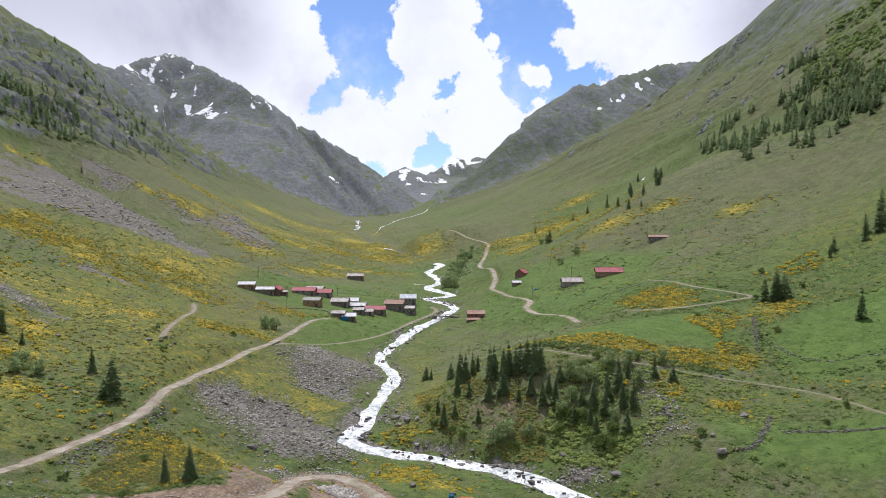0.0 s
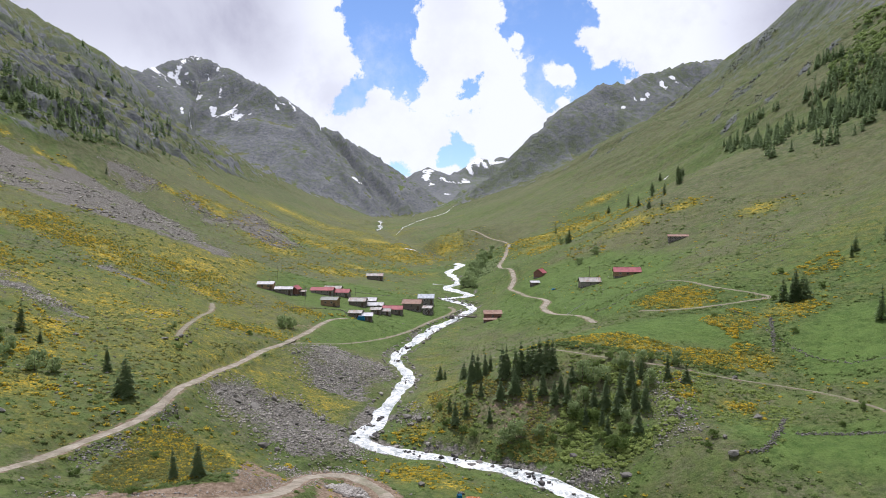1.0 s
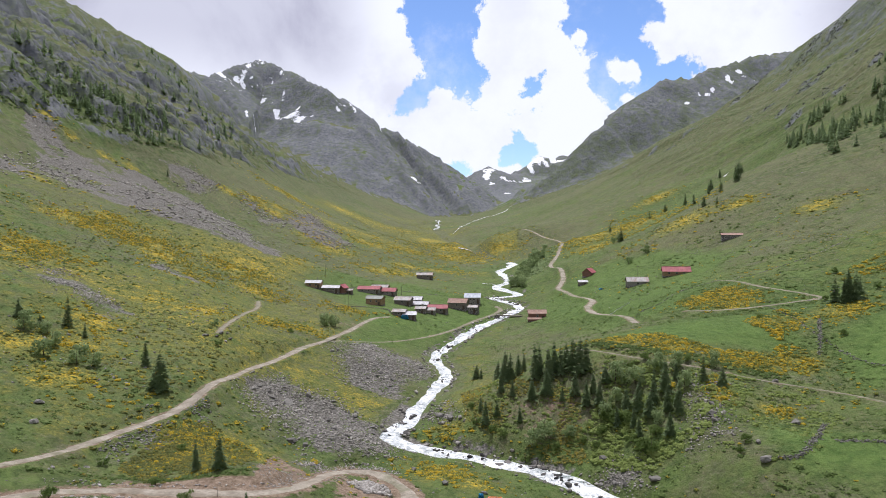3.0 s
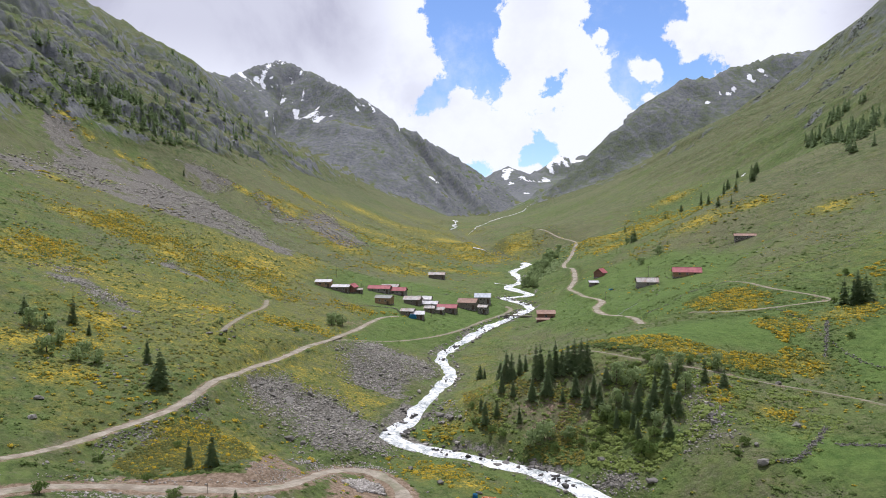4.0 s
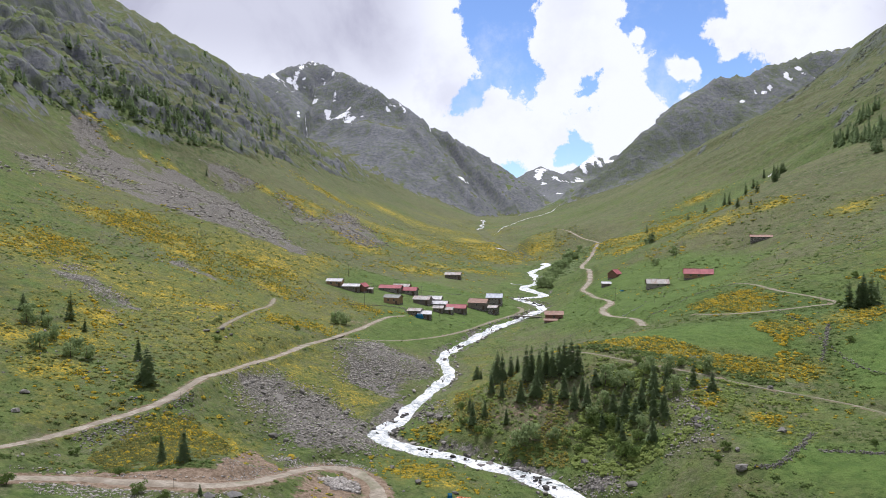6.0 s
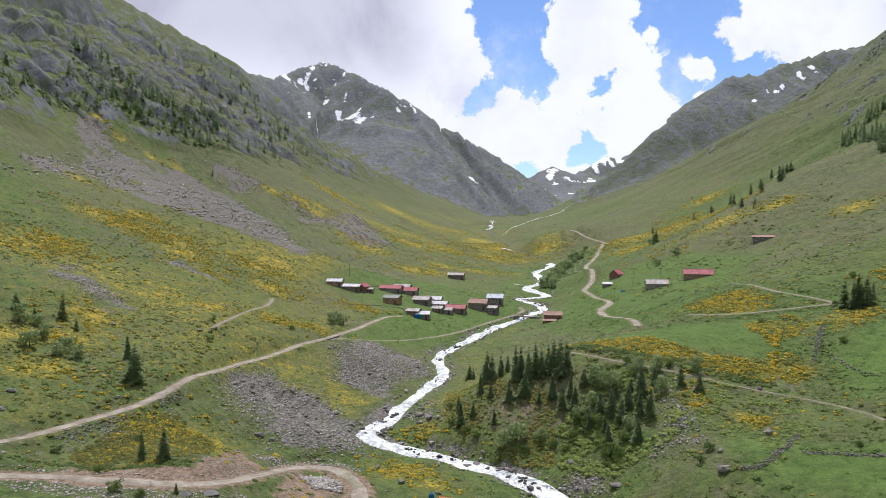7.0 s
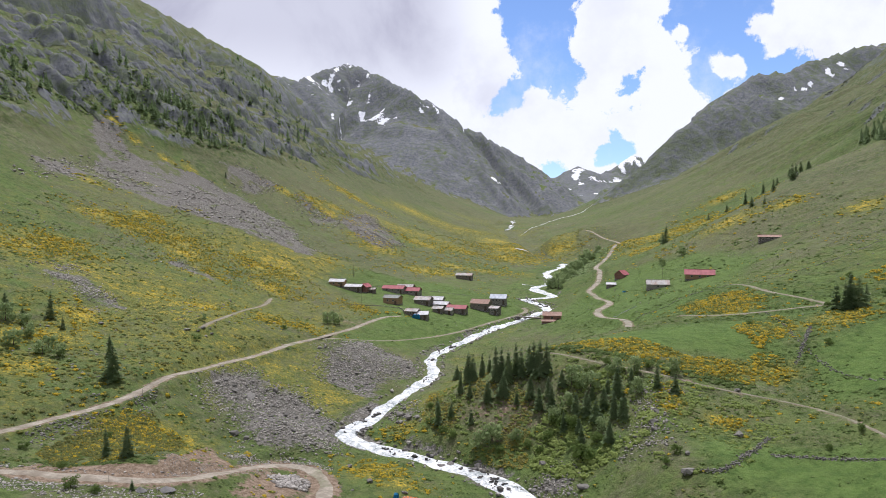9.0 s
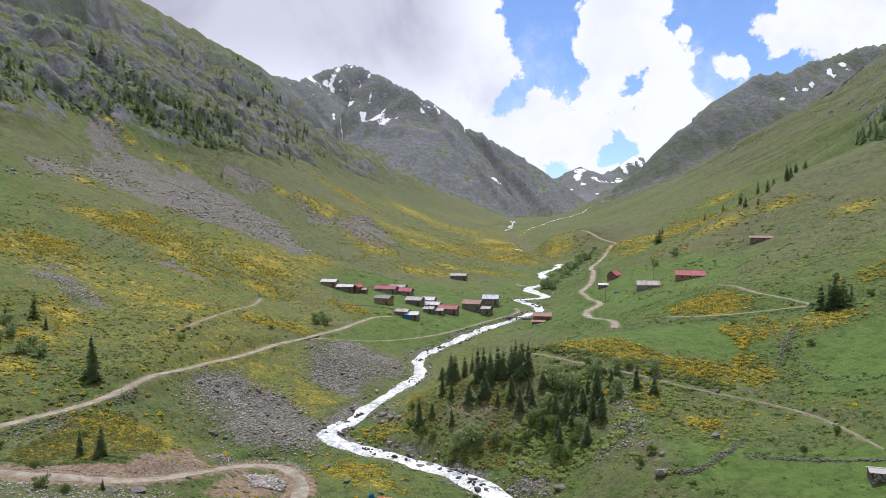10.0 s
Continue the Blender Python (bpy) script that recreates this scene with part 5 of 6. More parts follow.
# scree and loose stones
for k, ring in enumerate(SCREE_FIELDS):
    box_of = np.array(ring)
    lo, hi = box_of.min(0) - 5, box_of.max(0) + 5
    area = float(np.prod(hi - lo))
    near_by = k not in (2, 8, 9, 10, 11)
    count = int(min(22000, area * 8.5)) if near_by else int(min(8500, area * 0.55))
    p = rng.uniform(lo, hi, (count, 2))
    keep = inside(p[:, 0], p[:, 1], ring, 5.0 if near_by else 12.0) * (0.45 + 0.75 * fractal(p[:, 0], p[:, 1], 11 if near_by else 25, 100 + k, 4))
    p = p[rng.random(count) < keep]
    p = off_track(p, 0.3) if near_by else p
    low, high = (0.15, 0.95) if near_by else (0.6, 2.3)
    joined("scree", STONES, rows_for(p, low, high, 4, (0.5, 0.95), -0.12, 3.4, 0.25), grey_stone, "field of loose angular grey stones", "scree")
p = off_track(scatter(2600, VALLEY, clumps(22, 110, 0.0)), 0.3)
p = p[~in_fields(p)]
joined("scattered_stones", STONES, rows_for(p, 0.15, 1.0, 4, (0.5, 0.9), 0.0, 3.4, 0.2), field_stone, "grey stones scattered in the grass", "stones")
p = off_track(scatter(1100, [(-62, 112), (-66, 142), (-58, 152), (-52, 142), (-58, 118)], clumps(8, 111, -0.1)), 0.3)
joined("verge_stones", STONES, rows_for(p, 0.15, 0.95, 4, (0.5, 0.9), 0.0, 3.0, 0.2), field_stone, "grey stones tipped along the road verge", "stones")
p = scatter(900, [(-22, 146), (-17, 143.5), (-15, 137), (-19, 133), (-24, 138)])
joined("rubble_heap", STONES, rows_for(p, 0.25, 1.3, 4, (0.6, 0.95), -0.15, 2.4, 0.3), pale_stone, "heap of pale broken rubble inside the bend", "rubble")
p = off_track(scatter(1700, [(-56, 98), (-50, 105.5), (-34, 107.5), (-24, 116), (-22, 104), (-40, 92)], clumps(6, 112, -0.15)), 0.2)
joined("roadside_rubble", STONES, rows_for(p, 0.12, 0.75, 4, (0.5, 0.9), -0.05, 2.6, 0.2), pale_stone, "pale rubble tipped below the road", "rubble")
p = off_track(scatter(1200, [(-37, 124), (-34, 134), (-30, 142), (-24, 142), (-26, 122), (-31, 115)]), 0.0)
joined("bank_rubble", STONES, rows_for(p, 0.10, 0.45, 4, (0.5, 0.9), -0.05, 2.6, 0.2), pale_stone, "small stones on the bare earth bank", "rubble")
p = off_track(scatter(900, [(-38, 143), (-31, 149), (-24, 155), (-17, 155), (-12, 149), (-19, 151.5), (-27, 149), (-31, 141)], clumps(5, 113, -0.3)), 0.2)
joined("bend_stones", STONES, rows_for(p, 0.12, 0.7, 4, (0.5, 0.9), -0.05, 2.4, 0.2), pale_stone, "pale stones spread above the road bend", "stones")
p = dense([(-62, 103, 0), (-52, 110.4, 0), (-42, 113, 0), (-35, 115, 0), (-32, 119, 0), (-31, 128, 0)], 0.25)[:, :2]
joined("cut_edge_stones", STONES, rows_for(p + rng.normal(0, 0.5, p.shape), 0.12, 0.7, 4, (0.5, 0.9), -0.1, 1.8, 0.2), pale_stone, "stones along the cut edge of the road", "stones")

# boulders in and along the stream
s = STREAM_NEAR[(STREAM_NEAR[:, 1] > 120) & (STREAM_NEAR[:, 1] < 420)]
line = dense([tuple(v) for v in s], 0.35)
t = np.gradient(line[:, :2], axis=0)
side = np.stack([-t[:, 1], t[:, 0]], 1) / np.linalg.norm(t, axis=1)[:, None]
pick = rng.integers(0, len(line), 560)
off = rng.choice([-1, 1], 560) * rng.uniform(2.7, 4.8, 560)
p = line[pick, :2] + side[pick] * off[:, None]
joined("bank_boulders", STONES, rows_for(p, 0.4, 1.7, 4, (0.5, 0.85), -0.15, 2.0, 0.2), grey_stone, "grey boulders along the stream bank", "boulders")
pick = rng.integers(0, len(line), 400)
clus = ripple(line[pick, 0] * 1.0, line[pick, 1] * 1.0, 9, 44)
pick = pick[clus > -0.1]
off = rng.normal(0, 1.3, len(pick))
p = line[pick, :2] + side[pick] * off[:, None]
rows = rows_for(p, 0.4, 1.7, 4, (0.5, 0.8), 0.0, 2.0, 0.2)
rows[:, 2] = line[pick, 2] + 0.02
joined("stream_boulders", STONES, rows, wet_stone, "wet dark boulders standing in white water", "boulders")

# tussocks that roughen the meadow
TUSSOCKS = [leafy_shape(s, 8, 0.46, 0.5, 0, 0) for s in (11, 12, 13)]
p = scatter(13000, [(-120, 240), (-115, 140), (-72, 92), (-10, 110), (40, 120), (100, 118), (125, 200), (115, 260), (0, 290), (-60, 270)], clumps(7, 120, -0.35))
p = off_track(p, 0.2)
p = p[~in_fields(p) | (rng.random(len(p)) < 0.3)]
meadow_green = leaf_material("meadow_tussock", (0.080, 0.132, 0.030), (0.265, 0.345, 0.110))
p = np.vstack([p, off_track(scatter(2600, [(-100, 340), (-60, 285), (-22, 262), (5, 345), (-8, 410), (-90, 410)], clumps(9, 121, -0.3)), 0.2), off_track(scatter(1500, [(14, 300), (36, 250), (76, 255), (100, 330), (60, 400), (16, 350)], clumps(10, 122, -0.3)), 0.2)])
joined("meadow_tussocks", TUSSOCKS, rows_for(p, 0.35, 1.1, 3, (0.45, 0.8), 0.05, 1.8), meadow_green, "coarse green tussocks and herbs of the meadow", "grass")

# specks of scrub and stone on the higher slopes
def free(p):
    return p[~in_scree(p)]


p = free(np.vstack([scatter(1900, [(-250, 500), (-225, 330), (-170, 190), (-110, 190), (-100, 330), (-130, 520)], clumps(24, 130, -0.25)),
                    scatter(700, [(-240, 900), (-240, 520), (-130, 520), (-80, 620), (-130, 900)], clumps(40, 131, -0.2))]))
joined("slope_scrub", LEAFY_LOW, rows_for(p, 0.7, 2.4, 3, (0.45, 0.8), 0.05, 1.8), bush_green, "dark green scrub dotted over the slope", "scrub", True)
p = np.vstack([scatter(1500, [(95, 300), (60, 420), (95, 560), (210, 620), (215, 430), (150, 290)], clumps(20, 132, -0.1)), scatter(500, [(95, 560), (130, 900), (260, 900), (250, 640)], clumps(40, 133, -0.1))])
joined("hillside_scrub", LEAFY_LOW, rows_for(p, 0.7, 2.3, 3, (0.45, 0.8), 0.05, 1.8), bush_green, "dark green scrub dotted over the hillside", "scrub", True)
p = np.vstack([scatter(2400, [(-250, 480), (-225, 330), (-170, 190), (-110, 150), (-70, 120), (-66, 200), (-100, 330), (-130, 480)], clumps(22, 134, -0.05)), scatter(500, [(95, 320), (85, 420), (120, 560), (200, 600), (190, 420)], clumps(22, 135, 0.0))])
joined("slope_stones", STONES, rows_for(p, 0.25, 1.3, 4, (0.5, 0.9), 0.0, 3.2, 0.2), field_stone, "grey stones strewn over the grass slope", "stones")
lines = [[(84, 191), (95, 185.5), (108, 179.5), (120, 174)], [(92.5, 218), (88, 205), (85, 196)], [(71, 154.4), (78, 153.6), (86, 151)], [(58, 148), (62, 147.6), (66, 152.5), (73, 163)],
         [(86, 183), (97, 176), (112, 167)], [(104, 219), (118, 217), (132, 214)], [(66, 236), (80, 237), (96, 236)], [(36, 262), (44, 272), (56, 276), (70, 288)]]
p = np.vstack([dense([(a, b, 0) for a, b in ln], 0.55)[:, :2] for ln in lines])
p = p + rng.normal(0, 0.8, p.shape)
joined("wall_bushes", LEAFY, rows_for(p, 0.5, 1.7, 3, (0.5, 0.85), 0.05, 1.5), bush_green, "bushes and weeds along the field walls", "scrub", True)

# dark outcrops on the steep flanks
dark_rock = rock_material("dark_crag", (0.060, 0.066, 0.052), (0.150, 0.155, 0.125))
outcrops = []
for ox, oy, ln, wd in OUTCROPS:
    u, v = rng.normal(0, 0.55, (2, int(ln * wd * 0.5)))
    outcrops.append(np.stack([ox + 0.66 * u * ln - 0.75 * v * wd, oy + 0.75 * u * ln + 0.66 * v * wd], 1))
joined("hillside_outcrops", STONES, rows_for(np.vstack(outcrops), 1.0, 4.2, 4, (0.4, 0.8), 0.1, 2.0, 0.3), dark_rock, "dark rock outcrops on the steep grass flank", "outcrops")
p = scatter(420, crag_face + [], clumps(50, 151, -0.05))
joined("crag_outcrops", STONES, rows_for(p, 1.0, 4.0, 4, (0.5, 0.9), 0.25, 2.2, 0.4), dark_rock, "grey crags jutting from the steep green mountainside", "outcrops")
p = scatter(1600, [(150, 520), (120, 700), (150, 1100), (380, 1250), (400, 900), (300, 620), (230, 480)], clumps(36, 152, -0.1))
joined("upper_scrub", LEAFY_LOW, rows_for(p, 1.0, 3.2, 3, (0.4, 0.7), 0.05, 1.6), bush_green, "low dark scrub on the upper grass flank", "scrub", True)
p = off_track(scatter(5000, [(40, 250), (36, 210), (60, 150), (100, 118), (150, 130), (160, 280), (120, 330), (70, 300)], clumps(8, 153, -0.2)), 0.2)
p = p[~in_fields(p)]
joined("field_tussocks", TUSSOCKS, rows_for(p, 0.4, 1.3, 3, (0.45, 0.8), 0.05, 1.8), bush_green, "rough darker tussocks between the mown fields", "grass")

# herbs, faded shrubs and flowering bushes of the knoll
knoll_olive = leaf_material("olive_shrub", (0.190, 0.210, 0.062), (0.310, 0.305, 0.105), flower=(0.42, 0.350, 0.060), share=0.2)
knoll_side = [(-8, 206), (-5, 184), (8, 170), (24, 166), (23, 184), (8, 202)]
p = off_track(scatter(1500, knoll_side, clumps(7, 160, -0.5)))
joined("knoll_shrubs", LEAFY, rows_for(p, 0.4, 1.4, 3, (0.7, 1.1), 0.05, 1.6), knoll_olive, "olive and yellowed low shrubs on the open knoll side", "scrub", True)
p = off_track(scatter(620, [(24, 166), (36, 158), (50, 160), (58, 178), (60, 186), (40, 192), (26, 182)], clumps(7, 161, -0.2)))
joined("knoll_bushes", LEAFY, rows_for(p, 0.7, 2.6, 3, (0.7, 1.1), 0.05, 1.7), herb_green, "fresh green leafy bushes between the young spruces", "scrub", True)
p = np.vstack([dense([(20, 212, 0), (32, 207, 0), (42, 202, 0), (54, 195.5, 0), (64, 192.5, 0), (72, 193, 0)], 0.6)[:, :2]] * 4)
p = off_track(p + rng.normal(0, 2.0, p.shape), 0.6)
joined("azalea_hedge", LEAFY, rows_for(p, 0.7, 2.0, 3, (0.7, 1.1), 0.05, 1.4), azalea, "rounded golden flowering bushes above the foot path", "flowering shrubs", True)
p = dense([(-66, 105, 0), (-57.3, 111.6, 0), (-52.8, 113.8, 0), (-46.7, 115.2, 0), (-39.5, 117.6, 0), (-36.4, 121, 0)], 0.3)[:, :2]
joined("cut_edge_bushes", LEAFY, rows_for(p + rng.normal(0, 0.45, p.shape), 0.5, 1.7, 3, (0.5, 0.9), 0.05, 1.4), bush_green, "dark green bushes along the cut edge of the road", "scrub", True)

# banks of flowering bushes round the eastern fields
BANKS = [([(72, 224), (77, 207), (84, 212), (89, 226), (86, 234), (78, 230)], 190), ([(73, 200), (77, 187), (81, 190), (82, 203), (77, 206)], 70), ([(58, 196), (61, 188.5), (72, 187.5), (71, 198), (64, 200)], 90),
         ([(98, 230), (100, 221), (110, 220), (113, 228), (106, 229)], 110), ([(61, 262), (63, 247.5), (80, 247), (88, 256), (80, 268), (68, 268)], 380), ([(110, 262), (112, 246), (130, 250), (134, 268)], 130),
         ([(50, 183), (50, 174), (56, 168), (58, 176), (55, 182)], 60), ([(60, 173), (66, 166), (68, 169), (62, 175)], 36), ([(39, 214), (36, 206), (48, 201), (58, 196), (56, 202), (46, 210)], 110)]
p = np.vstack([scatter(count, ring, clumps(7, 190, -0.45)) for ring, count in BANKS])
p = off_track(p, 0.5)
joined("azalea_bank", LEAFY, rows_for(p, 0.7, 2.7, 3, (0.65, 1.05), 0.05, 1.5), azalea, "dense golden flowering bushes round the mown fields", "flowering shrubs", True)
p = np.vstack([scatter(count // 2, ring, clumps(6, 192, -0.3)) for ring, count in BANKS] + [scatter(500, [(44, 180), (50, 150), (60, 142), (76, 160), (84, 176), (62, 184)], clumps(9, 193, -0.1))])
joined("bank_bushes", LEAFY, rows_for(off_track(p, 0.5), 0.5, 1.9, 3, (0.6, 1.0), 0.05, 1.8), herb_green, "fresh green bushes among the golden ones", "scrub", True)
# grey-brown heath and low scrub that roughens the western slope
west = [(-260, 440), (-200, 300), (-140, 180), (-75, 120), (-62, 170), (-62, 240), (-95, 300), (-110, 380), (-150, 500), (-240, 520)]
p = free(off_track(scatter(1500, west, clumps(18, 191, -0.15))))
joined("heath", LEAFY_LOW, rows_for(p, 0.7, 2.2, 3, (0.4, 0.7), 0.05, 1.8), russet, "faded olive and russet heath on the western slope", "scrub", True)

# shrubs that cover the mound above the road bend
mound = [(-58, 116), (-52, 113.5), (-44, 116), (-38, 122), (-41, 136), (-46, 142), (-54, 144), (-58, 134)]
p = off_track(scatter(2100, mound, clumps(7, 170, -0.6)))
half = rng.random(len(p)) < 0.88 - 0.40 * (fractal(p[:, 0], p[:, 1], 6, 172, 2) > 0.2)
joined("mound_shrubs", LEAFY, rows_for(p[half], 0.5, 1.4, 3, (0.7, 1.1), 0.05, 1.4), russet, "olive green and yellowed shrubs covering the mound", "scrub", True)
joined("mound_azalea", LEAFY, rows_for(p[~half], 0.5, 1.4, 3, (0.7, 1.1), 0.05, 1.4), azalea, "golden flowering shrubs covering the mound", "flowering shrubs", True)

# bushes dotted over the eastern meadows and the upper valley floor
p = off_track(scatter(420, [(30, 250), (44, 160), (60, 130), (100, 115), (150, 130), (165, 280), (130, 400), (70, 400), (50, 320)], clumps(26, 180, 0.0)))
p = p[~in_fields(p)]
joined("meadow_bushes", LEAFY, rows_for(p, 0.9, 2.6, 3, (0.55, 0.9), 0.05, 1.6), bush_green, "green bushes dotted over the eastern meadow", "scrub", True)
p = off_track(scatter(420, [(34, 250), (44, 170), (70, 150), (130, 130), (150, 280), (120, 360), (70, 300)], clumps(16, 181, 0.1)))
p = p[~in_fields(p)]
joined("meadow_azalea", LEAFY, rows_for(p, 0.6, 1.7, 3, (0.5, 0.8), 0.05, 1.6), azalea, "golden flowering bushes dotted over the eastern meadow", "flowering shrubs", True)
p = off_track(scatter(1500, [(-150, 700), (-120, 430), (-20, 430), (60, 430), (90, 560), (20, 760), (-60, 820)], clumps(30, 182, -0.1)))
joined("valley_scrub", LEAFY_LOW, rows_for(p, 1.0, 3.0, 3, (0.45, 0.75), 0.05, 1.6), bush_green, "green scrub along the upper valley floor", "scrub", True)
p = scatter(1500, [(-230, 1000), (-150, 640), (-60, 620), (30, 640), (20, 760), (-20, 1000), (-120, 1250)], clumps(40, 183, -0.2))
joined("upper_heath", LEAFY_LOW, rows_for(p, 1.5, 4.5, 3, (0.35, 0.6), 0.05, 1.8), russet, "brown and olive heath of the upper valley", "scrub", True)


# ---- houses ----
def plank_material(name, low, high, grain=1.0):
    m, n, skin, p = material(name, 0.85)
    own = n.add("ShaderNodeObjectInfo").outputs["Random"]
    board = n.add("ShaderNodeMapping", {"Vector": p, "Scale": (0.6 * grain, 0.6 * grain, 5.5)}).outputs[0]
    base = n.mix(n.ramp(n.noise(board, 1.0, 5, 0.6), 0.3, 0.7), low, high)
    base = n.mix(n.math("MULTIPLY", own, 0.3), base, (low[0] * 0.6, low[1] * 0.6, low[2] * 0.6))
    n.put(skin.inputs["Base Color"], base)
    bump(n, skin, n.noise(board, 2.0, 4), 0.6, 0.04)
    return m


def sheet_material(name, low, high, rust=(0.24, 0.11, 0.06), worn=0.3, rough=0.5, metal=0.35, patched=0.25):
    """Corrugated sheets nailed side by side, each weathered in its own way, with rust running down them."""
    m, n, skin, p = material(name, rough, metal)
    own = n.add("ShaderNodeObjectInfo").outputs["Random"]
    local = n.add("ShaderNodeTexCoord").outputs["Object"]
    along = n.add("ShaderNodeSeparateXYZ", {0: local}).outputs
    cell = n.math("ADD", n.math("FLOOR", n.math("DIVIDE", along[0], 0.95)), n.math("MULTIPLY", own, 57.0))
    cell = n.math("ADD", cell, n.math("MULTIPLY", n.math("FLOOR", n.math("DIVIDE", along[1], 1.6)), 7.7))
    tone = n.add("ShaderNodeTexWhiteNoise", {"W": cell}, noise_dimensions="1D").outputs["Value"]
    base = n.mix(n.ramp(n.noise(p, 0.5, 5, 0.6), 0.35, 0.65), low, high)
    base = n.mix(n.math("MULTIPLY", n.ramp(tone, 0.15, 0.9), patched), base, tuple(min(1.0, c * 1.7) for c in high))
    run_down = n.add("ShaderNodeMapping", {"Vector": local, "Scale": (2.2, 0.35, 0.35)}).outputs[0]
    base = n.mix(n.math("MULTIPLY", n.ramp(n.math("MULTIPLY_ADD", n.math("SUBTRACT", tone, 0.5), 0.25, n.noise(run_down, 1.0, 6, 0.7)), 0.46, 0.66), worn), base, rust)
    n.put(skin.inputs["Base Color"], base)
    return m


def masonry_material():
    m, n, skin, p = material("field_stone_wall", 0.95)
    tone = n.add("ShaderNodeSeparateXYZ", {0: n.voronoi(p, 2.4, "Color")}).outputs[0]
    base = n.mix(tone, (0.200, 0.186, 0.170), (0.36, 0.34, 0.315))
    base = n.mix(n.ramp(n.voronoi(p, 2.4), 0.42, 0.62), base, (0.075, 0.07, 0.062))
    n.put(skin.inputs["Base Color"], base)
    bump(n, skin, n.voronoi(p, 2.4), -0.8, 0.12)
    return m


dark_planks = plank_material("weathered_dark_planks", (0.125, 0.105, 0.088), (0.275, 0.235, 0.200))
brown_planks = plank_material("brown_planks", (0.240, 0.152, 0.086), (0.42, 0.280, 0.165))
red_planks = plank_material("reddish_planks", (0.165, 0.084, 0.064), (0.30, 0.155, 0.115))
grey_planks = plank_material("grey_planks", (0.190, 0.175, 0.158), (0.36, 0.335, 0.305))
masonry = masonry_material()
red_sheet = sheet_material("red_roof_sheet", (0.27, 0.055, 0.068), (0.36, 0.092, 0.108), worn=0.15, rough=0.7, metal=0.0)
white_sheet = sheet_material("pale_zinc_sheet", (0.36, 0.36, 0.37), (0.52, 0.52, 0.54), worn=0.25, rough=0.65, metal=0.1)
worn_sheet = sheet_material("weathered_zinc_sheet", (0.24, 0.225, 0.21), (0.42, 0.40, 0.385), worn=0.6, rough=0.7, metal=0.1)
rust_sheet = sheet_material("rusty_roof_sheet", (0.22, 0.125, 0.09), (0.34, 0.225, 0.18), worn=0.5, rough=0.75, metal=0.05)
green_sheet = sheet_material("dull_green_sheet", (0.085, 0.095, 0.085), (0.145, 0.155, 0.140), worn=0.15, metal=0.1)
blue_sheet = sheet_material("blue_grey_sheet", (0.30, 0.335, 0.39), (0.42, 0.45, 0.50), worn=0.08, rough=0.65, metal=0.1)


def plain(name, colour, rough=0.6, spread_by=0.12):
    m, n, skin, p = material(name, rough)
    n.put(skin.inputs["Base Color"], n.mix(n.noise(p, 2.0, 5), tuple(c * (1 - spread_by) for c in colour), tuple(c * (1 + spread_by) for c in colour)))
    return m


glass = plain("dim_window_glass", (0.03, 0.035, 0.04), 0.15)
pale_frame = plain("pale_window_frame", (0.36, 0.33, 0.29), 0.6)
door_wood = plain("door_boards", (0.085, 0.060, 0.042), 0.8, 0.3)
blue_tarp = plain("blue_tarpaulin", (0.01, 0.22, 0.42), 0.45, 0.2)
orange_tarp = plain("orange_tarpaulin", (0.62, 0.20, 0.03), 0.5, 0.25)
concrete = plain("pale_concrete", (0.42, 0.40, 0.37), 0.9, 0.2)
pole_wood = plain("grey_pole_wood", (0.16, 0.135, 0.115), 0.9, 0.25)
flue = plain("sooty_metal", (0.12, 0.115, 0.11), 0.6, 0.3)


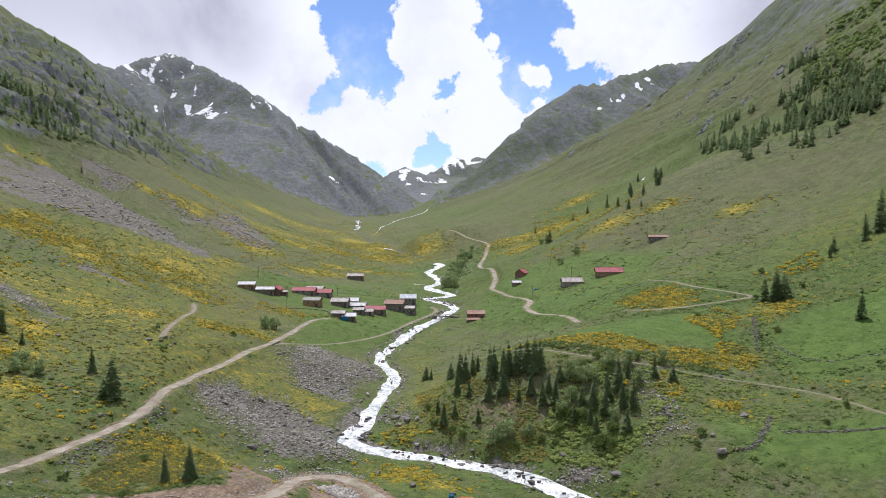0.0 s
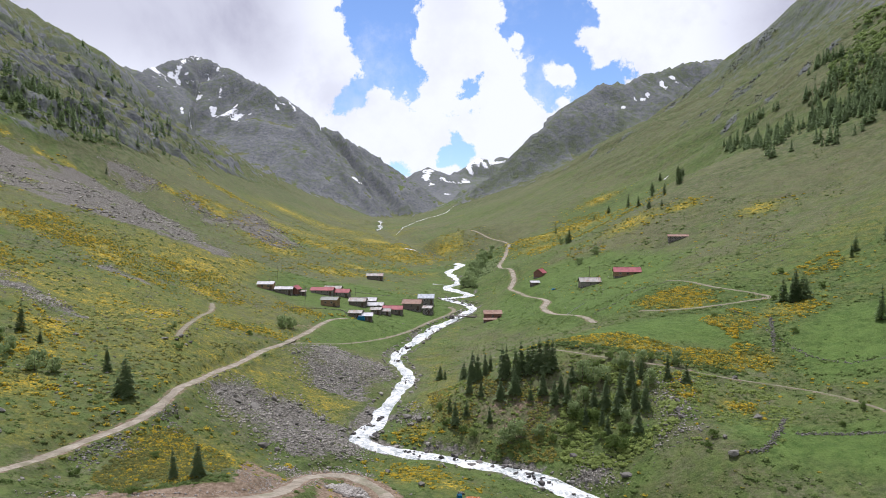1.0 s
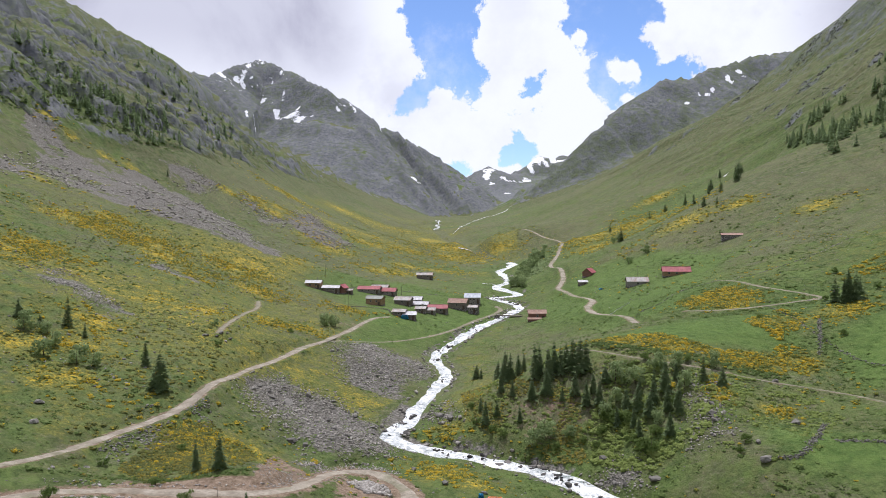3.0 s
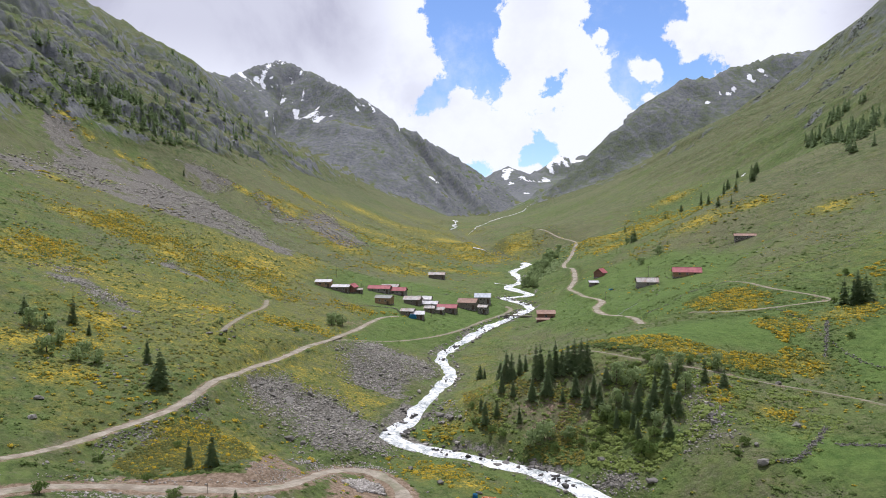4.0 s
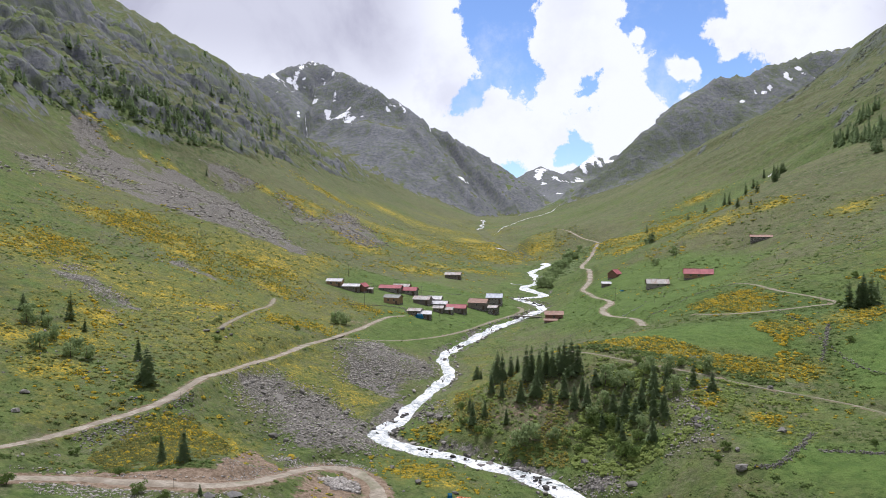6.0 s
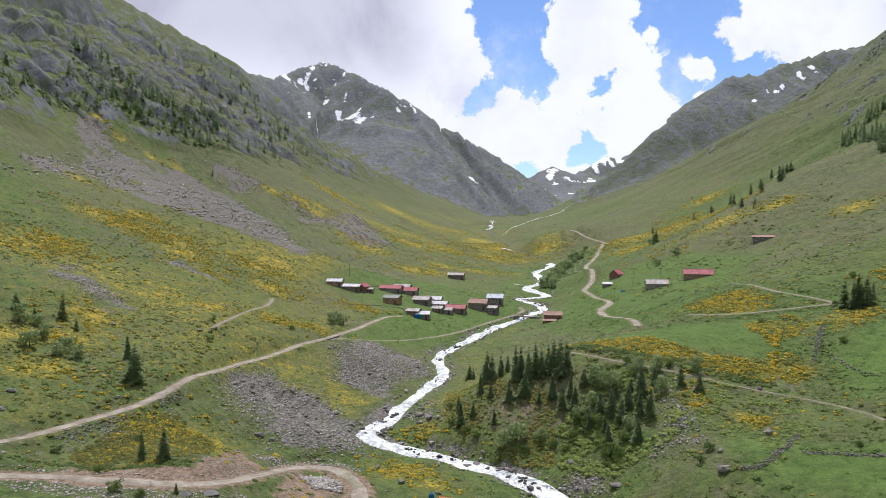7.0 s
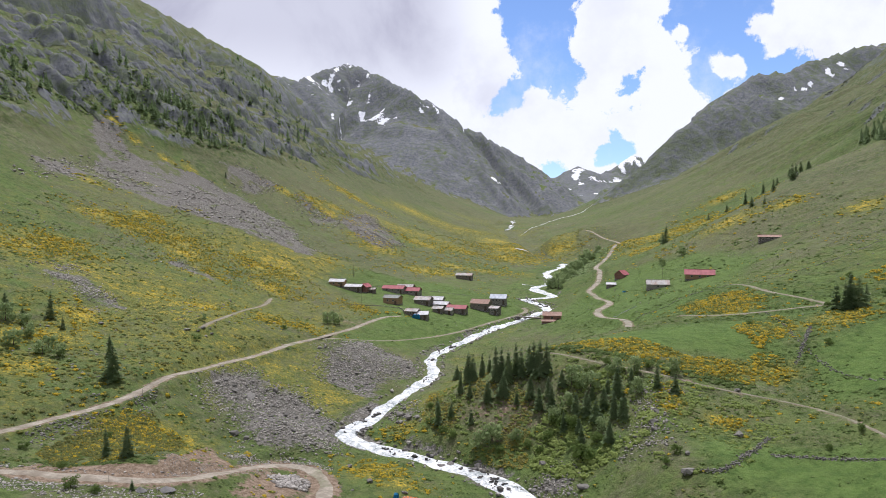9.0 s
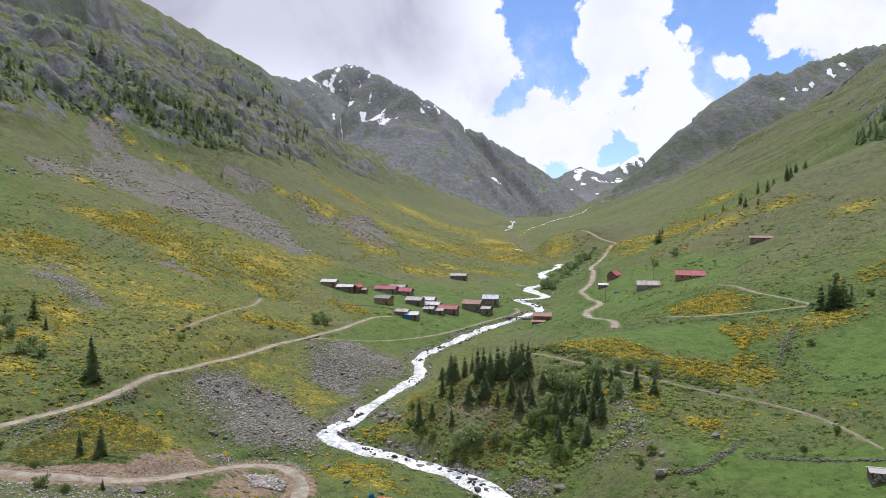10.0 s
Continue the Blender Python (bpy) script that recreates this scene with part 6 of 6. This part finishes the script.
def gable_house(label, x, y, w, d, wall_h, roof_h, turn, roof_mat, wall_mat, base_h=0.8, windows=2, door=True, chimney=False, category="house", name="house", over=0.45, group="houses of the hamlet", lift=0.0):
    """A house under a two-sided sheet roof; its long side w lies along its own x."""
    w, d, wall_h, roof_h, base_h = w * 0.93, d * 0.93, wall_h * 0.92, roof_h * 0.95, base_h * 0.6
    ob = thing(name, label, category, group)
    c, s = math.cos(radians(turn)), math.sin(radians(turn))
    corners = [(x + c * a * w / 2 - s * b * d / 2, y + s * a * w / 2 + c * b * d / 2) for a in (-1, 1) for b in (-1, 1)]
    g = ground_at(corners)
    low, floor = float(g.min()), float(g.min() + 0.35 * (g.mean() - g.min())) + 0.05 + lift
    ob.matrix_basis = pose(x, y, floor, 0, 0, turn)
    deep = floor - low + 0.4
    bm = bmesh.new()
    box(bm, 0, 0, (base_h - deep) / 2, w + 0.12, d + 0.12, base_h + deep)
    part("stone_base", bevelled(bm, 0.05), masonry, ob, "rough field stone base")
    bm = bmesh.new()
    prof = [(-d / 2, base_h), (d / 2, base_h), (d / 2, wall_h), (0, wall_h + roof_h), (-d / 2, wall_h)]
    a = [bm.verts.new((-w / 2, py, pz)) for py, pz in prof]
    b = [bm.verts.new((w / 2, py, pz)) for py, pz in prof]
    bm.faces.new(a[::-1])
    bm.faces.new(b)
    for i in range(5):
        bm.faces.new((a[i], a[(i + 1) % 5], b[(i + 1) % 5], b[i]))
    part("wall", bm, wall_mat, ob)
    run = math.hypot(d / 2, roof_h)
    for side in (-1, 1):
        bm = bmesh.new()
        n = max(10, int((w + 2 * over) / 0.42))
        ny, nz = side * (d / 2) / run, -roof_h / run
        up = Vector((0, side * roof_h / run, (d / 2) / run))
        reach = run + over
        rows = []
        for k in range(n + 1):
            px = -w / 2 - over + (w + 2 * over) * k / n
            rib = 0.035 if k % 2 else 0.0
            sag = 0.05 * math.sin(k * 0.7 + x)
            ring = []
            for e, th in ((0.0, 0.05), (reach, 0.05), (reach, 0.0), (0.0, 0.0)):
                p = Vector((px, ny * e, wall_h + roof_h + 0.04 + nz * e)) + up * (th + rib + (sag * 0.3 if e else 0))
                ring.append(bm.verts.new(p))
            rows.append(ring)
        for r0, r1 in zip(rows, rows[1:]):
            for i in range(4):
                bm.faces.new((r0[i], r0[(i + 1) % 4], r1[(i + 1) % 4], r1[i]))
        bm.faces.new(rows[0])
        bm.faces.new(rows[-1][::-1])
        bmesh.ops.recalc_face_normals(bm, faces=bm.faces[:])
        part("roof_slope", bm, roof_mat, ob)
    bm = bmesh.new()
    box(bm, 0, 0, wall_h + roof_h + 0.10, w + 2 * over, 0.28, 0.06)
    part("ridge_cap", bm, roof_mat, ob)
    for k in range(windows):
        wx = -w / 2 + w * (k + 0.8) / (windows + 0.6)
        zc = base_h + (wall_h - base_h) * 0.58
        bm = bmesh.new()
        for dx, dz, sx, sz in ((0, 0.42, 0.92, 0.1), (0, -0.42, 0.92, 0.1), (-0.41, 0, 0.1, 0.84), (0.41, 0, 0.1, 0.84), (0, 0, 0.06, 0.84)):
            box(bm, wx + dx, -d / 2 - 0.03, zc + dz, sx, 0.1, sz)
        frame_ob = part("window", bm, pale_frame, ob, "small window with pale frame")
        bm = bmesh.new()
        box(bm, wx, -d / 2 - 0.012, zc, 0.76, 0.03, 0.78)
        part("pane", bm, glass, frame_ob)
    if door:
        bm = bmesh.new()
        box(bm, w / 2 - 1.1, -d / 2 - 0.05, base_h + 0.75 - 0.35, 0.95, 0.1, 1.95)
        part("door", bevelled(bm, 0.02), door_wood, ob)
    if chimney:
        bm = bmesh.new()
        bmesh.ops.create_cone(bm, cap_ends=True, segments=8, radius1=0.13, radius2=0.13, depth=1.3, matrix=pose(w * 0.22, 0.3, wall_h + roof_h + 0.45))
        bmesh.ops.create_cone(bm, cap_ends=True, segments=8, radius1=0.24, radius2=0.03, depth=0.2, matrix=pose(w * 0.22, 0.3, wall_h + roof_h + 1.2))
        part("stove_pipe", bm, flue, ob)
    return ob


gable_house("small brown wooden house with pale zinc roof", -89.5, 338, 7.6, 5.2, 2.9, 1.1, 4, white_sheet, brown_planks, chimney=True)
gable_house("low dark wooden house with pale zinc roof", -80.8, 337, 8.4, 5.4, 2.9, 1.0, 2, white_sheet, dark_planks, 1.0)
gable_house("reddish house standing gable-on with red roof", -76.2, 339.5, 5.2, 3.8, 3.1, 1.5, 80, red_sheet, red_planks, 0.8, 1, False)
gable_house("little dark shed with pale roof", -73.0, 341, 2.6, 3.0, 2.2, 0.6, 4, worn_sheet, dark_planks, 0.5, 0, True, category="shed", name="shed")
gable_house("long low house with red sheet roof", -66.5, 354.5, 11.5, 5.0, 2.6, 1.3, -4, red_sheet, grey_planks, 0.7, 3)
gable_house("house with weathered zinc roof behind red roofs", -62.5, 361, 8.6, 4.6, 2.9, 1.2, -4, worn_sheet, grey_planks, 0.7, 2)
gable_house("grey-walled house with bright red roof", -57.6, 356.5, 8.2, 5.0, 2.7, 1.5, -5, red_sheet, grey_planks, 0.9, 3)
gable_house("brown timber house with dull green roof", -56.8, 322, 7.6, 5.6, 3.5, 1.1, -8, green_sheet, brown_planks, 0.7, 2, chimney=True)
gable_house("weathered dark barn with patched grey roof", -46.9, 338, 8.0, 5.6, 3.0, 1.4, -6, worn_sheet, dark_planks, 0.9, 1)
gable_house("house with pale zinc roof at the back", -43.0, 346.5, 7.4, 4.6, 2.8, 1.3, -4, white_sheet, grey_planks, 0.8, 2)
gable_house("long shed with bright zinc roof", -39.2, 341, 7.6, 4.4, 2.1, 1.2, -4, white_sheet, grey_planks, 0.6, 1, category="shed", name="shed")
gable_house("dark cabin with patched pale roof", -43.2, 307, 5.6, 5.0, 2.5, 0.9, -6, worn_sheet, dark_planks, 0.9, 1)
gable_house("dark hut with patched zinc roof", -39.0, 306.6, 5.6, 5.2, 2.6, 1.1, 6, white_sheet, dark_planks, 0.9, 0, True, category="hut", name="hut")
gable_house("small dark hut with grey roof", -37.3, 328, 4.6, 4.4, 2.4, 0.9, -4, worn_sheet, dark_planks, 0.8, 1, category="hut", name="hut")
gable_house("long dark house with red sheet roof", -30.8, 337.5, 9.4, 5.2, 2.9, 1.4, -3, red_sheet, dark_planks, 1.0, 2)
gable_house("small dark shed with pale grey roof", -33.4, 330.5, 4.6, 4.0, 2.3, 1.0, -3, worn_sheet, grey_planks, 0.9, 0, True, category="shed", name="shed")
gable_house("tall dark barn with rusty roof on stone base", -23.2, 356, 9.4, 6.6, 4.1, 1.7, -8, rust_sheet, dark_planks, 1.7, 1, category="barn", name="barn")
gable_house("two-storey house with blue-grey roof and pale windows", -17.6, 373.5, 8.2, 6.0, 4.2, 1.8, 2, blue_sheet, grey_planks, 2.3, 4)
gable_house("narrow grey stone house with little pale roof", -15.4, 351, 4.4, 5.0, 3.6, 0.9, -12, worn_sheet, masonry, 1.4, 2)
gable_house("lone dark house with weathered grey roof", -54.8, 464, 10.6, 6.0, 3.4, 1.4, 2, worn_sheet, dark_planks, 1.2, 2)
gable_house("rusty-roofed mill hut standing beside the stream", 14.2, 321, 7.8, 5.2, 3.3, 1.3, 4, rust_sheet, red_planks, 0.9, 1, lift=0.2)
gable_house("low lean shed with rusty roof beside the mill", 13.0, 317.4, 5.6, 2.6, 1.3, 0.5, 4, rust_sheet, red_planks, 0.4, 0, False, category="shed", name="shed")
gable_house("long house with bright red roof and stone base", 74.3, 331.5, 12.2, 5.6, 2.9, 1.9, -4, red_sheet, brown_planks, 1.0, 3, lift=-0.2)
gable_house("grey plank barn with patched pale roof", 57.4, 329.5, 9.4, 5.4, 2.8, 1.7, 3, worn_sheet, grey_planks, 0.8, 1, category="barn", name="barn")
gable_house("dark brown house standing gable-on with red roof", 42.4, 398, 6.0, 5.6, 3.0, 2.1, 62, red_sheet, red_planks, 0.8, 1)
gable_house("tiny pale-roofed shed on the meadow", 37.4, 376, 4.4, 3.2, 2.1, 0.8, 8, white_sheet, dark_planks, 0.5, 0, category="shed", name="shed")
gable_house("lone brown stone hut with flat rusty roof", 109.8, 374, 12.4, 4.8, 2.6, 0.9, -10, rust_sheet, masonry, 1.2, 1, True, category="hut", name="hut")
gable_house("small stone hut with plain pale slab roof", 90.2, 141.5, 4.4, 3.2, 1.7, 0.35, -4, concrete, masonry, 0.8, 0, True, category="hut", name="hut", over=0.3, group="")


# ---- small built things ----
def draped(name, label, category, x, y, w, d, h, turn, mat, seed):
    """A tarpaulin that hangs in folds over a low frame."""
    bm = bmesh.new()
    n = 14
    r = random.Random(seed)
    grid = []
    for i in range(n + 1):
        row = []
        for j in range(n + 1):
            u, v = 2 * i / n - 1, 2 * j / n - 1
            e = max(abs(u), abs(v))
            z = h * (1 - step(0.72, 1.0, np.array(e))) + 0.12 * h * (1 - abs(v)) + r.uniform(-0.03, 0.03) * h
            row.append(bm.verts.new((u * w / 2 * (0.92 if e < 0.8 else 1), v * d / 2, float(z))))
        grid.append(row)
    for i in range(n):
        for j in range(n):
            bm.faces.new((grid[i][j], grid[i + 1][j], grid[i + 1][j + 1], grid[i][j + 1]))
    bmesh.ops.solidify(bm, geom=bm.faces[:], thickness=0.03)
    me = bpy.data.meshes.new(name)
    bm.to_mesh(me)
    bm.free()
    me.materials.append(mat)
    ob = tagged(new(name, me), label, category)
    ob.matrix_basis = pose(x, y, float(ground_at([(x, y)])[0]) - 0.05, 0, 0, turn)
    return ob


draped("tarpaulin", "bright blue tarpaulin hung against the hut wall", "tarpaulin", -40.6, 303.2, 3.4, 1.8, 1.6, 0, blue_tarp, 3)
shelter = draped("tarp_shelter", "low shelter under an orange tarpaulin weighed with stones", "shelter", 4.3, 141.5, 4.0, 2.6, 1.5, -4, orange_tarp, 5)
for k in range(7):
    bm = bmesh.new()
    bmesh.ops.create_icosphere(bm, subdivisions=1, radius=0.12, matrix=pose(-1.5 + 0.5 * k, 0.3 * math.sin(k * 2.1), 1.66))
    for v in bm.verts:
        v.co += Vector((rng.uniform(-0.03, 0.03), rng.uniform(-0.03, 0.03), 0))
    part("weight_stone", bm, pale_stone, shelter)
draped("blue_tarp", "crumpled bright blue tarpaulin beside the orange shelter", "tarpaulin", 1.7, 141.3, 1.2, 1.6, 1.7, 10, blue_tarp, 7)
draped("meadow_tarp", "small blue sheet spread on the meadow", "tarpaulin", 44.5, 350, 3.4, 1.6, 0.5, 20, blue_tarp, 9)


def pole(x, y, h, cross):
    ob = thing("utility_pole", "thin weathered wooden utility pole", "utility pole", "poles along the valley")
    bm = bmesh.new()
    bmesh.ops.create_cone(bm, cap_ends=True, segments=8, radius1=0.03 + 0.006 * h, radius2=0.02 + 0.004 * h, depth=h + 0.6, matrix=pose(0, 0, h / 2 - 0.3))
    part("post", bm, pole_wood, ob)
    if cross:
        bm = bmesh.new()
        box(bm, 0, 0, h - 0.5, 1.3, 0.1, 0.12)
        bar = part("cross_arm", bevelled(bm, 0.02), pole_wood, ob)
        for dx in (-0.55, 0.0, 0.55):
            bm = bmesh.new()
            bmesh.ops.create_cone(bm, cap_ends=True, segments=8, radius1=0.06, radius2=0.03, depth=0.2, matrix=pose(dx, 0, h - 0.34))
            part("insulator", bm, pale_frame, bar)
    ob.matrix_basis = pose(x, y, float(ground_at([(x, y)])[0]), 0, 0, rng.uniform(0, 90))


for x, y, h, cross in ((-57.5, 146, 1.7, False), (-37.2, 109.3, 1.7, False), (-63.5, 300, 6.5, True), (-70, 332, 6.5, True), (-35, 318, 6.0, True), (-50, 350, 6.5, True), (60, 345, 6.5, True), (40, 330, 6.0, True),
                       (-90, 360, 6.5, True)):
    pole(x, y, h, cross)


def footbridge():
    ob = thing("footbridge", "weathered plank bridge across the white stream", "bridge")
    a, b = Vector((-4.6, 345.5)), Vector((7.6, 341.5))
    za, zb = ground_at([tuple(a), tuple(b)])
    z = float(max(za, zb)) + 0.25
    mid, ln = (a + b) / 2, (b - a).length
    ob.matrix_basis = pose(mid.x, mid.y, z, 0, 0, math.degrees(math.atan2(b.y - a.y, b.x - a.x)))
    for dy in (-0.8, 0.8):
        bm = bmesh.new()
        box(bm, 0, dy, -0.15, ln, 0.28, 0.3)
        part("beam", bevelled(bm, 0.03), pole_wood, ob)
        bm = bmesh.new()
        box(bm, 0, dy * 1.1, 0.85, ln, 0.08, 0.1)
        rail = part("handrail", bm, pole_wood, ob)
        for k in range(5):
            bm = bmesh.new()
            box(bm, -ln / 2 + 0.3 + (ln - 0.6) * k / 4, dy * 1.1, 0.4, 0.1, 0.1, 0.85)
            part("baluster", bm, pole_wood, rail)
    for side in (-1, 1):
        bm = bmesh.new()
        box(bm, side * (ln / 2 - 0.5), 0, -0.9, 1.6, 2.6, 1.3)
        part("abutment", bevelled(bm, 0.08), masonry, ob, "piled stone abutment")
    n = 34
    bm = bmesh.new()
    box(bm, 0, 0, 0.05, ln / n * 0.88, 2.1, 0.08)
    me = bpy.data.meshes.new("plank")
    bm.to_mesh(me)
    bm.free()
    me.materials.append(pole_wood)
    for k in range(n):
        o = new("plank", me)
        o.parent = ob
        o.matrix_basis = pose(-ln / 2 + ln * (k + 0.5) / n, 0, 0.0, 0, 0, rng.uniform(-1.5, 1.5))


footbridge()


def field_wall(label, line, width, height, count):
    """A tumbled dry-stone wall: stones piled along a line."""
    p = dense([(a, b, 0) for a, b in line], 0.2)
    pick = rng.integers(0, len(p), count)
    q = p[pick, :2] + rng.normal(0, width * 0.4, (count, 2))
    rows = rows_for(q, 0.15, 0.62, 4, (0.5, 0.85), 0.0, 2.2, 0.25)
    rows[:, 2] += rng.random(count) ** 1.5 * height * 0.6 - 0.08
    joined("dry_stone_wall", STONES, rows, field_stone, label, "stone wall")


field_wall("tumbled dry-stone wall across the meadow", [(58, 146), (61.4, 146.1), (65.6, 151), (72, 161.3)], 0.8, 0.7, 924)
field_wall("overgrown line of grey field stones", [(91.8, 218.4), (87.2, 205.2), (84, 196.6)], 0.8, 0.5, 704)
field_wall("low broken wall of grey stones in grass", [(71.3, 153), (77.7, 152.2), (85.1, 149.7), (92, 147)], 0.7, 0.6, 748)
field_wall("stony line below the terraced field", [(84, 240), (95, 184), (108, 178)], 0.7, 0.5, 572)
field_wall("pale stony gully climbing the hillside", [(46, 262), (57, 270), (68, 282), (81, 284), (91, 281), (105, 287), (119.5, 290), (132.6, 297)], 1.0, 0.3, 1144)
field_wall("low stone wall above the hamlet", [(-100, 345), (-80, 352), (-60, 372), (-35, 385)], 0.6, 0.6, 660)
field_wall("old stone wall on the meadow", [(-70, 300), (-50, 312), (-46, 305)], 0.6, 0.6, 484)


def boulder(x, y, w, h, seed, mat, label):
    """A weathered angular block, cracked and slightly rounded."""
    v, f = stone_shape(seed + 900, 0.9, 15)
    bm = bmesh.new()
    vs = [bm.verts.new(c) for c in v]
    for t in f:
        bm.faces.new([vs[i] for i in t])
    bmesh.ops.dissolve_limit(bm, angle_limit=radians(14), verts=bm.verts[:], edges=bm.edges[:])
    bmesh.ops.bevel(bm, geom=bm.edges[:], offset=0.035, segments=1, affect="EDGES")
    bmesh.ops.triangulate(bm, faces=bm.faces[:])
    bmesh.ops.subdivide_edges(bm, edges=bm.edges[:], cuts=1)
    for q in bm.verts:
        q.co *= 1 + 0.10 * noise.fractal(q.co * 4 + Vector((seed, 0, 0)), 1.0, 2.0, 3)
        q.co = Vector((q.co.x * w, q.co.y * w * 0.95, q.co.z * h + h * 0.26))
    me = bpy.data.meshes.new("boulder")
    bm.to_mesh(me)
    bm.free()
    me.materials.append(mat)
    ob = tagged(new("boulder", me), label, "boulder", "boulders of the valley")
    ob.matrix_basis = pose(x, y, float(ground_at([(x, y)])[0]) - 0.08, 0, 0, seed * 47 % 360)


LOOSE = []
for k, ring in enumerate((SCREE_FIELDS[0], SCREE_FIELDS[1], SCREE_FIELDS[5], SCREE_FIELDS[6], SCREE_FIELDS[7])):
    for x, y in scatter((26, 16, 6, 7, 10)[k], ring):
        LOOSE.append((float(x), float(y), float(rng.uniform(0.9, 1.9)), float(rng.uniform(0.6, 1.2))))
for k, (x, y, w, h) in enumerate(LOOSE):
    boulder(x, y, w, h, k + 70, field_stone, "angular grey boulder lying among smaller scree stones")
for k, (x, y, w, h) in enumerate(((55.6, 146, 2.8, 2.0), (66.2, 161.7, 2.6, 1.5), (-48.3, 177, 3.2, 2.2), (-40, 154, 2.2, 1.6), (50.3, 165, 2.4, 1.3), (51, 169, 2.2, 1.2), (27, 166.5, 2.6, 1.6), (36.5, 154.5, 3.0, 1.5),
                                  (69, 183, 2.2, 1.3), (-6, 148, 1.8, 1.3), (2, 146, 1.5, 1.0), (-69, 152, 1.4, 0.9), (-14, 157, 1.6, 1.2), (-46, 186, 2.4, 1.5), (-52, 175, 2.0, 1.2), (-80, 128, 2.0, 1.2),
                                  (-76, 121, 1.8, 1.1), (-9, 186, 2.4, 1.6), (-12, 189, 2.8, 1.5), (56, 152, 1.6, 1.0), (-30, 163, 1.8, 1.2), (-74, 196.5, 1.8, 1.3), (-72, 197.5, 1.5, 0.9), (-77, 193, 2.0, 0.8), (-92, 176, 2.0, 0.9))):
    boulder(x, y, w, h, k + 1, field_stone, "weathered grey boulder half sunk in the ground")
for k, (x, y, w, h) in enumerate(((6, 168.6, 2.4, 1.4), (9, 166.5, 2.0, 1.2), (11.5, 167.3, 2.6, 1.3), (14, 163.2, 1.8, 1.1), (-19.5, 181, 2.4, 1.1), (-22.5, 183, 2.0, 1.0), (4, 167, 2.8, 0.9), (17, 163, 2.0, 1.2), (0.6, 172.5, 1.8, 1.1),
                                  (4.5, 389, 3.2, 1.8), (1, 396, 2.6, 1.5))):
    boulder(x, y, w, h, k + 40, wet_stone, "dark wet boulder standing in the stream")


def gravel_heap(x, y, w, h, mat, label):
    """A tipped heap with a slumped, uneven cone."""
    bm = bmesh.new()
    rings = []
    for k in range(7):
        u = k / 6
        ring = []
        for i in range(22):
            a = math.tau * i / 22
            r = w / 2 * (1 - u) * (1 + 0.14 * noise.noise(Vector((math.cos(a) * 2 + x, math.sin(a) * 2, u * 2))))
            ring.append(bm.verts.new((math.cos(a) * r, math.sin(a) * r * 0.75, h * u ** 0.9 - 0.15 + 0.05 * noise.noise(Vector((a * 3, u * 7, y))))))
        rings.append(ring)
    for lo, hi in zip(rings, rings[1:]):
        for i in range(22):
            bm.faces.new((lo[i], lo[(i + 1) % 22], hi[(i + 1) % 22], hi[i]))
    bm.faces.new(rings[-1])
    me = bpy.data.meshes.new("gravel_heap")
    bm.to_mesh(me)
    bm.free()
    me.materials.append(mat)
    ob = tagged(new("gravel_heap", me), label, "gravel heap")
    ob.matrix_basis = pose(x, y, float(ground_at([(x, y)])[0]), 0, 0, 20)


grit = rock_material("dark_grit", (0.13, 0.125, 0.12), (0.24, 0.23, 0.22))
for x, y, w, h in ((-31.2, 109.0, 2.2, 0.8), (-28.4, 111.8, 3.2, 0.7)):
    gravel_heap(x, y, w, h, grit, "heap of dark grey road gravel beside the track")
